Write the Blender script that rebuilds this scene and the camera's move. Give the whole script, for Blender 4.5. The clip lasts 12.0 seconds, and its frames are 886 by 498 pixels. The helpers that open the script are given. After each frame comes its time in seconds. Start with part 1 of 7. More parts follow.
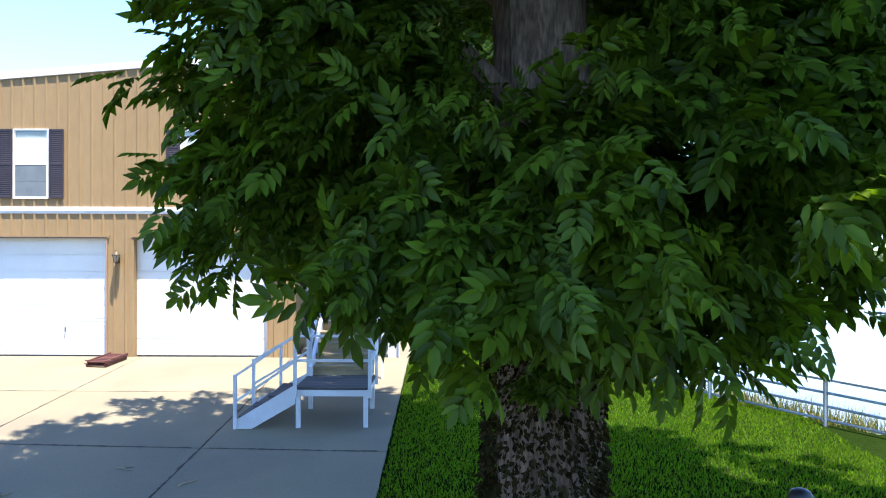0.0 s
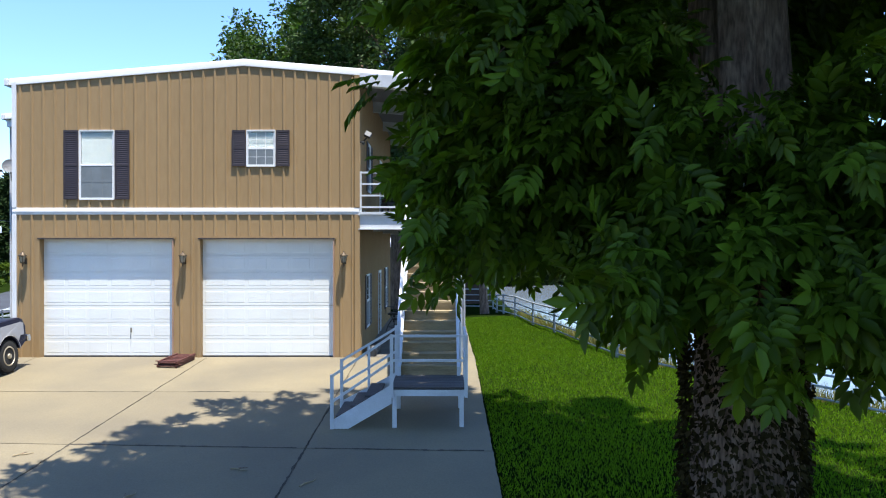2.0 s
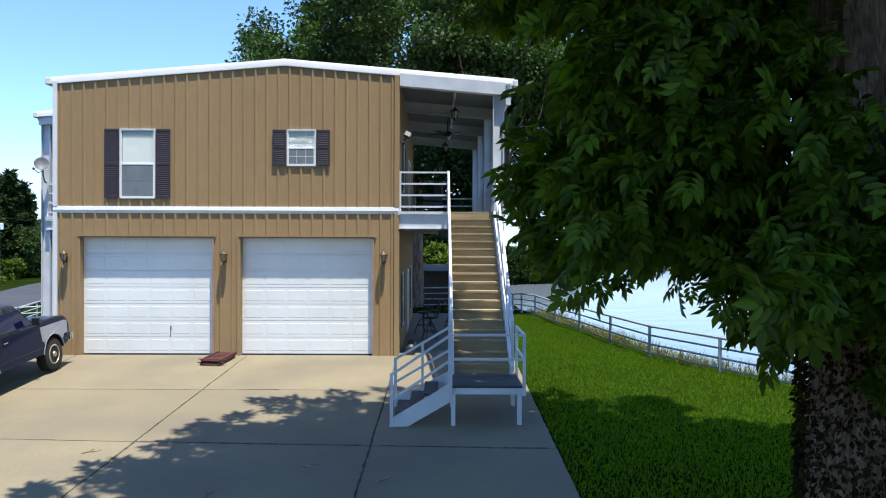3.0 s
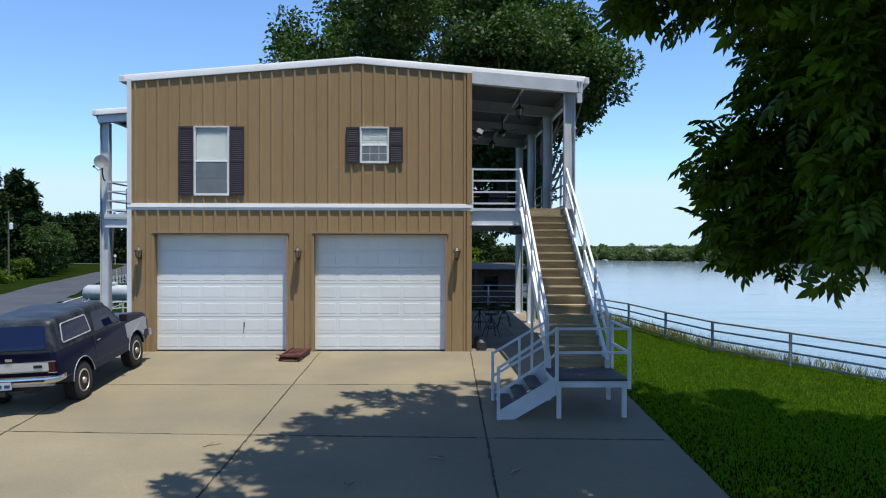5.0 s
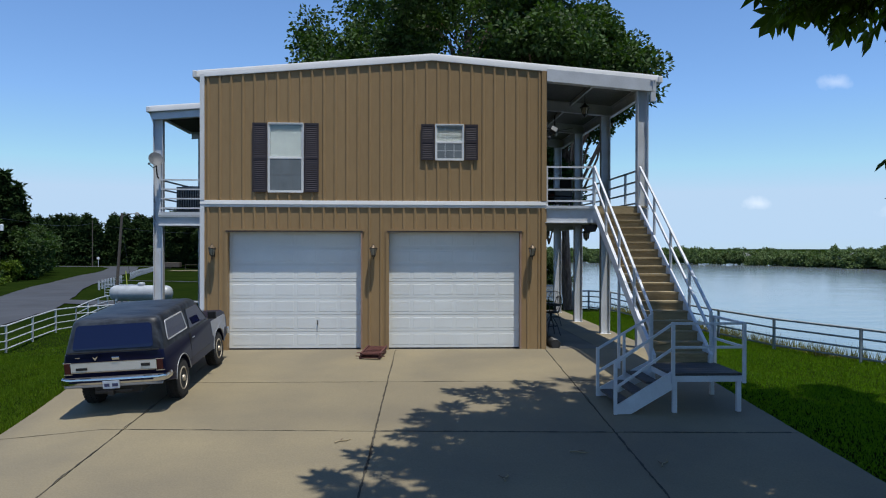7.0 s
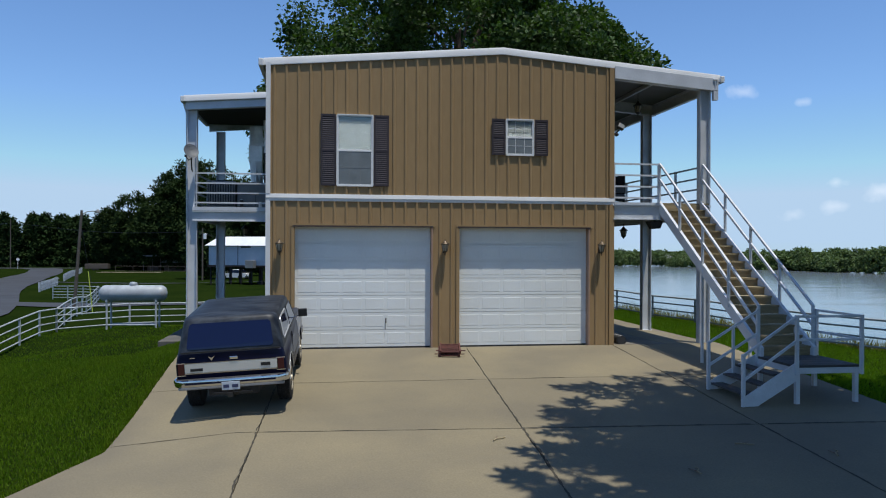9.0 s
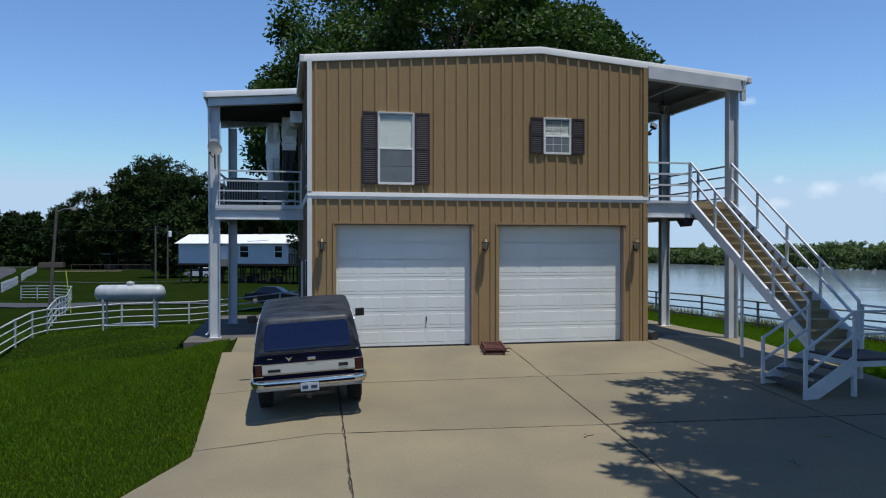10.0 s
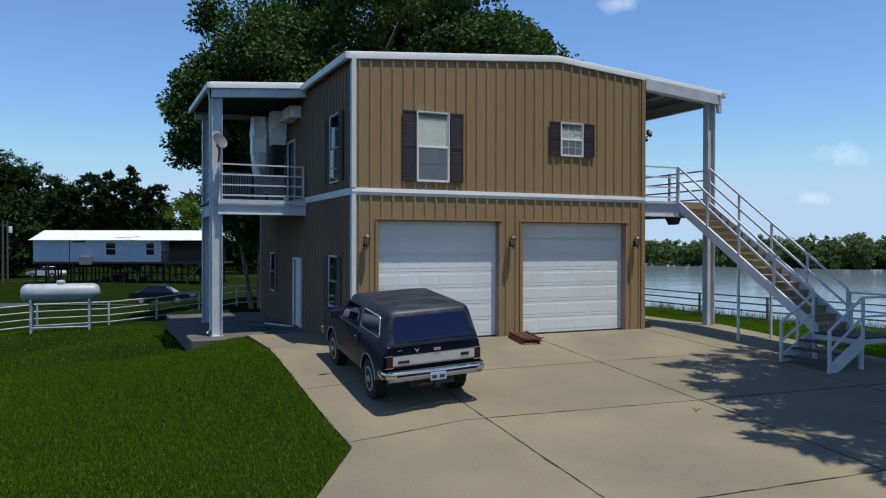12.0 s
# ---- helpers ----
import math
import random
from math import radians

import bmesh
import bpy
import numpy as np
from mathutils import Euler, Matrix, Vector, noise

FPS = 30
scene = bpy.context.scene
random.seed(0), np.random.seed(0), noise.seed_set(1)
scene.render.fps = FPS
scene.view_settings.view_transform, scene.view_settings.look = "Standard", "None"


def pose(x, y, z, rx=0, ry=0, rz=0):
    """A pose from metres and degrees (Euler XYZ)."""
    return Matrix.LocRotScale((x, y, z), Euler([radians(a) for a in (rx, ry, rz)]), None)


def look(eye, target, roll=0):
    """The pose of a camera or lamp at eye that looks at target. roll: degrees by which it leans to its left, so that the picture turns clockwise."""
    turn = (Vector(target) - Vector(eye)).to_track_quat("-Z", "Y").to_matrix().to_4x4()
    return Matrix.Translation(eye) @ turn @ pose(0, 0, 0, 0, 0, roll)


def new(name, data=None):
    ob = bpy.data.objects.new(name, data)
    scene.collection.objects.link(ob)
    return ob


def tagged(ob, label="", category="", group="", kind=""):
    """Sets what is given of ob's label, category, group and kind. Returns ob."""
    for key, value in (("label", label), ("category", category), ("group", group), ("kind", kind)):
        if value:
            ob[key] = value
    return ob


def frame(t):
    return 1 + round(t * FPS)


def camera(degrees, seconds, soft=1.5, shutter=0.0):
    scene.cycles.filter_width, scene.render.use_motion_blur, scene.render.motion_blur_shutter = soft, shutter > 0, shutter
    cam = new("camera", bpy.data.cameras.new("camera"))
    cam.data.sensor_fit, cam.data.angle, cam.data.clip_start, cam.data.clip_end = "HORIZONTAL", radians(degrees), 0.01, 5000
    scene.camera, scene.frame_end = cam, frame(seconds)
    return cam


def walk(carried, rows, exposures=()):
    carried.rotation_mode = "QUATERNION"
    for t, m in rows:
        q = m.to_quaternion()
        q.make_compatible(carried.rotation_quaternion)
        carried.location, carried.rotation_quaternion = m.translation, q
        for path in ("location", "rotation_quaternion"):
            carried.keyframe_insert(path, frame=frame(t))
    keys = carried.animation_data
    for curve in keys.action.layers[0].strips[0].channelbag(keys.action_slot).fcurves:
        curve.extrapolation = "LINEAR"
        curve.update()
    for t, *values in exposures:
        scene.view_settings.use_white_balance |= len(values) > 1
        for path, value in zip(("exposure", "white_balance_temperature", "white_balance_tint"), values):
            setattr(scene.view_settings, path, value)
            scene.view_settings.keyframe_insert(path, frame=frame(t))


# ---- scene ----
cam = camera(60.0, 12.0, soft=1.1)
PATH = [
    (0, (13.205, -20.369, 2.946), (13.199, -18.369, 2.941), 0.2),
    (0.5, (12.848, -20.396, 2.992), (12.842, -18.396, 2.983), 0.2),
    (1, (12.436, -20.356, 2.99), (12.427, -18.356, 2.979), -0.0),
    (1.5, (11.943, -20.388, 2.968), (11.938, -18.388, 2.96), 0.0),
    (2, (11.419, -20.422, 2.965), (11.417, -18.422, 2.957), 0.0),
    (2.5, (10.805, -20.469, 2.936), (10.81, -18.469, 2.931), 0.1),
    (3, (10.202, -20.583, 3.001), (10.217, -18.583, 2.988), 0.2),
    (5, (8.089, -20.72, 2.91), (8.12, -18.72, 2.896), 0.1),
    (5.5, (7.524, -20.752, 2.886), (7.56, -18.753, 2.873), 0.0),
    (6, (6.825, -20.763, 2.888), (6.87, -18.763, 2.874), 0.1),
    (6.5, (6.183, -20.711, 2.83), (6.243, -18.712, 2.82), 0.1),
    (8.5, (2.603, -20.154, 2.625), (2.845, -18.168, 2.625), 0.2),
    (9, (1.559, -19.94, 2.594), (1.851, -17.962, 2.593), 0.2),
    (9.5, (0.485, -19.763, 2.615), (0.837, -17.795, 2.609), 0.1),
    (10, (-0.668, -19.563, 2.624), (-0.258, -17.606, 2.615), -0),
    (10.5, (-1.949, -19.394, 2.627), (-1.47, -17.452, 2.615), 0),
    (11, (-3.238, -19.224, 2.628), (-2.646, -17.314, 2.613), -0.1),
    (11.5, (-4.577, -18.947, 2.559), (-3.869, -17.076, 2.548), -0),
    (12, (-5.941, -18.678, 2.560), (-5.118, -16.856, 2.546), 0.1),
]
EXPOSURES = [(0, 2.0, 6380, 13), (0.5, 1.92, 6380, 13), (1, 1.72, 6380, 13), (1.5, 1.45, 6380, 12), (2, 1.25, 6400, 11), (2.5, 1.12, 6400, 10.5), (3.2, 0.95, 6400, 10), (5, 0.48, 6400, 9.5),
             (6.5, 0.15, 6380, 9), (8.5, 0.0, 6350, 8.5), (10.5, -0.02, 6350, 8.5), (12, 0.02, 6350, 8.5)]
walk(cam, [(t, look(eye, target, roll)) for t, eye, target, roll in PATH], EXPOSURES)

# ---- daylight: clear noon sky, sun high in front of the facade and a little to its right ----
SUN_FROM = Vector((0.6, -1.0, 4.6)).normalized()
world = bpy.data.worlds.new("sky")
scene.world = world
world.use_nodes = True
wn, wl = world.node_tree.nodes, world.node_tree.links
wn.clear()
sky = wn.new("ShaderNodeTexSky")
sky.sky_type = "NISHITA"
sky.sun_disc = False
sky.sun_elevation = math.asin(SUN_FROM.z)
sky.sun_rotation = math.atan2(SUN_FROM.x, SUN_FROM.y)
sky.altitude, sky.air_density, sky.dust_density, sky.ozone_density = 300, 1.0, 0.0, 2.0
# a few small fair-weather clouds, as soft blobs round given directions
coord = wn.new("ShaderNodeTexCoord")
noise_tex = wn.new("ShaderNodeTexNoise")
noise_tex.inputs["Scale"].default_value = 46.0
noise_tex.inputs["Detail"].default_value = 7.0
wl.new(coord.outputs["Generated"], noise_tex.inputs["Vector"])
CLOUDS = [(52, 5.8, 0.05), (50, 3.1, 0.03), (37, 17, 0.035), (29.5, 10.9, 0.03), (33.5, 9.9, 0.018), (-8.5, 4.3, 0.03), (38.2, 3.8, 0.032), (35.5, 4.5, 0.022), (35.4, 2.9, 0.026), (32.8, 2.4, 0.026), (42, 4.3, 0.04), (25, 3.0, 0.025)]
total = None
for azimuth, height, size in CLOUDS:
    a, h = radians(azimuth), radians(height)
    where = (math.sin(a) * math.cos(h), math.cos(a) * math.cos(h), math.sin(h))
    off = wn.new("ShaderNodeVectorMath")
    off.operation = "SUBTRACT"
    wl.new(coord.outputs["Generated"], off.inputs[0])
    off.inputs[1].default_value = where
    flat = wn.new("ShaderNodeVectorMath")
    flat.operation = "MULTIPLY"
    wl.new(off.outputs[0], flat.inputs[0])
    flat.inputs[1].default_value = (1, 1, 1.9)
    size_of = wn.new("ShaderNodeVectorMath")
    size_of.operation = "LENGTH"
    wl.new(flat.outputs[0], size_of.inputs[0])
    near = wn.new("ShaderNodeMapRange")
    near.inputs["From Min"].default_value, near.inputs["From Max"].default_value = size, 0.0
    wl.new(size_of.outputs["Value"], near.inputs["Value"])
    if total is None:
        total = near.outputs[0]
    else:
        most = wn.new("ShaderNodeMath")
        most.operation = "MAXIMUM"
        wl.new(total, most.inputs[0])
        wl.new(near.outputs[0], most.inputs[1])
        total = most.outputs[0]
billow = wn.new("ShaderNodeMath")
billow.operation = "MULTIPLY_ADD"
wl.new(total, billow.inputs[0])
billow.inputs[1].default_value = 0.7
wl.new(noise_tex.outputs["Fac"], billow.inputs[2])
cover = wn.new("ShaderNodeMapRange")
cover.inputs["From Min"].default_value, cover.inputs["From Max"].default_value = 0.74, 1.25
cover.inputs["To Max"].default_value = 0.36
wl.new(billow.outputs[0], cover.inputs["Value"])
cloud_mix = wn.new("ShaderNodeMixRGB")
wl.new(cover.outputs[0], cloud_mix.inputs["Fac"])
clear = wn.new("ShaderNodeVectorMath")
clear.operation = "MULTIPLY"
wl.new(sky.outputs[0], clear.inputs[0])
clear.inputs[1].default_value = (0.865, 1.05, 1.30)
# sky colour is capped, so the paleness near the horizon levels off
level = wn.new("ShaderNodeVectorMath")
level.operation = "MINIMUM"
wl.new(clear.outputs[0], level.inputs[0])
level.inputs[1].default_value = (4.3, 5.75, 7.5)
wl.new(level.outputs[0], cloud_mix.inputs["Color1"])
cloud_mix.inputs["Color2"].default_value = (9.5, 9.8, 10.4, 1)
back = wn.new("ShaderNodeBackground")
back.inputs["Strength"].default_value = 0.112
wl.new(cloud_mix.outputs[0], back.inputs["Color"])
wout = wn.new("ShaderNodeOutputWorld")
wl.new(back.outputs[0], wout.inputs["Surface"])

sun_data = bpy.data.lights.new("sun", "SUN")
sun_data.energy, sun_data.angle, sun_data.color = 4.6, radians(0.53), (1.0, 0.95, 0.86)
sun = new("sun", sun_data)
sun.matrix_world = look(SUN_FROM * 60, (0, 0, 0))

# ---- materials ----
def material(name, colour, rough=0.6, metal=0.0, spots=0.15, scale=1.5, grain=0.1, grain_scale=40.0, bump=0.15, second=None,
             random_piece=0.0, random_island=0.0, spec=0.5, coat=0.0, stretch=(1, 1, 1)):
    """A principled surface with stains at a large scale, grain at a small one, and fine relief."""
    m = bpy.data.materials.new(name)
    m.use_nodes = True
    nodes, links = m.node_tree.nodes, m.node_tree.links
    bsdf = nodes["Principled BSDF"]
    geo = nodes.new("ShaderNodeNewGeometry")
    mapping = nodes.new("ShaderNodeMapping")
    mapping.inputs["Scale"].default_value = stretch
    links.new(geo.outputs["Position"], mapping.inputs["Vector"])
    big = nodes.new("ShaderNodeTexNoise")
    big.inputs["Scale"].default_value, big.inputs["Detail"].default_value = scale, 5.0
    links.new(mapping.outputs[0], big.inputs["Vector"])
    small = nodes.new("ShaderNodeTexNoise")
    small.inputs["Scale"].default_value, small.inputs["Detail"].default_value = grain_scale, 3.0
    links.new(mapping.outputs[0], small.inputs["Vector"])
    ramp = nodes.new("ShaderNodeMapRange")
    ramp.inputs["From Min"].default_value, ramp.inputs["From Max"].default_value = 0.35, 0.65
    links.new(big.outputs["Fac"], ramp.inputs["Value"])
    mix = nodes.new("ShaderNodeMixRGB")
    links.new(ramp.outputs[0], mix.inputs["Fac"])
    dark = second or tuple(c * (1 - spots) for c in colour)
    mix.inputs["Color1"].default_value = (*colour, 1)
    mix.inputs["Color2"].default_value = (*dark, 1)
    value = nodes.new("ShaderNodeMapRange")
    value.inputs["From Min"].default_value, value.inputs["From Max"].default_value = 0.3, 0.7
    value.inputs["To Min"].default_value, value.inputs["To Max"].default_value = 1 - grain, 1 + grain
    links.new(small.outputs["Fac"], value.inputs["Value"])
    strength = value.outputs[0]
    if random_piece or random_island:
        spread = random_piece or random_island
        pick = nodes.new("ShaderNodeObjectInfo").outputs["Random"] if random_piece else geo.outputs["Random Per Island"]
        vary = nodes.new("ShaderNodeMapRange")
        vary.inputs["To Min"].default_value, vary.inputs["To Max"].default_value = 1 - spread, 1 + spread
        links.new(pick, vary.inputs["Value"])
        times = nodes.new("ShaderNodeMath")
        times.operation = "MULTIPLY"
        links.new(strength, times.inputs[0])
        links.new(vary.outputs[0], times.inputs[1])
        strength = times.outputs[0]
    tone = nodes.new("ShaderNodeVectorMath")
    tone.operation = "SCALE"
    links.new(mix.outputs[0], tone.inputs[0])
    links.new(strength, tone.inputs["Scale"])
    links.new(tone.outputs[0], bsdf.inputs["Base Color"])
    bsdf.inputs["Roughness"].default_value, bsdf.inputs["Metallic"].default_value = rough, metal
    bsdf.inputs["Specular IOR Level"].default_value = spec
    bsdf.inputs["Coat Weight"].default_value = coat
    bsdf.inputs["Coat Roughness"].default_value = 0.08
    if bump:
        relief = nodes.new("ShaderNodeBump")
        relief.inputs["Strength"].default_value, relief.inputs["Distance"].default_value = bump, 0.01
        links.new(small.outputs["Fac"], relief.inputs["Height"])
        links.new(relief.outputs[0], bsdf.inputs["Normal"])
    return m


def leaf_material(name, colour, through_it, spread=0.45, rough=0.45, spec=0.3):
    """Leaves: gloss on top and light shining through, each leaf a little different."""
    m = bpy.data.materials.new(name)
    m.use_nodes = True
    nodes, links = m.node_tree.nodes, m.node_tree.links
    bsdf, out = nodes["Principled BSDF"], nodes["Material Output"]
    geo = nodes.new("ShaderNodeNewGeometry")
    patch = nodes.new("ShaderNodeTexNoise")
    patch.inputs["Scale"].default_value = 0.6
    links.new(geo.outputs["Position"], patch.inputs["Vector"])
    vary = nodes.new("ShaderNodeMapRange")
    vary.inputs["To Min"].default_value, vary.inputs["To Max"].default_value = 1 - spread, 1 + spread
    links.new(geo.outputs["Random Per Island"], vary.inputs["Value"])
    hue = nodes.new("ShaderNodeMixRGB")
    links.new(patch.outputs["Fac"], hue.inputs["Fac"])
    hue.inputs["Color1"].default_value = (*colour, 1)
    hue.inputs["Color2"].default_value = (colour[0] * 1.5, colour[1] * 1.2, colour[2] * 0.8, 1)
    tone = nodes.new("ShaderNodeVectorMath")
    tone.operation = "SCALE"
    links.new(hue.outputs[0], tone.inputs[0])
    links.new(vary.outputs[0], tone.inputs["Scale"])
    links.new(tone.outputs[0], bsdf.inputs["Base Color"])
    bsdf.inputs["Roughness"].default_value = rough
    bsdf.inputs["Specular IOR Level"].default_value = spec
    glow = nodes.new("ShaderNodeBsdfTranslucent")
    bright = nodes.new("ShaderNodeVectorMath")
    bright.operation = "MULTIPLY"
    links.new(tone.outputs[0], bright.inputs[0])
    bright.inputs[1].default_value = (1.8, 2.0, 0.5)
    links.new(bright.outputs[0], glow.inputs["Color"])
    both = nodes.new("ShaderNodeMixShader")
    both.inputs[0].default_value = through_it
    links.new(bsdf.outputs[0], both.inputs[1])
    links.new(glow.outputs[0], both.inputs[2])
    links.new(both.outputs[0], out.inputs["Surface"])
    return m


def glass_material(name, colour, rough=0.03, clear=0.0):
    m = bpy.data.materials.new(name)
    m.use_nodes = True
    bsdf = m.node_tree.nodes["Principled BSDF"]
    bsdf.inputs["Base Color"].default_value = (*colour, 1)
    bsdf.inputs["Roughness"].default_value = rough
    bsdf.inputs["IOR"].default_value = 1.5
    bsdf.inputs["Specular IOR Level"].default_value = 0.5
    bsdf.inputs["Transmission Weight"].default_value = clear
    return m


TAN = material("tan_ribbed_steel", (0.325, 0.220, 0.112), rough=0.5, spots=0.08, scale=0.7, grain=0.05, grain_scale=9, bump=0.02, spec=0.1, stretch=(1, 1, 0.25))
# darker copy of TAN: the side wall's shade is put into its colour
SHADEDTAN = material("shade_darkened_tan_steel", (0.175, 0.120, 0.078), rough=0.5, spots=0.1, scale=0.7, grain=0.05, grain_scale=9, bump=0.02, spec=0.1, stretch=(1, 1, 0.25))
TRIM = material("white_painted_trim", (0.72, 0.72, 0.71), rough=0.4, spots=0.10, scale=1.1, grain=0.03, bump=0.02)
STEEL = material("white_painted_steel", (0.60, 0.62, 0.65), rough=0.42, spots=0.14, scale=2.2, grain=0.05, bump=0.04)
JAMB = material("reddish_brown_jamb", (0.36, 0.23, 0.16), rough=0.6, spots=0.2)
DOOR = material("white_garage_door", (0.76, 0.78, 0.76), rough=0.38, spots=0.07, scale=0.9, grain=0.03, grain_scale=60, bump=0.03)
GAP = material("dark_rubber_seal", (0.03, 0.03, 0.032), rough=0.8)
SHUTTER = material("dark_brown_shutter", (0.032, 0.022, 0.026), rough=0.55, spots=0.2, grain=0.15)
BLIND = material("white_blind", (0.50, 0.52, 0.52), rough=0.7, spots=0.1, scale=5)
SCREEN = material("grey_insect_screen", (0.17, 0.195, 0.205), rough=0.6, spots=0.2, scale=3, grain=0.2, grain_scale=120)
PANE = glass_material("window_glass", (0.9, 0.95, 0.95), 0.02, 1.0)
DARKPANE = glass_material("dark_tinted_glass", (0.003, 0.005, 0.011), 0.04)
CARGLASS = glass_material("navy_tinted_car_glass", (0.004, 0.006, 0.034), 0.05)
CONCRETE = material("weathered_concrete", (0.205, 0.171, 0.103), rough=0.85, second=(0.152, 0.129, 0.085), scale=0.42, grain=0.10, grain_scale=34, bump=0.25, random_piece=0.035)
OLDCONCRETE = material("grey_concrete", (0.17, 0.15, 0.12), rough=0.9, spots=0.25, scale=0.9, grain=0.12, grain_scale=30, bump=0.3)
# patio slab concrete, set darker than the drive's
PATIO = material("dark_patio_concrete", (0.105, 0.095, 0.082), rough=0.9, second=(0.06, 0.056, 0.05), scale=1.1, grain=0.15, grain_scale=30, bump=0.3)
JOINT = material("dark_joint_filler", (0.05, 0.043, 0.03), rough=0.95, spots=0.3, grain=0.3)
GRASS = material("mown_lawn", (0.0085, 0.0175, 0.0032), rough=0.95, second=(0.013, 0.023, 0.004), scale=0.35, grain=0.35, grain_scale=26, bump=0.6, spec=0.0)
BLADES = leaf_material("grass_blades", (0.064, 0.135, 0.008), 0.45, spread=0.35, rough=0.7, spec=0.1)
DULLBLADES = leaf_material("dull_grass_blades", (0.059, 0.113, 0.008), 0.42, spread=0.35, rough=0.7, spec=0.1)
WEEDS = leaf_material("bank_weeds", (0.12, 0.125, 0.05), 0.3, spread=0.4, rough=0.7)
ROADM = material("grey_asphalt_road", (0.045, 0.048, 0.055), rough=0.9, spots=0.3, scale=0.3, grain=0.15, grain_scale=20)
STAIR = material("weathered_stair_wood", (0.31, 0.245, 0.14), rough=0.8, spots=0.3, scale=3.0, grain=0.15, grain_scale=30, bump=0.3, random_piece=0.08, stretch=(0.4, 3, 3))
PLANKS = material("dark_weathered_planks", (0.075, 0.07, 0.068), rough=0.8, spots=0.35, scale=4, grain=0.2, grain_scale=40, bump=0.4, random_piece=0.2, stretch=(0.4, 3, 3))
CEIL = material("grey_corrugated_ceiling", (0.20, 0.20, 0.20), rough=0.55, spots=0.12)
ROOFM = material("white_metal_roof", (0.74, 0.75, 0.76), rough=0.35, metal=0.0, spots=0.1)
BLACK = material("black_metal", (0.015, 0.015, 0.016), rough=0.45, spots=0.2)
BRONZE = material("aged_bronze", (0.10, 0.075, 0.05), rough=0.45, metal=0.6, spots=0.3)
LAMPGLASS = glass_material("frosted_lamp_glass", (0.34, 0.29, 0.21), 0.25)
STAKE = material("yellow_green_paint", (0.35, 0.42, 0.05), rough=0.6, spots=0.1, grain=0.05)
GALV = material("galvanised_duct", (0.88, 0.89, 0.90), rough=0.3, metal=0.12, spots=0.25, scale=3, grain=0.08, bump=0.08)
DISHGREY = material("grey_dish_paint", (0.21, 0.23, 0.25), rough=0.5, spots=0.15)
ACGREY = material("grey_air_conditioner", (0.20, 0.205, 0.20), rough=0.55, spots=0.2)
RUST = material("rusty_red_steel", (0.10, 0.028, 0.022), rough=0.75, spots=0.45, scale=8, grain=0.3)
TANKM = material("white_tank_paint", (0.38, 0.41, 0.44), rough=0.45, spots=0.25, scale=2.5)
NAVY = material("navy_car_paint", (0.0045, 0.006, 0.026), rough=0.3, spots=0.2, scale=2, grain=0.05, bump=0.0, coat=0.03, spec=0.14)
TOPM = material("faded_black_hardtop", (0.004, 0.006, 0.011), rough=0.45, spec=0.25, second=(0.034, 0.041, 0.052), scale=2.6, grain=0.3, grain_scale=14, bump=0.05, stretch=(0.8, 3.2, 1.0))
PRIMER = material("grey_primer_fender", (0.27, 0.28, 0.31), rough=0.45, spots=0.1)
CHROME = material("chrome", (0.60, 0.61, 0.63), rough=0.12, metal=1.0, spots=0.1, bump=0.0)
CREAM = material("brushed_silver_band", (0.66, 0.64, 0.58), rough=0.3, metal=0.15, spots=0.08, grain=0.02)
TYRE = material("tyre_rubber", (0.017, 0.017, 0.017), rough=0.85, spots=0.2, grain=0.2)
RIM = material("worn_alloy_rim", (0.50, 0.44, 0.34), rough=0.45, metal=0.45, spots=0.3, scale=9)
REDLENS = material("red_lamp_lens", (0.045, 0.003, 0.005), rough=0.2, spots=0.1)
MOULD = material("bright_window_moulding", (0.55, 0.56, 0.57), rough=0.35, metal=0.35, spots=0.1, bump=0.0)
NEARBLACK = material("near_black_brown", (0.018, 0.015, 0.013), rough=0.85, spots=0.3, scale=4)
PLATE = material("pale_number_plate", (0.55, 0.60, 0.66), rough=0.4)
INK = material("dark_blue_print", (0.04, 0.05, 0.12), rough=0.5)
BARK = material("grey_brown_bark", (0.11, 0.066, 0.044), rough=0.95, second=(0.26, 0.175, 0.125), scale=9, grain=0.5, grain_scale=40, bump=1.0, stretch=(1, 1, 0.22))
LEAF = leaf_material("walnut_leaves", (0.053, 0.100, 0.009), 0.32, spread=0.5, spec=0.18)
LEAFBACK = leaf_material("oak_leaves", (0.024, 0.056, 0.012), 0.2, rough=0.65)
LEAFFAR = leaf_material("far_leaves", (0.018, 0.035, 0.013), 0.06, spread=0.3, rough=0.9, spec=0.05)
SHORE = leaf_material("far_shore_leaves", (0.064, 0.108, 0.046), 0.15, spread=0.4, rough=0.8)
IVY = leaf_material("dry_ivy_leaves", (0.024, 0.020, 0.009), 0.1, spread=0.6, rough=0.8, spec=0.05)
PINE = leaf_material("pine_needles", (0.016, 0.034, 0.013), 0.05, spread=0.4, rough=0.9, spec=0.05)
WILLOW = leaf_material("bright_bank_leaves", (0.058, 0.105, 0.018), 0.25, spread=0.4, rough=0.8, spec=0.1)
POLE = material("weathered_wood_pole", (0.11, 0.092, 0.075), rough=0.9, spots=0.3, scale=5)
VINYL = material("pale_blue_grey_vinyl_siding", (0.50, 0.54, 0.60), rough=0.5, spots=0.08)
FENCEM = material("white_pipe_fence", (0.47, 0.50, 0.53), rough=0.5, spots=0.35, scale=3)
RIVERFENCE = material("grey_pipe_fence", (0.32, 0.35, 0.37), rough=0.5, spots=0.3, scale=3)
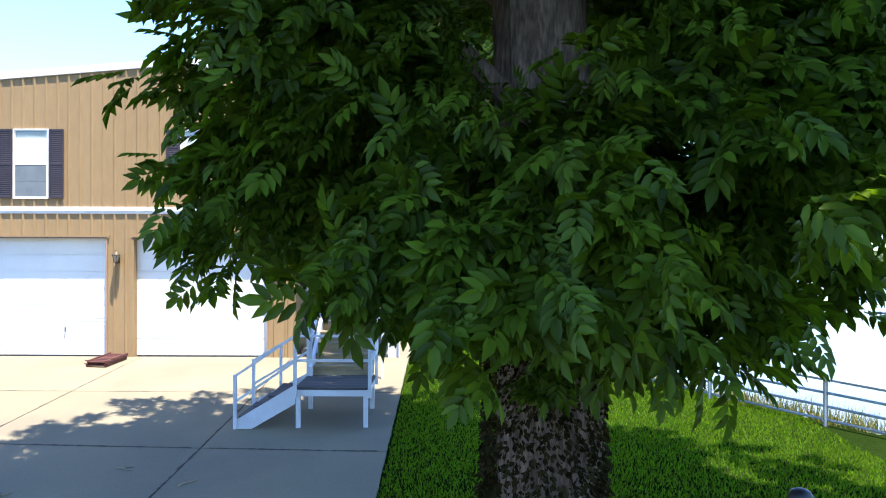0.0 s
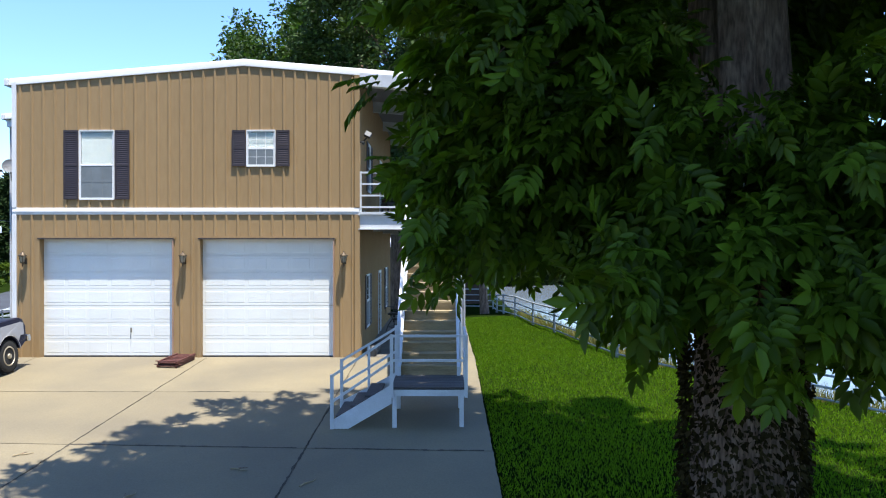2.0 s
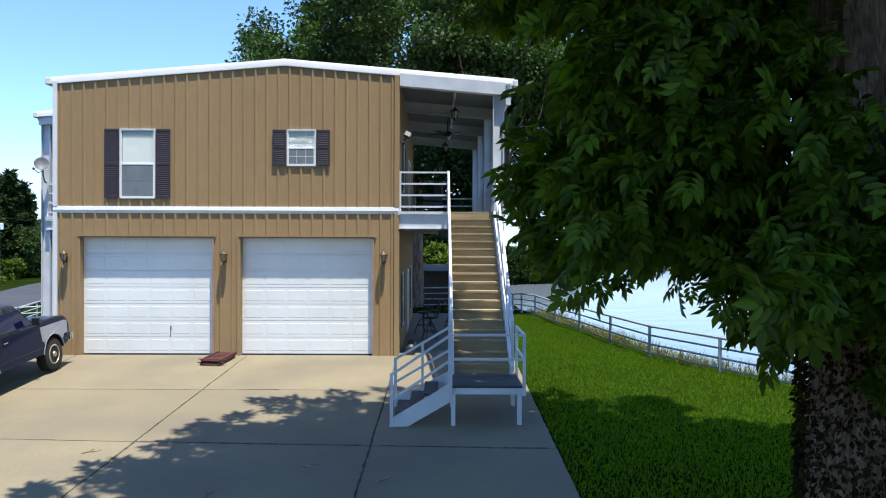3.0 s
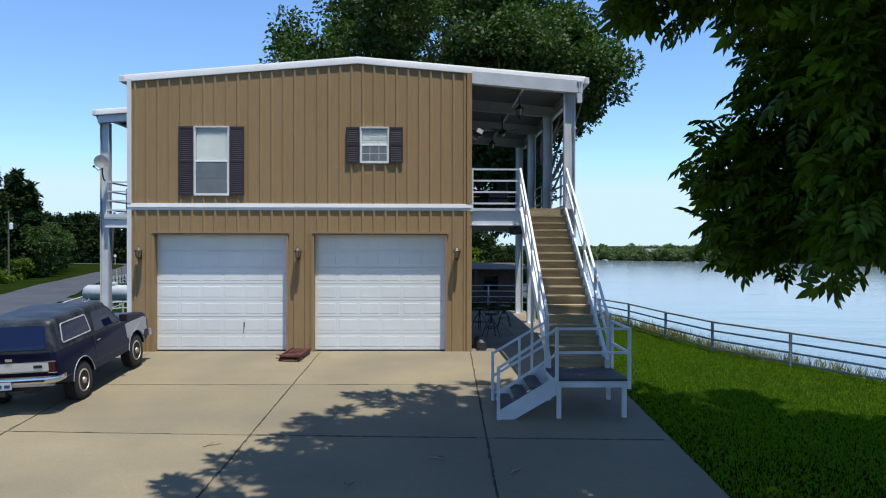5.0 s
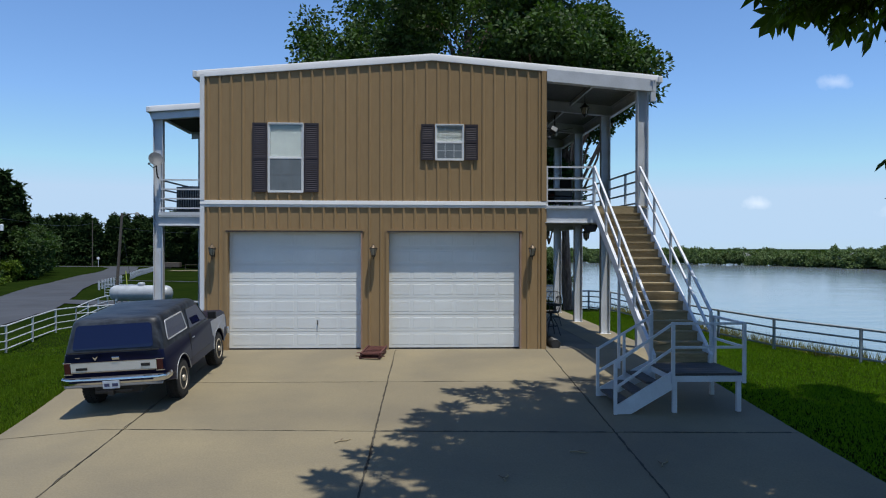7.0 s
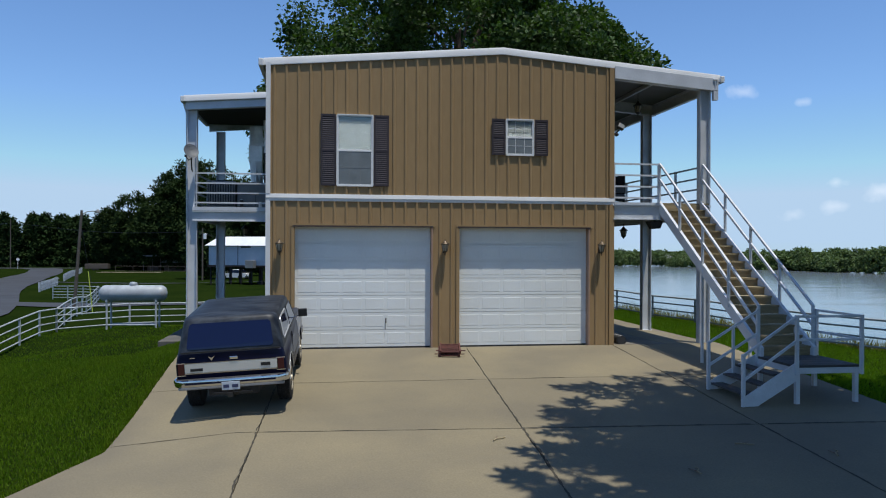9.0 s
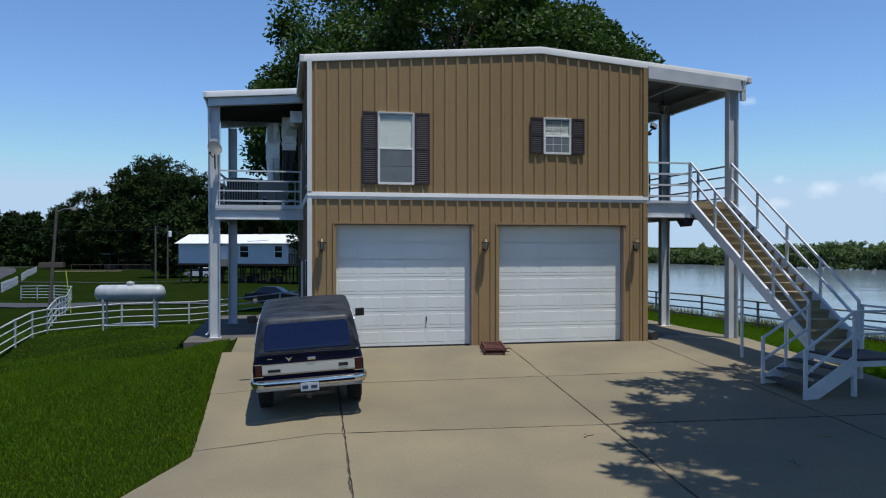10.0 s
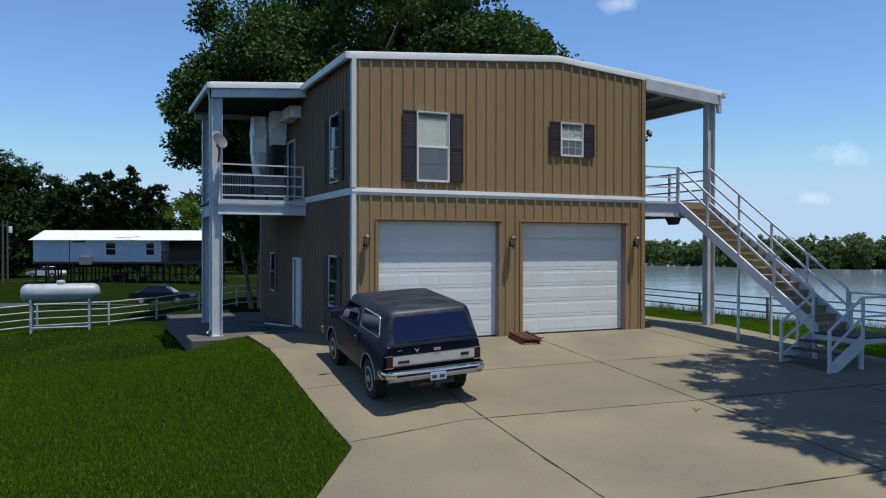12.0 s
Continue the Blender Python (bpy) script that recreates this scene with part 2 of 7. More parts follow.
CABIN = material("brown_cabin_boards", (0.085, 0.055, 0.04), rough=0.8, spots=0.3, scale=4)
CARBLUE = material("dark_blue_sedan_paint", (0.004, 0.005, 0.010), rough=0.35, spec=0.2, coat=0.05, bump=0)
HOSE = material("green_hose", (0.03, 0.12, 0.07), rough=0.5)
HOUSEFAR = material("far_white_house", (0.6, 0.58, 0.54), rough=0.7)


def water_material():
    m = bpy.data.materials.new("river_water")
    m.use_nodes = True
    nodes, links = m.node_tree.nodes, m.node_tree.links
    bsdf = nodes["Principled BSDF"]
    bsdf.inputs["Base Color"].default_value = (0.15, 0.18, 0.205, 1)
    bsdf.inputs["Roughness"].default_value = 0.12
    bsdf.inputs["IOR"].default_value = 1.33
    geo = nodes.new("ShaderNodeNewGeometry")
    relief_in = None
    for scale, strength, stretch in ((0.9, 0.09, (1, 1, 1)), (0.05, 0.10, (1, 2.5, 1))):
        mapping = nodes.new("ShaderNodeMapping")
        mapping.inputs["Scale"].default_value = stretch
        mapping.inputs["Rotation"].default_value = (0, 0, 0.6)
        links.new(geo.outputs["Position"], mapping.inputs["Vector"])
        waves = nodes.new("ShaderNodeTexNoise")
        waves.inputs["Scale"].default_value, waves.inputs["Detail"].default_value = scale, 4.0
        links.new(mapping.outputs[0], waves.inputs["Vector"])
        relief = nodes.new("ShaderNodeBump")
        relief.inputs["Strength"].default_value, relief.inputs["Distance"].default_value = strength, 0.12 / max(scale, 0.1)
        links.new(waves.outputs["Fac"], relief.inputs["Height"])
        if relief_in:
            links.new(relief_in, relief.inputs["Normal"])
        relief_in = relief.outputs[0]
    links.new(relief_in, bsdf.inputs["Normal"])
    return m


WATER = water_material()

# ---- building helpers ----
def to_mesh(name, bm, mat):
    me = bpy.data.meshes.new(name)
    bmesh.ops.recalc_face_normals(bm, faces=bm.faces)
    bm.to_mesh(me)
    bm.free()
    me.materials.append(mat)
    return me


def part(name, bm, mat, parent=None, label="", smooth=False):
    """Links a bmesh as one mesh object under a thing or a part."""
    me = bm if isinstance(bm, bpy.types.Mesh) else to_mesh(name, bm, mat)
    if smooth:
        me.polygons.foreach_set("use_smooth", [True] * len(me.polygons))
        me.set_sharp_from_angle(angle=radians(40))
    ob = new(name, me)
    if parent is not None:
        ob.parent = parent
    return tagged(ob, label)


def thing(name, label, category, m=None, group="", kind=""):
    """An empty at the base of a thing, to hold its parts."""
    ob = new(name)
    ob.empty_display_size = 0.2
    if m is not None:
        ob.matrix_basis = m
    return tagged(ob, label, category, group, kind)


def box(bm, x0, y0, z0, x1, y1, z1):
    v = [bm.verts.new(p) for p in ((x0, y0, z0), (x1, y0, z0), (x1, y1, z0), (x0, y1, z0), (x0, y0, z1), (x1, y0, z1), (x1, y1, z1), (x0, y1, z1))]
    for f in ((0, 3, 2, 1), (4, 5, 6, 7), (0, 1, 5, 4), (1, 2, 6, 5), (2, 3, 7, 6), (3, 0, 4, 7)):
        bm.faces.new([v[i] for i in f])
    return v


def boxes(*rows, bevel=0.0):
    bm = bmesh.new()
    for r in rows:
        box(bm, *r)
    if bevel:
        bmesh.ops.bevel(bm, geom=bm.edges[:], offset=bevel, segments=2, affect="EDGES", profile=0.5, clamp_overlap=True)
    return bm


def hexa(bm, low, high):
    """A solid between two loops of the same number of corners."""
    a, b = [bm.verts.new(p) for p in low], [bm.verts.new(p) for p in high]
    n = len(a)
    bm.faces.new(a[::-1]), bm.faces.new(b)
    for i in range(n):
        bm.faces.new((a[i], a[(i + 1) % n], b[(i + 1) % n], b[i]))


def frame_of(p, q):
    d = (Vector(q) - Vector(p)).normalized()
    side = d.cross(Vector((0, 0, 1)))
    side = side.normalized() if side.length > 1e-4 else Vector((1, 0, 0))
    return d, side, side.cross(d)


def bar(bm, p, q, w, h=None):
    """A square bar between two points: w across, h upright."""
    h = h or w
    d, s, u = frame_of(p, q)
    p, q = Vector(p), Vector(q)
    loop = [(-w / 2, -h / 2), (w / 2, -h / 2), (w / 2, h / 2), (-w / 2, h / 2)]
    hexa(bm, [p + s * a + u * b for a, b in loop], [q + s * a + u * b for a, b in loop])
    return bm


def rod(bm, p, q, r0, r1=None, n=10):
    r1 = r0 if r1 is None else r1
    d, s, u = frame_of(p, q)
    p, q = Vector(p), Vector(q)
    ring = [(math.cos(2 * math.pi * i / n), math.sin(2 * math.pi * i / n)) for i in range(n)]
    hexa(bm, [p + (s * a + u * b) * r0 for a, b in ring], [q + (s * a + u * b) * r1 for a, b in ring])
    return bm


def lathe(bm, profile, centre=(0, 0, 0), n=16, axis="z"):
    """A turned solid from rows of radius and height."""
    rings = []
    for r, h in profile:
        ring = []
        for i in range(n):
            a = 2 * math.pi * i / n
            p = (r * math.cos(a), r * math.sin(a), h)
            if axis == "x":
                p = (h, p[0], p[1])
            elif axis == "y":
                p = (p[0], h, p[1])
            ring.append(bm.verts.new(Vector(p) + Vector(centre)))
        rings.append(ring)
    for a, b in zip(rings, rings[1:]):
        for i in range(n):
            bm.faces.new((a[i], a[(i + 1) % n], b[(i + 1) % n], b[i]))
    bm.faces.new(rings[0][::-1]), bm.faces.new(rings[-1])
    return bm


def pipe(bm, points, r, n=8):
    """A bent tube along points."""
    rings = []
    pts = [Vector(p) for p in points]
    for i, p in enumerate(pts):
        d = (pts[min(i + 1, len(pts) - 1)] - pts[max(i - 1, 0)]).normalized()
        side = d.cross(Vector((0, 0, 1)))
        side = side.normalized() if side.length > 1e-3 else Vector((1, 0, 0))
        up = side.cross(d)
        rad = r[i] if isinstance(r, (list, tuple)) else r
        rings.append([bm.verts.new(p + (side * math.cos(2 * math.pi * k / n) + up * math.sin(2 * math.pi * k / n)) * rad) for k in range(n)])
    for a, b in zip(rings, rings[1:]):
        for k in range(n):
            bm.faces.new((a[k], a[(k + 1) % n], b[(k + 1) % n], b[k]))
    bm.faces.new(rings[0][::-1]), bm.faces.new(rings[-1])
    return bm


def new_bm():
    return bmesh.new()


def smooth01(v):
    v = np.clip(v, 0, 1)
    return v * v * (3 - 2 * v)


def array_mesh(name, verts, faces, mat, smooth=False):
    """A mesh from arrays of corners and of faces that all have the same number of corners."""
    me = bpy.data.meshes.new(name)
    k = faces.shape[1]
    me.vertices.add(len(verts))
    me.vertices.foreach_set("co", verts.astype(np.float32).ravel())
    me.loops.add(faces.size)
    me.loops.foreach_set("vertex_index", faces.astype(np.int32).ravel())
    me.polygons.add(len(faces))
    me.polygons.foreach_set("loop_start", np.arange(0, faces.size, k, dtype=np.int32))
    if smooth:
        me.polygons.foreach_set("use_smooth", np.ones(len(faces), dtype=bool))
    me.update(calc_edges=True)
    me.materials.append(mat)
    return me

# ---- ground, drive, road, river ----
NEAR_BANK = [(300, -400), (60, -70), (31, -21), (25.6, -13), (23.1, -9), (20.75, -5.4), (19.25, -3.0), (17.7, -0.5), (16.55, 2.1), (16.05, 5.0), (15.55, 7.9), (15.1, 10.8), (14.7, 13.7), (14.4, 16.6), (14.3, 23), (14.6, 40), (15.5, 90), (0, 200), (-60, 330), (-300, 520)]
FAR_BANK = [(520, -300), (330, 0), (250, 130), (205, 220), (180, 330), (70, 430), (-60, 500), (-300, 640)]
WATER_Z = -6.0
LAND = [(-2, -7, -.85), (-4, -9, -1.15), (-6, -3, -1.0), (-3.7, 3.7, -.55), (-3.7, 8, -.6), (-6.5, 5, -.85), (-7, 16.5, -1.0), (-11.2, 12, -1.75), (-11.5, 5, -1.9), (-11.4, 19.2, -1.5),
        (-5, 22, -1.45), (-15, 36, -1.8), (-1.3, 45, -2.2), (-6, 66, -1.4), (-25, 58, -2.05), (-31, 78, -2.1), (-34, 90, -2.15), (-45, 80, -2.2), (-44, 130, -2.3), (-20, 140, -2.3), (-77, 165, -2.4), (-125, 190, -2.5), (-30, 200, -2.4), (-45, 60, -2.2), (-16, 100, -2.0), (13.5, 2, -.2),
        (13.5, -6, -.45), (15.9, 5.2, -.31), (16.4, 2.1, -.32), (20.65, -5.4, -.54), (17.6, -.5, -.35), (19.15, -3, -.48), (15.4, 8, -.24), (14.6, 13.7, -.2), (24, -10.5, -.8), (16.4, -6, -.55), (14, -13.5, -1.1), (11, 22, -.6), (5, 30, -1.0), (0, -20, -1.5), (12, -24, -1.6), (-20, -10, -1.8)]


def drive_z(x, y):
    """Height of the concrete drive, which falls from the garage and leans to one side."""
    down = np.minimum(y, 0)
    return down * (0.064 + 0.0018 * (9.4 - x)) - 0.11 * np.maximum(0, -x) * smooth01(-y / 6.0) - 0.05 * smooth01(y / 2)


def beyond(line, x, y):
    """Signed distance past a line of points, positive on its right-hand side as it runs."""
    best, sign = np.full(x.shape, 1e9), np.ones(x.shape)
    for (ax, ay), (bx, by) in zip(line, line[1:]):
        dx, dy = bx - ax, by - ay
        t = np.clip(((x - ax) * dx + (y - ay) * dy) / (dx * dx + dy * dy), 0, 1)
        d = np.hypot(x - ax - t * dx, y - ay - t * dy)
        s = np.sign((x - ax) * dy - (y - ay) * dx)
        closer = d < best
        best, sign = np.where(closer, d, best), np.where(closer, s, sign)
    return best * sign


def natural_z(x, y):
    weight, height = np.zeros(x.shape), np.zeros(x.shape)
    for px, py, pz in LAND:
        w = 1 / (((x - px) ** 2 + (y - py) ** 2) + 4.0) ** 1.4
        weight += w
        height += w * pz
    return height / weight


def ground_z(x, y):
    x, y = np.asarray(x, float), np.asarray(y, float)
    left = np.where(y < -6.6, -2.12 + (y + 6.6) * 0.68, -2.12)
    left = np.where(y > 3.9, -3.4, np.where(y > 0, -1.95, left))
    off = np.maximum(np.maximum(left - x, x - 12.25), y - 13.0)
    drive = drive_z(np.clip(x, -6.0, 12.3), np.clip(y, -30, 13)) - 0.05
    z = drive + (natural_z(x, y) - drive) * smooth01(np.maximum(off - 0.05, 0) / np.where(y > 3.4, 0.06, 3.0))
    z = z + 0.02 * np.sin(x * 1.3 + 1) * np.sin(y * 1.1) * smooth01(off)
    pad = np.maximum(np.maximum(np.where(y > 3.95, -3.3, -1.75) - x, x - 0.2), np.maximum(0.1 - y, y - 12.5))
    z = np.where(pad < 0, np.minimum(z, -0.6), z)
    bank = beyond(NEAR_BANK, x, y)
    z = z - np.minimum(np.maximum(bank - 0.5, 0) * 0.9, 9.0)
    far = beyond(FAR_BANK, x, y)
    return np.where(far > -8, np.maximum(z, -9 + np.minimum((far + 8) * 0.45, 4.2)), z)


def gz(x, y):
    return float(ground_z(np.float64(x), np.float64(y)))


def spread_axis(lo, hi, step, reach, growth=1.22):
    mid = list(np.arange(lo, hi + step, step))
    s, v, up = step, hi, []
    while v < reach:
        s *= growth
        v += s
        up.append(v)
    s, v, down = step, lo, []
    while v > -reach:
        s *= growth
        v -= s
        down.append(v)
    return np.array(down[::-1] + mid + up)


gx, gy = spread_axis(-14, 24, 0.4, 2500), spread_axis(-24, 40, 0.45, 2500)
GX, GY = np.meshgrid(gx, gy, indexing="ij")
GZ = ground_z(GX, GY)
gi = np.arange(GX.size).reshape(GX.shape)
faces = np.stack([gi[:-1, :-1], gi[1:, :-1], gi[1:, 1:], gi[:-1, 1:]], -1).reshape(-1, 4)
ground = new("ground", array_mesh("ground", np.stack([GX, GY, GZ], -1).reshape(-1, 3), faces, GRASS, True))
tagged(ground, "sloping mown green lawn running down to a river bank", "lawn", kind="structure")

bm = new_bm()
quad = [bm.verts.new(p) for p in ((-2500, -2500, WATER_Z), (2500, -2500, WATER_Z), (2500, 2500, WATER_Z), (-2500, 2500, WATER_Z))]
bm.faces.new(quad)
water = part("water", bm, WATER, None, "wide calm blue-grey river with small ripples")
tagged(water, category="river", kind="structure")


def ribbon(name, line, width, mat, lift, label, category):
    """A strip laid on the ground along a line."""
    pts = []
    for (ax, ay), (bx, by) in zip(line, line[1:]):
        n = max(2, int(math.hypot(bx - ax, by - ay) / 2.0))
        pts += [(ax + (bx - ax) * i / n, ay + (by - ay) * i / n) for i in range(n)]
    pts.append(line[-1])
    # rounded corners
    for _ in range(3):
        pts = [pts[0]] + [((a[0] + 2 * b[0] + c[0]) / 4, (a[1] + 2 * b[1] + c[1]) / 4) for a, b, c in zip(pts, pts[1:], pts[2:])] + [pts[-1]]
    bm, rows = new_bm(), []
    for i, p in enumerate(pts):
        a, b = Vector(pts[max(i - 1, 0)]), Vector(pts[min(i + 1, len(pts) - 1)])
        d = (b - a).normalized()
        row = []
        for k in range(5):
            o = (k / 4 - 0.5) * width
            x, y = p[0] + d.y * o, p[1] - d.x * o
            row.append(bm.verts.new((x, y, float(ground_z(x, y)) + lift)))
        rows.append(row)
    for a, b in zip(rows, rows[1:]):
        for k in range(4):
            bm.faces.new((a[k], a[k + 1], b[k + 1], b[k]))
    return tagged(part(name, bm, mat), label, category, kind="structure")


ROAD_LINE = [(-17, 2), (-18.8, 22), (-24.2, 40), (-32, 61), (-36.8, 76), (-43.8, 104), (-52.5, 137), (-60, 160), (-66, 170)]
ribbon("road", ROAD_LINE, 6.2, ROADM, 0.08, "narrow grey asphalt lane curving past the lawn", "road")
ribbon("road", [(-27, 43.5), (-18.5, 40), (-10, 41.5), (-2, 43)], 3.4, ROADM, 0.07, "grey gravel branch off the lane", "track")
ribbon("road", [(-190, 192), (-100, 178), (-78, 173), (-56, 168)], 5.0, ROADM, 0.1, "far cross road below the pine woods", "road")
ribbon("road", [(-35, 90), (-13.7, 77.5), (0, 75), (14, 74)], 1.2, ROADM, 0.07, "pale gravel track across the far lawn", "track")

ribbon("road", [(-42.5, 136.5), (-30.5, 134.8)], 3.0, CONCRETE, 0.09, "pale concrete strip across the far lawn", "path")

# drive: cast slabs with open joints on a dark bed
SLAB_X = [-2.12, 0.59, 5.12, 9.15, 12.25]
SLAB_Y = [0.0, -3.5, -7.0, -11.0, -15.5, -21.0]
SKEW_X, SKEW_Y = [0.0, 0.036, 0.036, 0.012, 0.0], [0.0, 0.03, 0.09, 0.08, 0.05, 0.0]


def slab_left(y):
    return -2.12 if y > -6.6 else -2.12 + (y + 6.6) * 0.68


def askew_y(x, y):
    return y - (x - 4.9) * float(np.interp(-y, [-v for v in SLAB_Y], SKEW_Y))


def askew_x(x, y):
    return x + y * float(np.interp(x, SLAB_X, SKEW_X))


drive = thing("driveway", "pale weathered concrete drive of large cast slabs", "driveway", kind="structure")


def slab(name, x0, x1, y0, y1, mat, parent, thick=0.12, lift=0.0, flare=False, gap=0.008, askew=False):
    nx, ny = (10, 10) if y0 > -1 or y0 < -16 else (40, 40)
    bm, top, low = new_bm(), [], []
    for i in range(nx + 1):
        rt, rl = [], []
        for j in range(ny + 1):
            y = y0 + gap + (y1 - y0 - 2 * gap) * j / ny
            a = slab_left(y) if flare else x0
            x = a + gap + (x1 - a - 2 * gap) * i / nx
            if askew:
                y = askew_y(x, y)
                a = slab_left(y) if flare else x0
                x = askew_x(a + gap + (x1 - a - 2 * gap) * i / nx, y)
            wob = 0.004 * math.sin(9 * x + 5 * y) + 0.004 * math.sin(17 * y - 3 * x) + 0.004 * math.sin(41 * x + 37 * y) * math.sin(7 * x - 11 * y)
            if i in (0, nx):
                x += wob
            if j in (0, ny):
                y += wob
            z = float(drive_z(np.float64(x), np.float64(y))) + lift
            rt.append(bm.verts.new((x, y, z)))
            rl.append(bm.verts.new((x, y, z - thick)))
        top.append(rt)
        low.append(rl)
    for i in range(nx):
        for j in range(ny):
            bm.faces.new((top[i][j], top[i + 1][j], top[i + 1][j + 1], top[i][j + 1]))
    for i in range(nx):
        bm.faces.new((low[i][0], low[i + 1][0], top[i + 1][0], top[i][0]))
        bm.faces.new((low[i + 1][ny], low[i][ny], top[i][ny], top[i + 1][ny]))
    for j in range(ny):
        bm.faces.new((low[0][j + 1], low[0][j], top[0][j], top[0][j + 1]))
        bm.faces.new((low[nx][j], low[nx][j + 1], top[nx][j + 1], top[nx][j]))
    return part(name, bm, mat, parent)


for i, (x0, x1) in enumerate(zip(SLAB_X, SLAB_X[1:])):
    for y1, y0 in zip(SLAB_Y, SLAB_Y[1:]):
        slab("concrete_slab", x0, x1, y0, y1, CONCRETE, drive, flare=(i == 0), gap=0.012 if y0 < -6 else 0.009, askew=True)
for y1, y0 in zip(SLAB_Y, SLAB_Y[1:]):
    slab("joint_bed", -2.0, 12.2, y0 - 0.02, y1 + 0.02, JOINT, drive, thick=0.05, lift=-0.03, flare=True, gap=0.04)
# dark ragged filler and grit standing in the open joints, widest past the shade
crack_rng = np.random.default_rng(3)


def joint_filler(a, b, half, wander=0.012):
    n = max(4, int(math.dist(a, b) / 0.09))
    bm, rows = new_bm(), []
    along = (Vector(b) - Vector(a)).normalized()
    side = Vector((-along.y, along.x))
    drift = 0.0
    for k in range(n + 1):
        p = Vector(a).lerp(Vector(b), k / n)
        drift = drift * 0.8 + crack_rng.normal(0, wander * 0.5)
        w = half * (0.35 + crack_rng.uniform(0, 1.0) ** 1.5)
        row = []
        for o in (-w, w):
            q = p + side * (o + drift)
            row.append(bm.verts.new((q.x, q.y, float(drive_z(np.float64(q.x), np.float64(q.y))) + 0.004)))
        rows.append(row)
    for p, q in zip(rows, rows[1:]):
        bm.faces.new((p[0], p[1], q[1], q[0]))
    return part("joint_filler", bm, JOINT, drive)


for i, y0, y1, half in ((1, -3.6, -6.9, 0.008), (1, -7.0, -15.4, 0.014), (2, -0.9, -3.4, 0.009), (2, -3.5, -6.9, 0.014), (2, -7.0, -15.4, 0.024), (3, -0.2, -6.9, 0.014), (3, -7.0, -15.4, 0.02)):
    x = SLAB_X[i]
    joint_filler((askew_x(x, y0), askew_y(x, y0)), (askew_x(x, y1), askew_y(x, y1)), half)
for y, x0, x1, half in ((-7.0, -1.9, 0.5, 0.008), (-7.0, 0.7, 4.9, 0.009), (-7.0, 5.1, 9.0, 0.03), (-7.0, 9.3, 12.1, 0.03), (-3.5, 0.7, 4.8, 0.006), (-3.5, 5.9, 6.8, 0.014), (-3.5, 9.3, 12.1, 0.01), (-11.0, 0.7, 12.1, 0.012)):
    joint_filler((askew_x(x0, y), askew_y(x0, y)), (askew_x(x1, y), askew_y(x1, y)), half)
# apron beside and under the decks
apron = thing("pavement", "grey concrete apron under the porch", "pavement", kind="structure")
slab("concrete_slab", 9.15, 10.75, 0.0, 13.2, OLDCONCRETE, apron)
slab("concrete_slab", 10.75, 12.25, 0.0, 13.2, CONCRETE, apron)
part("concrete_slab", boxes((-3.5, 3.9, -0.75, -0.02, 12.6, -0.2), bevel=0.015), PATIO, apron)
part("concrete_slab", boxes((-1.95, 0.0, -0.5, -0.02, 3.88, -0.1), bevel=0.01), CONCRETE, apron)

# ---- the house: two storeys of ribbed tan steel ----
W, D, RIB = 9.14, 12.2, 0.3048
RIDGE_X, RIDGE_Z, EAVE_Z = 6.1, 7.84, 7.33
FLOOR_Z, BAND_LO, BAND_HI = 3.87, 3.80, 3.98


def roof_z(x):
    """Underside of the roof sheets."""
    return RIDGE_Z - (RIDGE_Z - EAVE_Z) * abs(x - RIDGE_X) / RIDGE_X


house = thing("house", "two-storey tan ribbed-steel house with two garage doors", "house")
T = 0.14


def wall(name, axis, at, inner, u0, u1, base, top, holes, ribs_out, parent, mat=TAN):
    """An upright wall in the plane axis = at, with openings (u0, u1, z0, z1) that go through it, and ribs on its outer face."""
    marks = sorted({u0, u1, *(h[0] for h in holes), *(h[1] for h in holes), *([RIDGE_X] if u0 < RIDGE_X < u1 and axis == "y" else [])})
    bm = new_bm()

    def put(u, v, z):
        return (u, v, z) if axis == "y" else (v, u, z)

    def solid(a, b, za, zb, ta, tb):
        hexa(bm, [put(a, at, za), put(b, at, za), put(b, inner, za), put(a, inner, za)], [put(a, at, ta), put(b, at, tb), put(b, inner, tb), put(a, inner, ta)])

    def bands(u):
        cuts = sorted((h[2], h[3]) for h in holes if h[0] - 1e-6 <= u <= h[1] + 1e-6)
        spans, z = [], base
        for lo, hi in cuts:
            if lo > z + 1e-4:
                spans.append((z, lo))
            z = max(z, hi)
        spans.append((z, None))
        return spans

    for a, b in zip(marks, marks[1:]):
        for lo, hi in bands((a + b) / 2):
            solid(a, b, lo, lo, top(a) if hi is None else hi, top(b) if hi is None else hi)
    bmesh.ops.remove_doubles(bm, verts=bm.verts, dist=1e-4)
    body = part(name, bm, mat, parent)
    out = 0.032 * ribs_out
    count = int((u1 - u0) / RIB)
    for k in range(count + 1):
        u = u0 + 0.15 + k * RIB
        if u > u1 - 0.05:
            break
        cuts = sorted((h[2] - 0.03, h[3] + 0.03) for h in holes if h[0] - 0.07 <= u <= h[1] + 0.07)
        cuts += [(BAND_LO, BAND_HI)]
        z, spans = base + 0.01, []
        for lo, hi in sorted(cuts):
            if lo > z + 0.05:
                spans.append((z, lo))
            z = max(z, hi)
        spans.append((z, top(u) - 0.05))
        for lo, hi in spans:
            rb = new_bm()
            hexa(rb, [put(u - 0.045, at, lo), put(u + 0.045, at, lo), put(u + 0.018, at + out, lo), put(u - 0.018, at + out, lo)],
                 [put(u - 0.045, at, hi), put(u + 0.045, at, hi), put(u + 0.018, at + out, hi), put(u - 0.018, at + out, hi)])
            part("siding_rib", rb, mat, body)
    return body


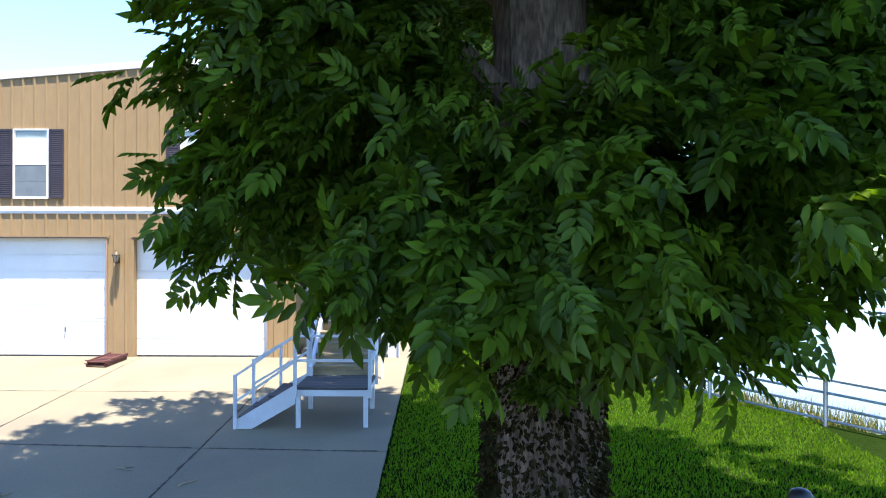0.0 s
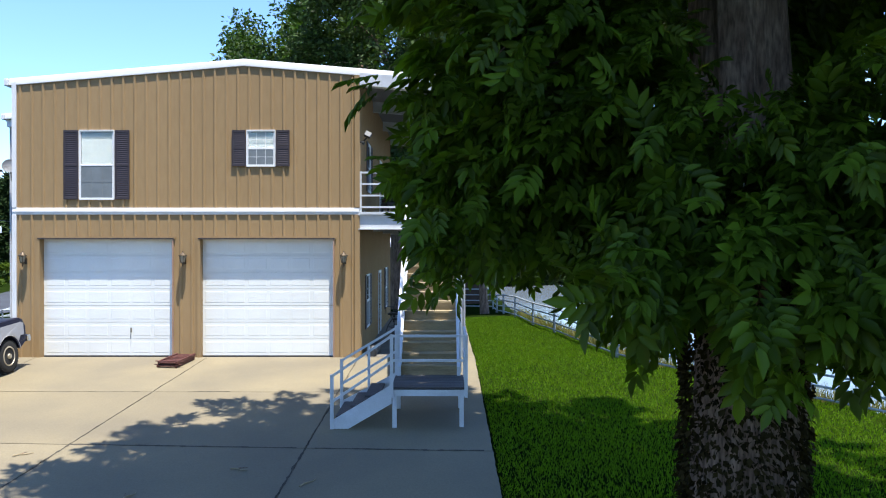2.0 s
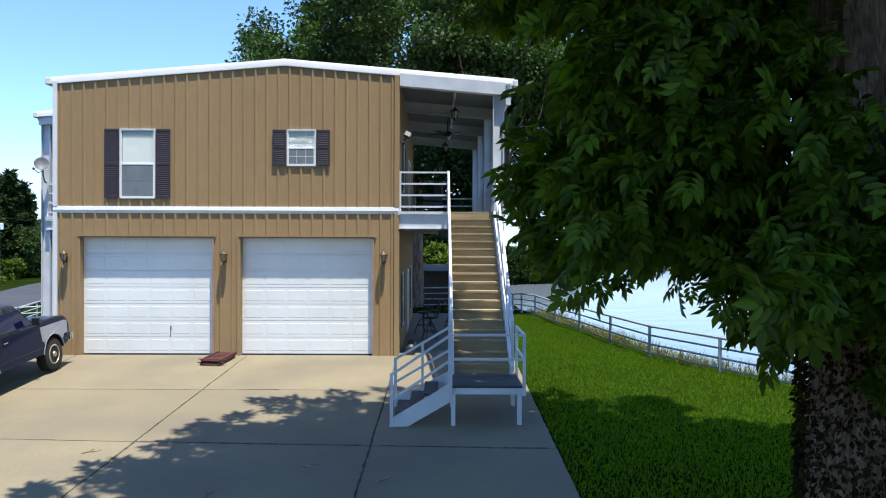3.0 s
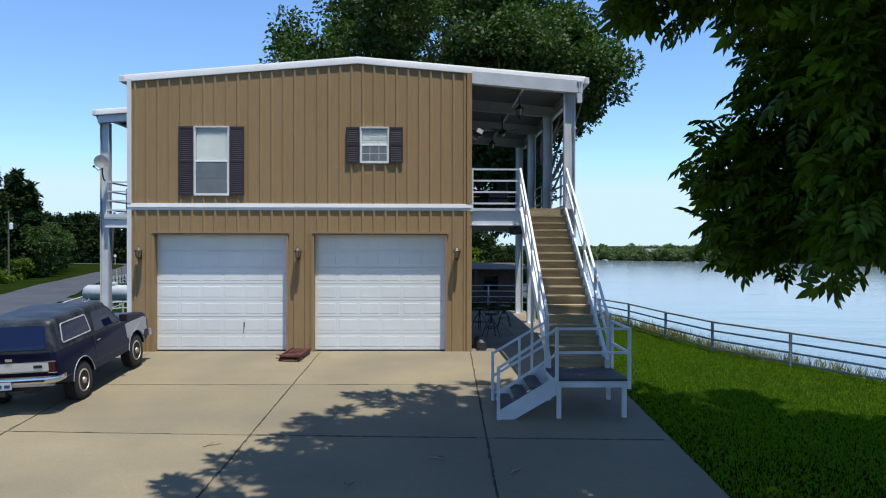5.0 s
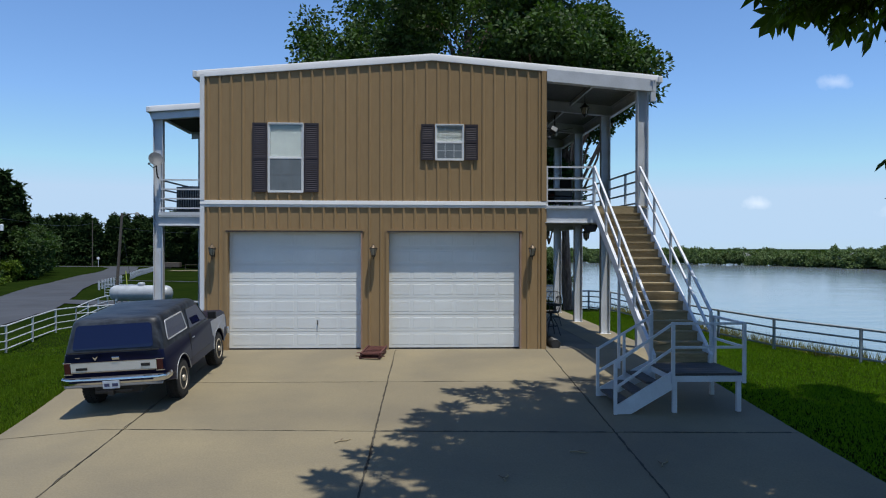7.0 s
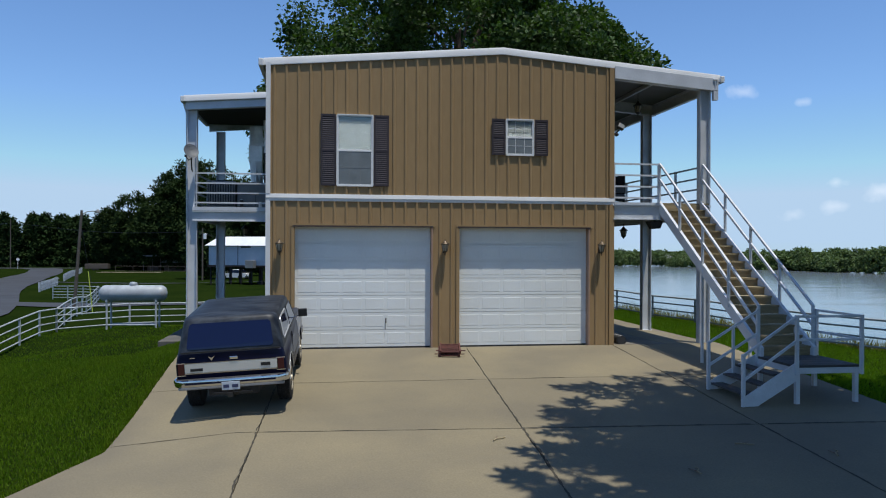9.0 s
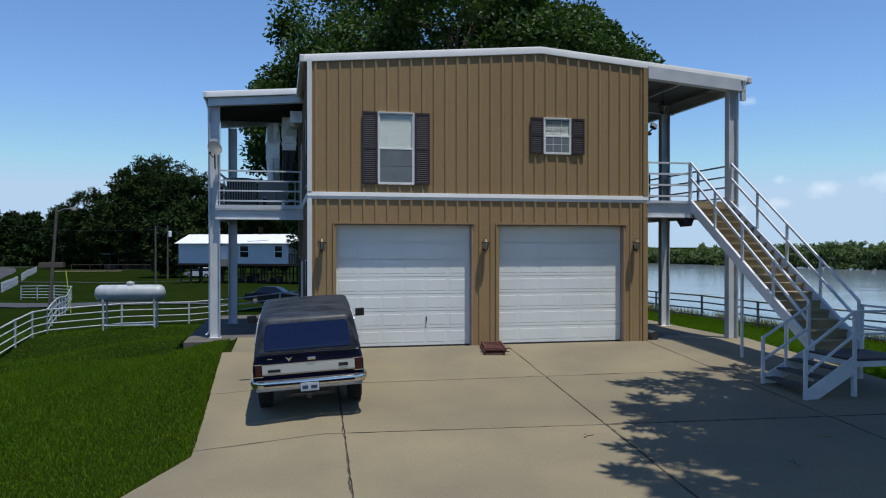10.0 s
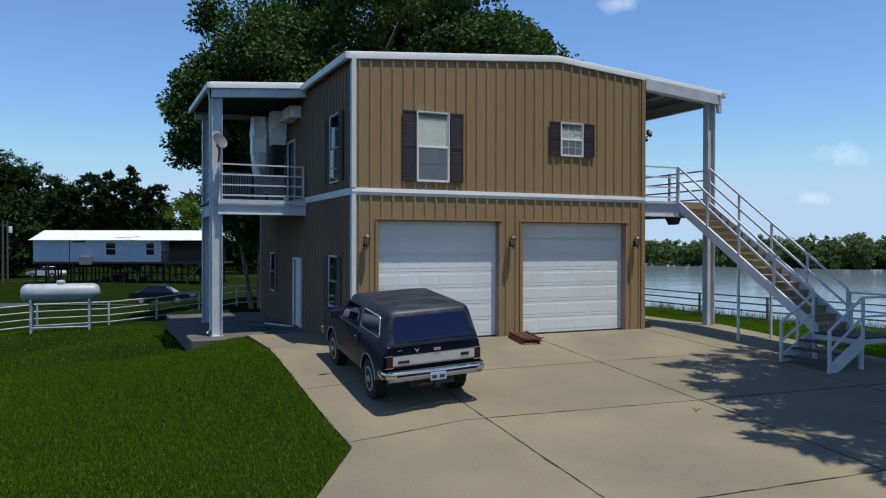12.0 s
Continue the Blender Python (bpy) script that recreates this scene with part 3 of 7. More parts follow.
DOOR_H = 3.18
GARAGE = [(0.64, 4.22), (4.91, 8.50)]
FRONT_WINDOWS = [(1.75, 2.64, 4.22, 6.02), (6.20, 6.92, 5.10, 6.02)]
front = wall("wall_front", "y", 0.0, T, 0.0, W, -0.12, roof_z, [(a, b, -0.13, DOOR_H) for a, b in GARAGE] + FRONT_WINDOWS, -1, house)
SIDE_L = [(1.20, 2.05, 4.25, 6.05), (1.35, 2.15, 0.85, 2.20), (9.3, 10.0, 0.85, 2.2), (5.45, 6.35, -0.13, 2.05), (6.2, 7.1, FLOOR_Z, FLOOR_Z + 2.05)]
SIDE_R = [(1.9, 2.9, 0.6, 2.1), (6.0, 6.9, -0.13, 2.05), (9.0, 10.0, 0.6, 2.1), (2.3, 3.2, 4.6, 6.0), (6.6, 8.2, FLOOR_Z, FLOOR_Z + 2.05)]
wall("wall_side", "x", 0.0, T, T, D - T, -0.25, lambda u: roof_z(0.07), SIDE_L, -1, house, SHADEDTAN)
wall("wall_side", "x", W, W - T, T, D - T, -0.12, lambda u: roof_z(W), SIDE_R, 1, house)
wall("wall_back", "y", D, D - T, 0.0, W, -0.25, roof_z, [], 1, house)
part("upper_floor", boxes((T, T, 3.5, W - T, D - T, 3.75)), BLIND, house)
part("garage_floor", boxes((T, T, -0.25, W - T, D - T, -0.02)), OLDCONCRETE, house)

# white belt trim between the storeys, with a small drip lip
BELT = [(-0.004, BAND_LO), (-0.030, BAND_LO), (-0.034, BAND_LO + 0.012), (-0.040, BAND_LO + 0.07), (-0.050, BAND_LO + 0.078), (-0.037, BAND_HI - 0.012), (-0.034, BAND_HI), (-0.004, BAND_HI)]
bm = new_bm()
hexa(bm, [(-0.05, y, z) for y, z in BELT], [(W + 0.03, y, z) for y, z in BELT])
part("belt_trim", bm, TRIM, house, "white painted metal belt trim")
bm = boxes((-0.06, -0.004, BAND_LO, -0.004, D, BAND_HI), bevel=0.01)
part("belt_trim", bm, TRIM, house)
part("corner_trim", boxes((-0.055, -0.05, -0.12, 0.06, -0.003, BAND_LO - 0.002), (-0.055, -0.05, BAND_HI + 0.006, 0.06, -0.003, roof_z(0) - 0.02)), TRIM, house)
part("corner_trim", boxes((-0.05, -0.003, -0.2, -0.003, 0.11, BAND_LO - 0.002), (-0.05, -0.003, BAND_HI + 0.006, -0.003, 0.11, roof_z(0) - 0.02)), TRIM, house)
part("corner_trim", boxes((W - 0.09, -0.045, -0.12, W + 0.045, -0.003, BAND_LO - 0.002), (W - 0.09, -0.045, BAND_HI + 0.006, W + 0.045, -0.003, roof_z(W) - 0.06)), TAN, house)

# roof sheets: one plane over house and porch on the river side
ROOF_R, ROOF_L, OVER = 12.22, -0.12, 0.012


def roof_sheet(name, x0, x1, y0, y1, za, zb, parent):
    bm = new_bm()
    hexa(bm, [(x0, y0, za), (x1, y0, zb), (x1, y1, zb), (x0, y1, za)], [(x0, y0, za + 0.04), (x1, y0, zb + 0.04), (x1, y1, zb + 0.04), (x0, y1, za + 0.04)])
    sheet = part(name, bm, ROOFM, parent)
    n = int((y1 - y0) / RIB)
    for k in range(n + 1):
        y = y0 + k * RIB + 0.05
        rb = new_bm()
        bar(rb, (x0, y, za + 0.055), (x1, y, zb + 0.055), 0.05, 0.03)
        part("roof_rib", rb, ROOFM, sheet)
    return sheet


roof_sheet("roof", ROOF_L, RIDGE_X, -OVER, D + OVER, roof_z(ROOF_L), RIDGE_Z, house)
roof_sheet("roof", RIDGE_X, ROOF_R, -OVER, D + OVER, RIDGE_Z, roof_z(ROOF_R), house)


def fascia(bm, x0, x1, y, z0, z1, tall=0.135, deep=0.03):
    """A rake trim with a rolled upper lip, in a profile swept along the roof edge."""
    prof = [(0.0, -tall), (-deep, -tall), (-deep * 1.15, -tall + 0.012), (-deep * 1.1, -tall + 0.045), (-deep * 0.85, -0.02), (-deep * 0.5, 0.035), (-deep * 0.2, 0.06), (0.0, 0.06)]
    hexa(bm, [(x0, y + a, z0 + b) for a, b in prof], [(x1, y + a, z1 + b) for a, b in prof])
    return bm


part("rake_trim", fascia(new_bm(), ROOF_L, RIDGE_X, -OVER, roof_z(ROOF_L) + 0.04, RIDGE_Z + 0.04), TRIM, house, "white rolled metal rake trim")
part("rake_trim", fascia(new_bm(), RIDGE_X, ROOF_R + 0.03, -OVER, RIDGE_Z + 0.04, roof_z(ROOF_R) + 0.04), TRIM, house)
gutter = boxes((ROOF_R + 0.002, -OVER - 0.1, roof_z(ROOF_R) - 0.12, ROOF_R + 0.12, D + OVER, roof_z(ROOF_R) + 0.06), bevel=0.02)
part("gutter", gutter, TRIM, house)
gutter = boxes((ROOF_L - 0.12, -OVER - 0.08, roof_z(0) - 0.12, ROOF_L - 0.002, 4.6, roof_z(0) + 0.07), bevel=0.02)
part("gutter", gutter, TRIM, house)
# soffit board between wall head and rake
part("soffit", boxes((ROOF_L, 0.0, EAVE_Z - 0.06, -0.06, 4.6, EAVE_Z - 0.03)), TRIM, house)


def garage_door(x0, x1, handle):
    """A sectional door: seven sections, each with six pressed panels, in a jamb."""
    door = part("garage_door", boxes((x0 + 0.02, 0.24, 0.0, x1 - 0.02, 0.255, DOOR_H - 0.02)), DOOR, house, "white sectional garage door with pressed panels, closed")
    rows, cols = 7, 6
    h = (DOOR_H - 0.04) / rows
    for r in range(rows):
        z0 = 0.02 + r * h
        bm = boxes((x0 + 0.03, 0.195, z0 + 0.004, x1 - 0.03, 0.239, z0 + h - 0.006))
        w = (x1 - x0 - 0.1) / cols
        for c in range(cols):
            a, b = x0 + 0.05 + c * w + 0.045, x0 + 0.05 + (c + 1) * w - 0.045
            lo, hi = z0 + 0.075, z0 + h - 0.075
            # low raised field with a narrow pressed edge
            hexa(bm, [(a, 0.196, lo), (b, 0.196, lo), (b, 0.196, hi), (a, 0.196, hi)],
                 [(a + 0.014, 0.1915, lo + 0.014), (b - 0.014, 0.1915, lo + 0.014), (b - 0.014, 0.1915, hi - 0.014), (a + 0.014, 0.1915, hi - 0.014)])
        part("door_section", bm, DOOR, door)
    part("bottom_seal", boxes((x0 + 0.03, 0.19, -0.015, x1 - 0.03, 0.24, 0.021)), GAP, door)
    if handle:
        bm = boxes((x0 + 2.366, 0.155, 0.64, x0 + 2.394, 0.178, 0.77), bevel=0.006)
        rod(bm, (x0 + 2.38, 0.15, 0.65), (x0 + 2.365, 0.155, 0.46), 0.004)
        part("handle", bm, BLACK, door, "black lift handle with a cord")
    # jamb trim lining the opening, butted against the head trim
    part("jamb", boxes((x0 - 0.06, -0.036, -0.1, x0 + 0.028, 0.193, DOOR_H - 0.036)), TAN, house)
    part("jamb", boxes((x1 - 0.028, -0.036, -0.1, x1 + 0.012, 0.193, DOOR_H - 0.036)), JAMB, house, "faded reddish-brown jamb")
    part("jamb", boxes((x0 - 0.06, -0.04, DOOR_H - 0.028, x1 + 0.06, 0.193, DOOR_H + 0.045)), TAN, house)
    part("weather_strip", boxes((x0 - 0.02, -0.046, DOOR_H - 0.034, x1 + 0.02, -0.002, DOOR_H - 0.002)), SHUTTER, house, "dark brown weather strip over the door")


garage_door(*GARAGE[0], True)
garage_door(*GARAGE[1], False)
part("threshold", boxes((0.5, 0.0, -0.1, 8.6, 0.14, -0.02)), CONCRETE, house)


def shutter_mesh(w, h):
    """A louvred shutter standing in the xz plane, its back on y = 0."""
    bm = boxes((0, -0.024, 0, 0.045, 0, h), (w - 0.045, -0.024, 0, w, 0, h), (0.045, -0.024, 0, w - 0.045, 0, 0.06), (0.045, -0.024, h - 0.06, w - 0.045, 0, h), (0.045, -0.024, h * 0.48, w - 0.045, 0, h * 0.48 + 0.06), (0.044, -0.0015, 0.05, w - 0.044, 0.0, h - 0.05))
    n = int(h / 0.055)
    for k in range(n):
        z = 0.06 + (h - 0.12) * k / n
        hexa(bm, [(0.045, -0.021, z), (w - 0.045, -0.021, z), (w - 0.045, -0.016, z - 0.004), (0.045, -0.016, z - 0.004)],
             [(0.045, -0.008, z + 0.042), (w - 0.045, -0.008, z + 0.042), (w - 0.045, -0.002, z + 0.038), (0.045, -0.002, z + 0.038)])
    return bm


def window(m, w, h, shutter=0.40, bars=True, upper_blind=True, tinted=False, label="white sash window with dark louvred shutters"):
    """A sash window in its own xz plane, facing -y, with a shutter at each side."""
    win = part("window", boxes((-0.02, -0.046, -0.03, w + 0.02, 0.0, 0.0), (-0.02, -0.042, h, w + 0.02, 0.0, h + 0.03), (-0.03, -0.042, 0, 0.0, 0.0, h), (w, -0.042, 0, w + 0.03, 0.0, h)), TRIM, house, label)
    win.matrix_basis = m
    mid = h * 0.5
    # tinted, on the side wall: white sashes coloured grey for the shade there
    part("sash", boxes((0, -0.022, mid, 0.03, -0.002, h), (w - 0.03, -0.022, mid, w, -0.002, h), (0.03, -0.022, h - 0.03, w - 0.03, -0.002, h), (0.03, -0.022, mid, w - 0.03, -0.002, mid + 0.03)), ACGREY if tinted else TRIM, win)
    part("sash", boxes((0, -0.040, 0, 0.03, -0.023, mid), (w - 0.03, -0.040, 0, w, -0.023, mid), (0.03, -0.040, 0, w - 0.03, -0.023, 0.03), (0.03, -0.040, mid - 0.03, w - 0.03, -0.023, mid)), ACGREY if tinted else TRIM, win)
    pane = part("pane", boxes((0.03, -0.014, mid + 0.03, w - 0.03, -0.010, h - 0.03)), DARKPANE if tinted else PANE, win)
    pane.visible_shadow = False
    part("insect_screen", boxes((0.03, -0.034, 0.03, w - 0.03, -0.030, mid - 0.03)), DARKPANE if tinted else SCREEN, win)
    if bars:
        bm = new_bm()
        for k in (1, 2):
            x = w * k / 3
            box(bm, x - 0.006, -0.037, 0.03, x + 0.006, -0.0345, mid - 0.03)
        box(bm, 0.03, -0.0375, mid / 2 - 0.006, w - 0.03, -0.0345, mid / 2 + 0.006)
        if w < 0.8:
            for k in (1, 2):
                x = w * k / 3
                box(bm, x - 0.006, -0.020, mid + 0.03, x + 0.006, -0.0145, h - 0.03)
            box(bm, 0.03, -0.0205, mid * 1.5 - 0.006, w - 0.03, -0.0145, mid * 1.5 + 0.006)
        part("muntin", bm, TRIM if w < 0.8 else ACGREY, win)
    if upper_blind:
        bm = new_bm()
        n = int(h / 0.03)
        for k in range(n):
            z = 0.04 + (h - 0.08) * k / n
            box(bm, 0.035, 0.004, z, w - 0.035, 0.009, z + 0.028)
        part("blind", bm, BLIND, win)
    part("room_lining", boxes((-0.05, 0.5, -0.1, w + 0.05, 0.52, h + 0.1)), SCREEN, win)
    for x in (-shutter - 0.045, w + 0.045):
        sh = part("shutter", shutter_mesh(shutter, h + 0.04), SHUTTER, win, "dark brown louvred shutter")
        sh.location = (x, -0.033, -0.02)
    return win


for a, b, lo, hi in FRONT_WINDOWS:
    window(pose(a, 0, lo), b - a, hi - lo, shutter=0.385 if b - a > 0.8 else 0.36, bars=True)
for a, b, lo, hi in SIDE_L[:3]:
    window(pose(0, b, lo, 0, 0, -90), b - a, hi - lo, shutter=0.36, bars=False, upper_blind=False, tinted=True)
for a, b, lo, hi in (SIDE_R[0], SIDE_R[2], SIDE_R[3]):
    window(pose(W, a, lo, 0, 0, 90), b - a, hi - lo, shutter=0.36, bars=False)


def house_door(m, w, h, mat, label):
    door = part("door", boxes((0, 0.03, 0, w, 0.075, h)), mat, house, label)
    door.matrix_basis = m
    part("door_frame", boxes((-0.08, -0.05, 0, 0.0, 0.10, h), (w, -0.05, 0, w + 0.08, 0.10, h), (-0.08, -0.05, h, w + 0.08, 0.10, h + 0.08)), TRIM, door)
    part("door_panel", boxes((0.12, 0.018, 0.2, w - 0.12, 0.03, h * 0.45), (0.12, 0.018, h * 0.52, w - 0.12, 0.03, h - 0.15), bevel=0.005), mat, door)
    part("door_handle", boxes((w - 0.12, -0.03, 0.98, w - 0.07, 0.03, 1.04), bevel=0.01), BRONZE, door)
    return door


house_door(pose(0, 6.35, -0.12, 0, 0, -90), 0.9, 2.15, DOOR, "white panelled side door, closed")
house_door(pose(0, 7.1, FLOOR_Z, 0, 0, -90), 0.9, 2.03, SHUTTER, "dark deck door, closed")
house_door(pose(W, 6.0, -0.12, 0, 0, 90), 0.9, 2.15, DOOR, "white panelled side door, closed")
house_door(pose(W, 6.6, FLOOR_Z, 0, 0, 90), 1.6, 2.03, SHUTTER, "dark glazed porch door, closed")

# ---- porches ----
def i_beam(bm, p, q, w, h, web=0.02):
    """A steel I-section between two points."""
    d, s, u = frame_of(p, q)
    p, q = Vector(p), Vector(q)
    f = 0.025
    prof = [(-w / 2, -h / 2), (w / 2, -h / 2), (w / 2, -h / 2 + f), (web / 2, -h / 2 + f), (web / 2, h / 2 - f), (w / 2, h / 2 - f), (w / 2, h / 2), (-w / 2, h / 2), (-w / 2, h / 2 - f), (-web / 2, h / 2 - f), (-web / 2, -h / 2 + f), (-w / 2, -h / 2 + f)]
    hexa(bm, [p + s * a + u * b for a, b in prof], [q + s * a + u * b for a, b in prof])
    return bm


def h_column(x, y, z0, z1, parent, w=0.30, d=0.22):
    bm = boxes((x - w / 2, y - d / 2, z0, x - w / 2 + 0.02, y + d / 2, z1), (x + w / 2 - 0.02, y - d / 2, z0, x + w / 2, y + d / 2, z1), (x - w / 2 + 0.02, y - 0.012, z0, x + w / 2 - 0.02, y + 0.012, z1),
               (x - w / 2 - 0.03, y - d / 2 - 0.03, z0 - 0.004, x + w / 2 + 0.03, y + d / 2 + 0.03, z0 + 0.015))
    return part("post", bm, STEEL, parent)


def railing(points, parent, bars=4, height=1.05):
    """Level rails between points at the deck's edge, with a post at each point."""
    for p, q in zip(points, points[1:]):
        for k in range(bars):
            z = 0.13 + (height - 0.13) * k / (bars - 1)
            part("rail", bar(new_bm(), (p[0], p[1], p[2] + z), (q[0], q[1], q[2] + z), 0.045, 0.045), STEEL, parent)
    for p in points:
        part("rail_post", boxes((p[0] - 0.03, p[1] - 0.03, p[2] - 0.2, p[0] + 0.03, p[1] + 0.03, p[2] + height + 0.03)), STEEL, parent)


porch = thing("porch", "white steel two-level porch on the river side of the house", "porch")
PX, POSTS_Y = 11.84, [0.12, 4.05, 8.0, 11.95]
for y in POSTS_Y:
    h_column(PX, y, -0.06, roof_z(PX) - 0.36, porch)
# roof beams on the posts and short eave bracket
for y in POSTS_Y:
    za, zb = roof_z(W) - 0.19, roof_z(12.15) - 0.19
    part("roof_beam", i_beam(new_bm(), (W + 0.004, y - 0.02, za), (12.15, y - 0.02, zb), 0.16, 0.34), STEEL, porch)
bm = new_bm()
hexa(bm, [(W + 0.05, -0.07, roof_z(W) - 0.36), (12.17, -0.07, roof_z(12.17) - 0.36), (12.17, -0.012, roof_z(12.17) - 0.36), (W + 0.05, -0.012, roof_z(W) - 0.36)],
     [(W + 0.05, -0.07, roof_z(W) - 0.03), (12.17, -0.07, roof_z(12.17) - 0.03), (12.17, -0.012, roof_z(12.17) - 0.03), (W + 0.05, -0.012, roof_z(W) - 0.03)])
part("fascia_board", bm, STEEL, porch, "white steel fascia over the porch front")
part("eave_beam", i_beam(new_bm(), (12.08, -0.1, roof_z(12.08) - 0.2), (12.08, 12.2, roof_z(12.08) - 0.2), 0.12, 0.3), STEEL, porch)
for x in (10.7,):
    part("purlin", bar(new_bm(), (x, 0.1, roof_z(x) - 0.09), (x, 12.1, roof_z(x) - 0.09), 0.06, 0.12), STEEL, porch)
bm = new_bm()
outline = []
for k in range(40):
    for u in (k, k + 0.5, k + 0.5, k + 1):
        x = W + 0.01 + (12.0 - W) * u / 40
        outline.append((x, roof_z(x) - (0.035 if len(outline) % 4 < 2 else 0.023)))
outline += [(12.01, roof_z(12.01) - 0.006), (W + 0.01, roof_z(W) - 0.006)]
front_row, back_row = [bm.verts.new((x, -0.01, z)) for x, z in outline], [bm.verts.new((x, 12.2, z)) for x, z in outline]
for k in range(len(outline)):
    bm.faces.new((front_row[k], front_row[k - 1], back_row[k - 1], back_row[k]))
part("porch_ceiling", bm, CEIL, porch, "grey corrugated metal porch ceiling")
# upper deck
for k in range(int(12.1 / 0.145)):
    y = 0.06 + k * 0.145
    part("deck_board", boxes((W + 0.03, y, FLOOR_Z - 0.04, 12.0, y + 0.138, FLOOR_Z)), STAIR, porch)
part("deck_beam", i_beam(new_bm(), (W + 0.01, 0.0, 3.60), (10.52, 0.0, 3.60), 0.12, 0.40), STEEL, porch, "white steel channel at the deck edge")
part("deck_beam", boxes((W + 0.05, -0.07, 3.80, 10.52, 0.055, 3.868)), STEEL, porch)
part("deck_beam", i_beam(new_bm(), (11.96, 0.0, 3.62), (11.96, 12.2, 3.62), 0.1, 0.38), STEEL, porch)
for y in POSTS_Y[1:]:
    part("deck_beam", i_beam(new_bm(), (W + 0.01, y + 0.15, 3.62), (11.9, y + 0.15, 3.62), 0.12, 0.38), STEEL, porch)
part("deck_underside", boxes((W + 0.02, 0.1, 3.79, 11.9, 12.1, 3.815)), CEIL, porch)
railing([(9.20, 0.03, FLOOR_Z), (10.49, 0.03, FLOOR_Z)], porch)
railing([(11.95, 0.3, FLOOR_Z), (11.95, 2.1, FLOOR_Z), (11.95, 3.9, FLOOR_Z), (11.95, 6.0, FLOOR_Z), (11.95, 7.9, FLOOR_Z), (11.95, 10.0, FLOOR_Z), (11.95, 12.0, FLOOR_Z), (9.3, 12.1, FLOOR_Z)], porch)
part("end_bracket", boxes((12.02, -0.1, roof_z(12.1) - 0.62, 12.15, 0.02, roof_z(12.1) - 0.37)), STEEL, porch)

left_porch = thing("porch", "white steel two-level side porch carrying ducts and cooling units", "porch")


def lroof(x):
    return 7.43 + 0.075 * x


LX, LPY, L_END = -2.68, [4.87, 9.25], 9.45
for y in LPY:
    h_column(LX if y < 5 else -2.42, y, -0.2, lroof(LX) - 0.36, left_porch)
    part("roof_beam", i_beam(new_bm(), (-2.84, y - 0.02, lroof(-2.84) - 0.2), (-0.02, y - 0.02, lroof(0) - 0.2), 0.16, 0.3), STEEL, left_porch)
roof_sheet("porch_roof", -2.88, -0.13, 4.62, L_END, lroof(-2.88), lroof(-0.13), left_porch)
part("rake_trim", fascia(new_bm(), -2.90, -0.14, 4.62, lroof(-2.90) + 0.02, lroof(-0.14) + 0.02), TRIM, left_porch)
part("gutter", boxes((-3.00, 4.55, lroof(-3) - 0.12, -2.882, L_END, lroof(-3) + 0.06), bevel=0.02), TRIM, left_porch)
bm = new_bm()
hexa(bm, [(-2.86, 4.66, lroof(-2.86) - 0.36), (-0.03, 4.66, lroof(0) - 0.36), (-0.03, 4.74, lroof(0) - 0.36), (-2.86, 4.74, lroof(-2.86) - 0.36)],
     [(-2.86, 4.66, lroof(-2.86) - 0.02), (-0.03, 4.66, lroof(0) - 0.02), (-0.03, 4.74, lroof(0) - 0.02), (-2.86, 4.74, lroof(-2.86) - 0.02)])
part("fascia_board", bm, STEEL, left_porch)
# ceiling coloured near-black, with the shade under this roof put into it
part("porch_ceiling", boxes((-2.86, 4.76, lroof(-2.86) - 0.08, -0.03, L_END, lroof(-2.86) - 0.05)), NEARBLACK, left_porch, "near-black porch ceiling")
part("deck_beam", i_beam(new_bm(), (-2.66, 4.76, 3.58), (-0.02, 4.76, 3.58), 0.12, 0.32), STEEL, left_porch)
part("deck_beam", boxes((-2.66, 4.70, 3.75, -0.02, 4.83, 3.868)), STEEL, left_porch)
part("deck_beam", i_beam(new_bm(), (-2.66, 5.0, 3.62), (-2.52, L_END, 3.62), 0.1, 0.36), STEEL, left_porch)
for k in range(int((L_END - 4.84) / 0.145)):
    y = 4.84 + k * 0.145
    part("deck_board", boxes((-2.66, y, FLOOR_Z - 0.04, -0.05, y + 0.138, FLOOR_Z)), PLANKS, left_porch)
railing([(-2.62, 4.79, FLOOR_Z), (-0.10, 4.79, FLOOR_Z)], left_porch)
railing([(-2.64, 5.05, FLOOR_Z), (-2.58, 7.2, FLOOR_Z), (-2.42, 9.1, FLOOR_Z), (-0.2, 9.38, FLOOR_Z)], left_porch)
part("downspout", pipe(new_bm(), [(-2.94, 4.8, 7.1), (-2.87, 4.95, 6.8), (-2.85, 4.97, 0.0), (-2.95, 4.93, -0.12)], 0.035), TRIM, left_porch)

# ducts on the side porch
def sheet_metal(bm, lo, hi, z0, z1, turn=0.0, shift=(0, 0)):
    """A length of square duct whose foot may be narrower, turned or shifted against its head, in bent facets."""
    rings = []
    for z, r, a, k in ((z0, lo, turn, 0.0), (z1, hi, 0.0, 1.0)):
        ring = []
        for q in range(8):
            b = radians(45 * q + 45) + radians(a)
            far = r * (1.414 if q % 2 == 0 else 0.985)
            ring.append(bm.verts.new((far * math.cos(b) + shift[0] * (1 - k), far * math.sin(b) + shift[1] * (1 - k), z)))
        rings.append(ring)
    for q in range(8):
        a, b, c, d = rings[0][q], rings[0][(q + 1) % 8], rings[1][(q + 1) % 8], rings[1][q]
        bm.faces.new((a, b, c)), bm.faces.new((a, c, d))
    bm.faces.new(rings[0][::-1]), bm.faces.new(rings[1])
    return bm


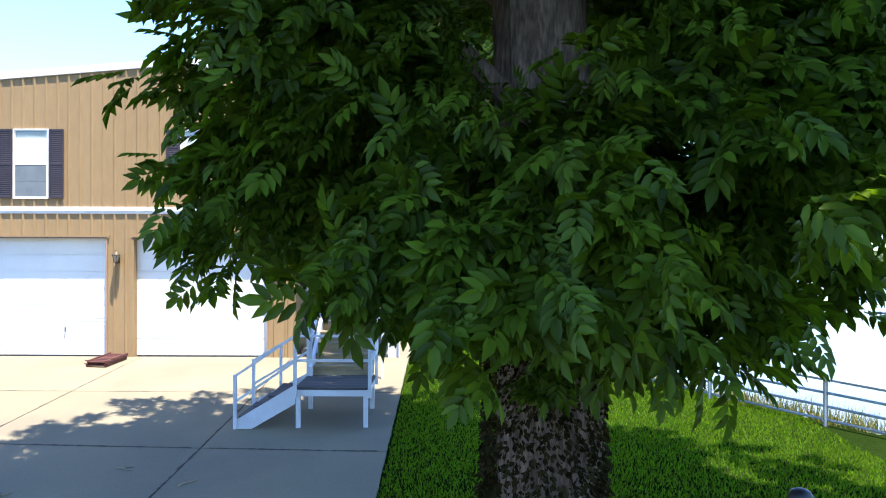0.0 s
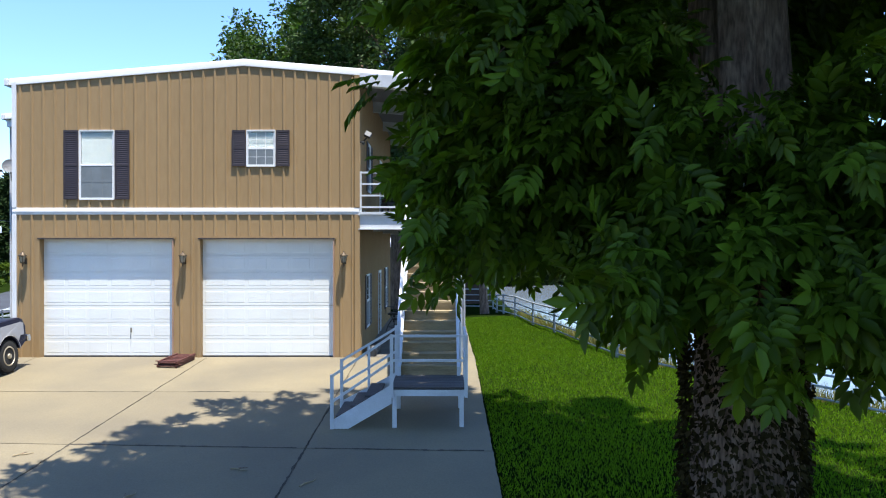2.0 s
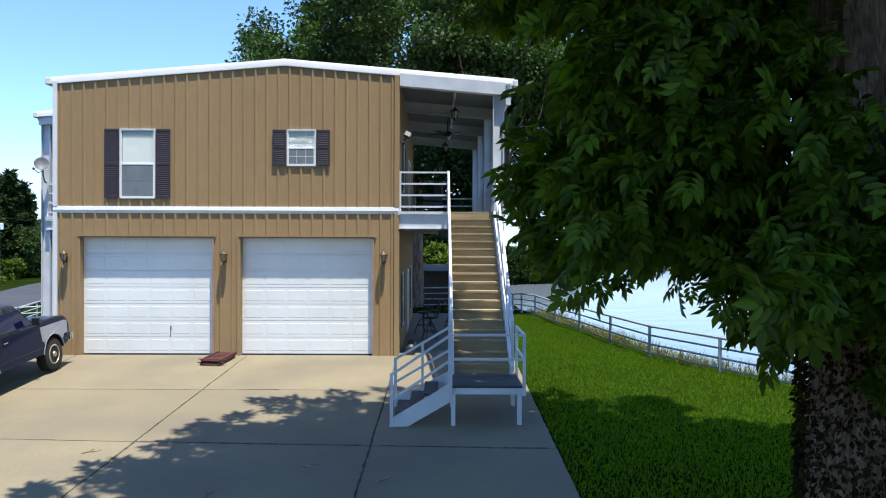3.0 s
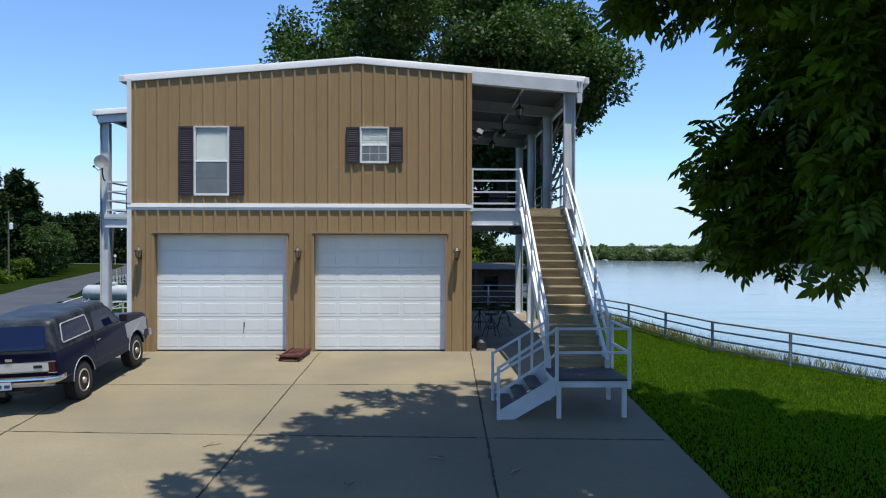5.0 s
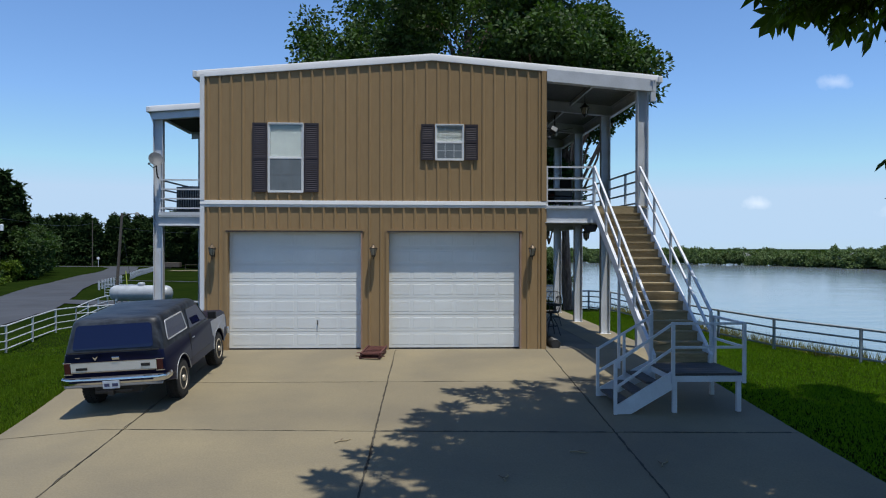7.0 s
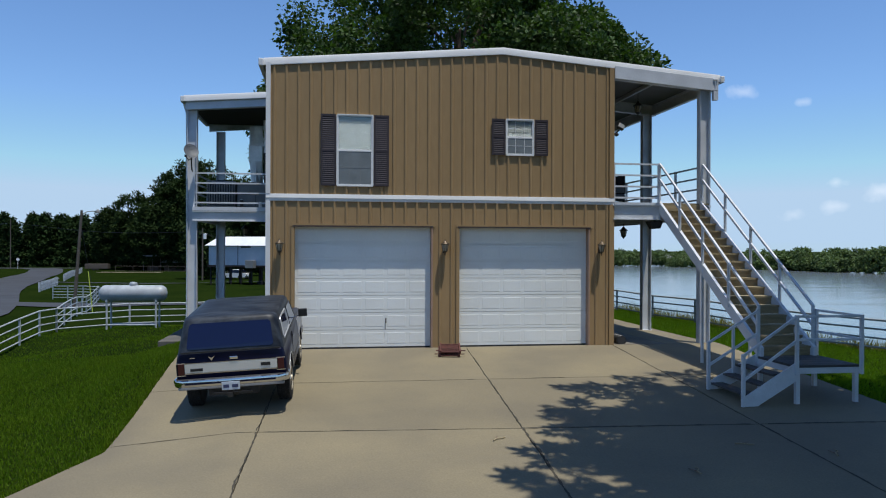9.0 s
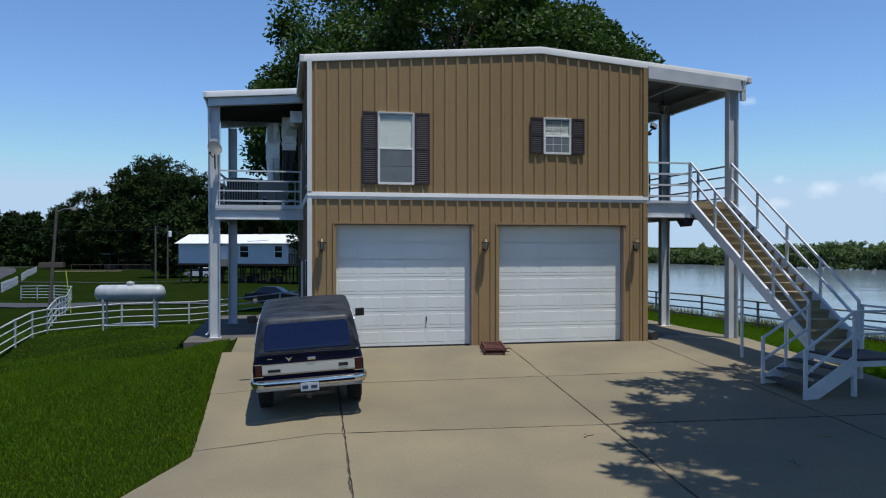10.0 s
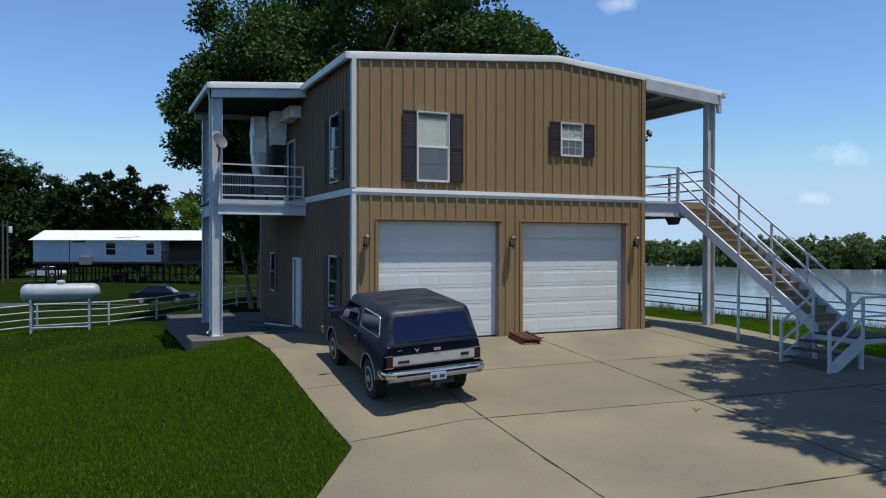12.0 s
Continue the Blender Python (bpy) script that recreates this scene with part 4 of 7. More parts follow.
duct = thing("duct", "dented galvanised sheet-metal air duct", "duct", pose(-0.98, 7.4, FLOOR_Z))
part("duct_section", sheet_metal(new_bm(), 0.15, 0.225, 0.95, 1.72, 40, (0.04, 0)), GALV, duct)
part("duct_section", sheet_metal(new_bm(), 0.225, 0.225, 1.76, 2.22), GALV, duct)
part("duct_section", sheet_metal(new_bm(), 0.225, 0.20, 2.26, 2.92, 12), GALV, duct)
for z in (1.72, 2.22):
    part("flange", boxes((-0.24, -0.24, z, 0.24, 0.24, z + 0.04), bevel=0.006), GALV, duct)
duct2 = thing("duct", "galvanised air duct with an elbow under the porch roof", "duct", pose(-0.44, 6.9, FLOOR_Z))
part("duct_section", sheet_metal(new_bm(), 0.225, 0.225, 1.95, 2.17), GALV, duct2)
part("duct_section", sheet_metal(new_bm(), 0.225, 0.235, 2.21, 2.40), GALV, duct2)
part("duct_section", sheet_metal(new_bm(), 0.235, 0.235, 2.44, 3.05, 8), GALV, duct2)
for z in (2.17, 2.40):
    part("flange", boxes((-0.25, -0.25, z, 0.25, 0.25, z + 0.04), bevel=0.006), GALV, duct2)
part("boot", sheet_metal(new_bm(), 0.17, 0.22, 0.85, 1.945, 10, (-0.05, 0)), BLACK, duct2, "black fabric boot below the duct")
for k in range(3):
    elbow = part("elbow", sheet_metal(new_bm(), 0.17, 0.185, 0.0, 0.46, 9 * (k - 1)), GALV, duct2)
    elbow.matrix_basis = pose(0.21, -0.26 - 0.47 * k, 2.84, 90, 0, 0)


def ac_unit(m, w, d, h, louvred=True):
    u = thing("air_conditioner", "grey outdoor air conditioner cabinet with louvred sides" if louvred else "plain grey air conditioner cabinet with dark seams", "air conditioner", m, group="cooling units on the side porch")
    part("cabinet", boxes((-w / 2, -d / 2, 0.05, w / 2, d / 2, h), bevel=0.02), ACGREY, u)
    part("top_grille", lathe(new_bm(), [(min(w, d) * 0.42, h + 0.001), (min(w, d) * 0.40, h + 0.03), (0.05, h + 0.05)], n=20), BLACK, u)
    if not louvred:
        part("seam", boxes((-w / 2 + 0.02, -d / 2 - 0.004, h * 0.55, w / 2 - 0.02, -d / 2 - 0.001, h * 0.55 + 0.012), (0.1, -d / 2 - 0.004, 0.1, 0.112, -d / 2 - 0.001, h * 0.55 - 0.001)), BLACK, u)
    else:
        # black sheet stands in for the shade between the louvres; no coil modelled
        part("coil", boxes((-w / 2 + 0.04, -d / 2 - 0.004, 0.10, w / 2 - 0.04, -d / 2 - 0.0005, h - 0.08)), BLACK, u, "black sheet for the shade between the louvres")
    for k in range(int((w - 0.1) / 0.08) if louvred else 0):
        x = -w / 2 + 0.07 + k * 0.08
        part("louvre", boxes((x, -d / 2 - 0.030, 0.12, x + 0.035, -d / 2 - 0.0045, h - 0.1)), ACGREY, u)
    part("base", boxes((-w / 2 - 0.03, -d / 2 - 0.03, 0, w / 2 + 0.03, d / 2 + 0.03, 0.049)), BLACK, u)
    return u


ac_unit(pose(-1.95, 6.2, FLOOR_Z), 0.9, 0.8, 0.9)
ac_unit(pose(-0.95, 6.2, FLOOR_Z), 0.95, 0.8, 0.85, louvred=False)
for x, h in ((-1.2, 0.24), (-0.62, 0.16)):
    can = thing("can", "small pale can standing on the deck edge", "can", pose(x, 4.93, FLOOR_Z), group="cans on the deck")
    part("body", lathe(new_bm(), [(0.05, 0), (0.055, 0.01), (0.055, h - 0.02), (0.04, h)], n=12), TRIM if h < 0.2 else BLACK, can)
    part("lid", lathe(new_bm(), [(0.045, h + 0.001), (0.04, h + 0.02)], n=12), TRIM, can)


def dish():
    """A satellite dish on a bent mast."""
    d = thing("satellite_dish", "small grey satellite dish on a bent arm", "satellite dish", pose(-2.66, 4.70, 5.12))
    part("mast", pipe(new_bm(), [(0, 0.07, -0.15), (0, -0.05, -0.12), (0, -0.14, 0.05), (0, -0.17, 0.38)], 0.022), BLACK, d)
    bm = new_bm()
    rings = []
    for r in (0.0, 0.06, 0.12, 0.18, 0.225):
        rings.append([bm.verts.new((r * math.cos(a * math.pi / 12), 0.9 * r * r, r * 1.12 * math.sin(a * math.pi / 12))) for a in range(24)] if r else [bm.verts.new((0, 0, 0))])
    for a in range(24):
        bm.faces.new((rings[0][0], rings[1][a], rings[1][(a + 1) % 24]))
    for u, v in zip(rings[1:], rings[2:]):
        for a in range(24):
            bm.faces.new((u[a], v[a], v[(a + 1) % 24], u[(a + 1) % 24]))
    bmesh.ops.solidify(bm, geom=bm.faces[:], thickness=0.012)
    pan = part("reflector", bm, DISHGREY, d, smooth=True)
    pan.matrix_basis = pose(0, -0.24, 0.42, 28, 0, 205)
    part("feed_arm", pipe(new_bm(), [(0, -0.2, 0.22), (-0.04, -0.36, 0.14), (-0.10, -0.52, 0.24)], 0.014), BLACK, d)
    part("feed_horn", boxes((-0.135, -0.57, 0.22, -0.075, -0.50, 0.29), bevel=0.01), BLACK, d)


dish()

# ---- outdoor stairs ----
stairs = thing("staircase", "white steel outdoor staircase with weathered plank treads and a turn landing", "staircase")
SX0, SX1 = 10.52, 11.72
LAND_Z, LAND_Y0, LAND_Y1, TOP_Y = 0.36, -6.30, -4.92, 0.02
STEPS = 18
rise, going = (FLOOR_Z - LAND_Z) / STEPS, (TOP_Y - LAND_Y1) / (STEPS - 1)
for k in range(1, STEPS):
    y, z = LAND_Y1 + (k - 1) * going, LAND_Z + k * rise
    part("tread", boxes((SX0 + 0.02, y - 0.03, z - 0.04, SX1 - 0.02, y + going, z)), STAIR, stairs)
    part("riser", boxes((SX0 + 0.02, y + 0.004, z - rise + 0.001, SX1 - 0.02, y + 0.024, z - 0.042)), STAIR, stairs)
part("riser", boxes((SX0 + 0.02, TOP_Y + 0.004, FLOOR_Z - rise, SX1 - 0.02, TOP_Y + 0.024, FLOOR_Z - 0.045)), STAIR, stairs)
slope = rise / going
for x in (SX0, SX1):
    bm = new_bm()
    a, b = (LAND_Y1 - 0.12, LAND_Z - 0.02), (TOP_Y, FLOOR_Z - 0.02)
    hexa(bm, [(x - 0.035, a[0], a[1] - 0.08), (x + 0.035, a[0], a[1] - 0.08), (x + 0.035, a[0], a[1] + 0.2), (x - 0.035, a[0], a[1] + 0.2)],
         [(x - 0.035, b[0], b[1] - 0.25), (x + 0.035, b[0], b[1] - 0.25), (x + 0.035, b[0], b[1] + 0.06), (x - 0.035, b[0], b[1] + 0.06)])
    part("stringer", bm, STEEL, stairs, "white steel channel stringer")


def flight_rail(x, a, b, parent, posts=5, high=0.95):
    """A sloping handrail and a middle rail from the landing up to the deck."""
    for h in (high, high * 0.55):
        part("handrail" if h == high else "mid_rail", bar(new_bm(), (x, a[0], a[1] + h), (x, b[0], b[1] + h), 0.05, 0.05), STEEL, parent)
    for k in range(posts):
        f = k / (posts - 1)
        y, z = a[0] + (b[0] - a[0]) * f, a[1] + (b[1] - a[1]) * f
        part("rail_post", boxes((x - 0.027, y - 0.027, z - 0.05, x + 0.027, y + 0.027, z + high)), STEEL, parent)


flight_rail(SX0 - 0.02, (LAND_Y1, LAND_Z + 0.1), (TOP_Y - 0.02, FLOOR_Z + 0.12), stairs)
flight_rail(SX1 + 0.03, (LAND_Y1, LAND_Z + 0.1), (TOP_Y - 0.02, FLOOR_Z + 0.12), stairs)
for x in (SX0 - 0.02, SX1 + 0.03):
    y = (LAND_Y1 + TOP_Y) / 2
    part("support_post", boxes((x - 0.028, y - 0.03, float(drive_z(x, y)), x + 0.028, y + 0.03, (LAND_Z + FLOOR_Z) / 2)), STEEL, stairs)
# turn landing
LX0, LX1 = 10.46, 11.80
for k in range(10):
    y = LAND_Y0 + 0.01 + k * (LAND_Y1 - LAND_Y0) / 10
    part("landing_plank", boxes((LX0 - 0.01, y, LAND_Z - 0.045, LX1 + 0.01, y + 0.13, LAND_Z)), PLANKS, stairs)
part("landing_frame", boxes((LX0, LAND_Y0, LAND_Z - 0.16, LX1, LAND_Y0 + 0.05, LAND_Z - 0.047), (LX0, LAND_Y1 - 0.05, LAND_Z - 0.16, LX1, LAND_Y1, LAND_Z - 0.047),
                              (LX0, LAND_Y0 + 0.05, LAND_Z - 0.16, LX0 + 0.05, LAND_Y1 - 0.05, LAND_Z - 0.047), (LX1 - 0.05, LAND_Y0 + 0.05, LAND_Z - 0.16, LX1, LAND_Y1 - 0.05, LAND_Z - 0.047)), STEEL, stairs)
for x in (LX0 + 0.05, LX1 - 0.05):
    for y in (LAND_Y0 + 0.045, LAND_Y1 - 0.05):
        part("leg", boxes((x - 0.04, y - 0.04, float(drive_z(x, y)), x + 0.04, y + 0.04, LAND_Z - 0.16)), STEEL, stairs)
# guard rails round the landing
for p, q in (((LX0 + 0.0, LAND_Y0 - 0.03), (LX1 + 0.03, LAND_Y0 - 0.03)), ((LX1 + 0.03, LAND_Y0 - 0.03), (LX1 + 0.03, LAND_Y1))):
    for h in (0.95, 0.50):
        part("rail", bar(new_bm(), (*p, LAND_Z + h), (*q, LAND_Z + h), 0.045), STEEL, stairs)
for x, y in ((LX0, LAND_Y0 - 0.03), (LX1 + 0.03, LAND_Y0 - 0.03), (LX1 + 0.03, LAND_Y1)):
    part("rail_post", boxes((x - 0.03, y - 0.03, LAND_Z - 0.18, x + 0.03, y + 0.03, LAND_Z + 0.975)), STEEL, stairs)
# lower flight, running along the facade
FOOT_X = 9.36
foot_z = float(drive_z(np.float64(FOOT_X), np.float64(-5.6)))
for y in (LAND_Y0 + 0.01, LAND_Y1 - 0.01):
    bm = new_bm()
    fz = float(drive_z(np.float64(FOOT_X), np.float64(y)))
    prof = [(FOOT_X - 0.02, fz), (FOOT_X + 0.30, fz), (LX0 - 0.002, LAND_Z - 0.30), (LX0 - 0.002, LAND_Z + 0.05), (FOOT_X - 0.02, fz + 0.14)]
    hexa(bm, [(x, y - 0.02, z) for x, z in prof], [(x, y + 0.02, z) for x, z in prof])
    part("stringer", bm, STEEL, stairs)
    for h in (0.95, 0.48):
        part("handrail", bar(new_bm(), (FOOT_X, y - 0.03, fz + h + 0.02), (LX0, y - 0.03, LAND_Z + h), 0.045), STEEL, stairs)
    part("rail_post", boxes((FOOT_X - 0.03, y - 0.06, fz, FOOT_X + 0.03, y, fz + 1.0)), STEEL, stairs)
    if y > -5.5:
        part("rail_post", boxes((LX0 - 0.03, y - 0.06, LAND_Z - 0.2, LX0 + 0.03, y, LAND_Z + 1.0)), STEEL, stairs)
mx, my = (FOOT_X + LX0) / 2, LAND_Y1 - 0.04
part("rail_post", boxes((mx - 0.025, my - 0.025, (foot_z + LAND_Z) / 2 - 0.05, mx + 0.025, my + 0.025, (foot_z + LAND_Z) / 2 + 0.96)), STEEL, stairs)
for k in range(3):
    z, x = foot_z + (k + 1) * 0.187, FOOT_X + 0.06 + k * 0.27
    part("tread", boxes((x, LAND_Y0 + 0.035, z - 0.04, x + 0.27, LAND_Y1 - 0.035, z)), PLANKS, stairs)

# ---- loose things round the house ----
def wall_lantern(x, z):
    w = thing("wall_lantern", "aged bronze coach lantern on the garage wall", "wall lamp", pose(x, -0.035, z), group="garage lanterns")
    part("back_plate", boxes((-0.05, -0.02, -0.12, 0.05, 0.0, 0.06), bevel=0.006), BRONZE, w)
    part("arm", pipe(new_bm(), [(0, -0.02, -0.08), (0, -0.1, -0.12), (0, -0.15, -0.09)], 0.012), BRONZE, w)
    part("glass", lathe(new_bm(), [(0.05, -0.07), (0.085, 0.06), (0.085, 0.1)], (0, -0.15, 0), 6), LAMPGLASS, w)
    part("cage_bars", lathe(new_bm(), [(0.056, -0.09), (0.06, -0.07)], (0, -0.15, 0), 6), BRONZE, w)
    bm = new_bm()
    for k in range(6):
        a = k * math.pi / 3
        rod(bm, (0.055 * math.cos(a), -0.15 + 0.055 * math.sin(a), -0.075), (0.092 * math.cos(a), -0.15 + 0.092 * math.sin(a), 0.1), 0.007, n=6)
    part("cage", bm, BRONZE, w)
    part("cap", lathe(new_bm(), [(0.11, 0.1), (0.115, 0.115), (0.06, 0.16), (0.02, 0.2), (0.012, 0.23)], (0, -0.15, 0), 10), BRONZE, w)
    part("finial", lathe(new_bm(), [(0.03, -0.1), (0.012, -0.14), (0.018, -0.16), (0.004, -0.19)], (0, -0.15, 0), 8), BRONZE, w)


for x in (0.30, 4.53, 8.78):
    wall_lantern(x, 2.60)


def hanging_lantern(x, y, top, drop):
    h = thing("hanging_lantern", "black pagoda-shaped hanging porch lantern", "hanging lamp", pose(x, y, top), group="hanging porch lanterns")
    part("chain", rod(new_bm(), (0, 0, 0), (0, 0, -drop), 0.009, n=6), BLACK, h)
    part("cap", lathe(new_bm(), [(0.02, -drop + 0.08), (0.06, -drop + 0.02), (0.16, -drop - 0.06), (0.15, -drop - 0.07)], n=8), BLACK, h)
    part("glass", lathe(new_bm(), [(0.105, -drop - 0.071), (0.075, -drop - 0.25)], n=8), LAMPGLASS, h)
    bm = new_bm()
    for k in range(8):
        a = k * math.pi / 4
        rod(bm, (0.11 * math.cos(a), 0.11 * math.sin(a), -drop - 0.07), (0.08 * math.cos(a), 0.08 * math.sin(a), -drop - 0.26), 0.009, n=5)
    part("cage", bm, BLACK, h)
    part("base", lathe(new_bm(), [(0.085, -drop - 0.251), (0.04, -drop - 0.3), (0.01, -drop - 0.34)], n=8), BLACK, h)


hanging_lantern(10.7, 2.0, roof_z(10.7) - 0.15, 0.35)
hanging_lantern(10.5, 9.6, roof_z(10.5) - 0.15, 0.4)
hanging_lantern(11.45, 5.0, 3.79, 0.5)
hanging_lantern(-1.4, 8.0, 3.79, 0.45)

fan = thing("ceiling_fan", "dark bronze ceiling fan with five blades, at rest", "ceiling fan", pose(10.55, 5.9, roof_z(10.55) - 0.15))
part("downrod", rod(new_bm(), (0, 0, 0), (0, 0, -0.45), 0.02), BLACK, fan)
part("motor", lathe(new_bm(), [(0.05, -0.42), (0.14, -0.47), (0.15, -0.56), (0.08, -0.62)], n=18), BLACK, fan)
part("light_bowl", lathe(new_bm(), [(0.09, -0.621), (0.08, -0.68), (0.02, -0.72)], n=14), LAMPGLASS, fan)
for k in range(5):
    bm = boxes((0.16, -0.075, -0.535, 0.74, 0.075, -0.525), bevel=0.004)
    part("blade", bm, SHUTTER, fan).matrix_basis = pose(0, 0, 0, 8, 0, 72 * k + 15)

flood = thing("loudspeaker", "black box loudspeaker under the deck edge", "loudspeaker", pose(10.42, 0.15, 3.39))
bm = new_bm()
hexa(bm, [(-0.10, -0.12, -0.24), (0.12, -0.12, -0.22), (0.12, 0.10, -0.22), (-0.10, 0.10, -0.24)], [(-0.22, -0.14, -0.03), (0.2, -0.14, -0.02), (0.2, 0.12, -0.02), (-0.22, 0.12, -0.03)])
part("cabinet", bm, BLACK, flood)
part("grille", boxes((-0.13, -0.152, -0.19, 0.13, -0.142, -0.05)), GAP, flood)
part("bracket", boxes((-0.03, -0.03, -0.019, 0.03, 0.03, 0.0)), BLACK, flood)
lamp_pair = thing("floodlight", "black security floodlight on the house corner", "floodlight", pose(W + 0.036, 0.12, 5.80))
part("mount", pipe(new_bm(), [(0, 0, -0.06), (0.08, -0.02, -0.05), (0.14, -0.04, 0.0), (0.2, -0.06, 0.06)], 0.02), BLACK, lamp_pair)
head = part("lamp_head", boxes((-0.09, -0.05, -0.08, 0.09, 0.05, 0.08), bevel=0.015), BLACK, lamp_pair)
head.matrix_basis = pose(0.22, -0.08, 0.13, -25, 28, 0)
part("lens", boxes((-0.075, -0.056, -0.065, 0.075, -0.051, 0.065)), ACGREY, head)
part("sensor", lathe(new_bm(), [(0.02, -0.06), (0.045, -0.05), (0.045, 0.03), (0.02, 0.045)], (0.1, -0.07, -0.09), 12, "y"), BLACK, lamp_pair)

# stacked car ramps by the garage pier
ramps = thing("car_ramp", "rusty dark-red steel ramps stacked on the drive", "ramp", pose(4.55, -0.75, float(drive_z(4.55, -0.75)), 4, 0, -8))
for k in range(2):
    z = 0.02 + k * 0.085
    for x in (-0.24, 0.24):
        part("side_rail", bar(new_bm(), (x + 0.03 * k, -0.5, z + 0.03), (x + 0.03 * k, 0.5, z + 0.03), 0.045, 0.07), RUST, ramps)
    for j in range(7):
        y = -0.46 + j * 0.153
        part("rung", boxes((-0.215 + 0.03 * k, y - 0.045, z + 0.012, 0.215 + 0.03 * k, y + 0.045, z + 0.04)), RUST, ramps)
    part("axle", rod(new_bm(), (-0.36 + 0.03 * k, -0.42, z + 0.05), (0.38 + 0.03 * k, -0.42, z + 0.05), 0.012), RUST, ramps)

# corrugated drain pipe on the apron
pipe_roll = thing("drain_pipe", "black corrugated drain pipe lying beside the wall", "pipe", pose(9.48, 0.15, -0.045))
prof = []
for k in range(24):
    prof += [(0.125, k * 0.06), (0.14, k * 0.06 + 0.012), (0.14, k * 0.06 + 0.038), (0.125, k * 0.06 + 0.05)]
part("pipe_shell", lathe(new_bm(), prof, (0, 0, 0.14), 16, "y"), BLACK, pipe_roll)
# dark disc stands in for the shaded hollow of the closed pipe end
part("pipe_mouth_disc", lathe(new_bm(), [(0.1, -0.006), (0.1, -0.002)], (0, 0, 0.14), 16, "y"), GAP, pipe_roll)


def bar_stool(m):
    """A high patio chair with a wire back, arms and a swivel base."""
    s = thing("patio_chair", "black wrought-iron high patio chair with arms", "chair", m, group="patio chairs under the porch")
    part("seat", lathe(new_bm(), [(0.2, 0.70), (0.22, 0.72), (0.22, 0.75), (0.18, 0.77)], n=16), BLACK, s)
    part("swivel", lathe(new_bm(), [(0.04, 0.45), (0.04, 0.699)], n=10), BLACK, s)
    for k in range(4):
        a = math.pi / 4 + k * math.pi / 2
        part("leg", pipe(new_bm(), [(0.04 * math.cos(a), 0.04 * math.sin(a), 0.6), (0.2 * math.cos(a), 0.2 * math.sin(a), 0.35), (0.32 * math.cos(a), 0.32 * math.sin(a), 0.0)], 0.014, 6), BLACK, s)
    ring = [(0.22 * math.cos(a * math.pi / 9), 0.22 * math.sin(a * math.pi / 9), 0.3) for a in range(19)]
    part("foot_ring", pipe(new_bm(), ring, 0.011, 6), BLACK, s)
    part("back_hoop", pipe(new_bm(), [(-0.2, 0.16, 0.72), (-0.22, 0.24, 1.0), (-0.15, 0.27, 1.2), (0, 0.28, 1.24), (0.15, 0.27, 1.2), (0.22, 0.24, 1.0), (0.2, 0.16, 0.72)], 0.014, 6), BLACK, s)
    for x in (-0.1, -0.03, 0.04, 0.11):
        part("back_rod", pipe(new_bm(), [(x, 0.19, 0.74), (x, 0.25, 1.0), (x, 0.27, 1.21)], 0.008, 5), BLACK, s)
    for x in (-0.24, 0.24):
        part("arm", pipe(new_bm(), [(x * 0.9, 0.22, 0.95), (x, -0.02, 0.97), (x, -0.16, 0.95), (x * 0.95, -0.16, 0.74)], 0.014, 6), BLACK, s)


bar_stool(pose(10.0, 3.6, -0.05, 0, 0, -75))
bar_stool(pose(9.75, 5.4, -0.05, 0, 0, -40))
bar_stool(pose(10.7, 6.6, -0.05, 0, 0, 170))
upper_chair = thing("lounge_chair", "dark wicker porch chair with a striped cushion", "chair", pose(9.95, 2.3, FLOOR_Z, 0, 0, -70))
part("seat", boxes((-0.32, -0.32, 0.18, 0.32, 0.32, 0.38), bevel=0.03), BLACK, upper_chair)
part("backrest", boxes((-0.32, 0.25, 0.38, 0.32, 0.33, 0.95), bevel=0.03), BLACK, upper_chair)
part("cushion", boxes((-0.27, -0.3, 0.381, 0.27, 0.24, 0.48), bevel=0.04), RUST, upper_chair)
for x in (-0.3, 0.3):
    part("arm", boxes((x - 0.04, -0.3, 0.39, x + 0.04, 0.24, 0.62), bevel=0.02), BLACK, upper_chair)
    for y in (-0.27, 0.27):
        part("leg", boxes((x - 0.025, y - 0.025, 0, x + 0.025, y + 0.025, 0.179)), BLACK, upper_chair)

# things under the side porch
hose = thing("garden_hose", "coiled green garden hose on the concrete", "hose", pose(-1.0, 6.0, -0.2))
part("coil", pipe(new_bm(), [((0.5 + 0.03 * math.sin(k * 1.7)) * math.cos(k * 0.5), (0.3 + 0.02 * math.sin(k)) * math.sin(k * 0.5), 0.02 + 0.0012 * k) for k in range(46)], 0.014, 6), HOSE, hose)
for k in range(3):
    board = thing("board", "weathered loose board lying by the side wall", "board", pose(-0.35 - 0.12 * k, 7.2 + 0.5 * k, -0.2, 0, 0, 25 + 14 * k), group="loose boards by the wall")
    part("plank", boxes((-0.06, -0.7, 0.0, 0.06, 0.7, 0.035)), PLANKS if k else TRIM, board)
# lone post on the near lawn
lone = thing("garden_post", "dark wooden garden post with a rounded black cap", "post", pose(15.65, -15.1, gz(15.65, -15.1)))
lone_h = 1.30 - gz(15.65, -15.1)
part("shaft", rod(new_bm(), (0, 0, -0.2), (0, 0, lone_h - 0.1), 0.05, 0.045, n=12), POLE, lone)
part("cap", lathe(new_bm(), [(0.06, lone_h - 0.13), (0.085, lone_h - 0.1), (0.085, lone_h - 0.05), (0.06, lone_h - 0.015), (0.02, lone_h)], n=16), BLACK, lone, "rounded black cap", smooth=True)
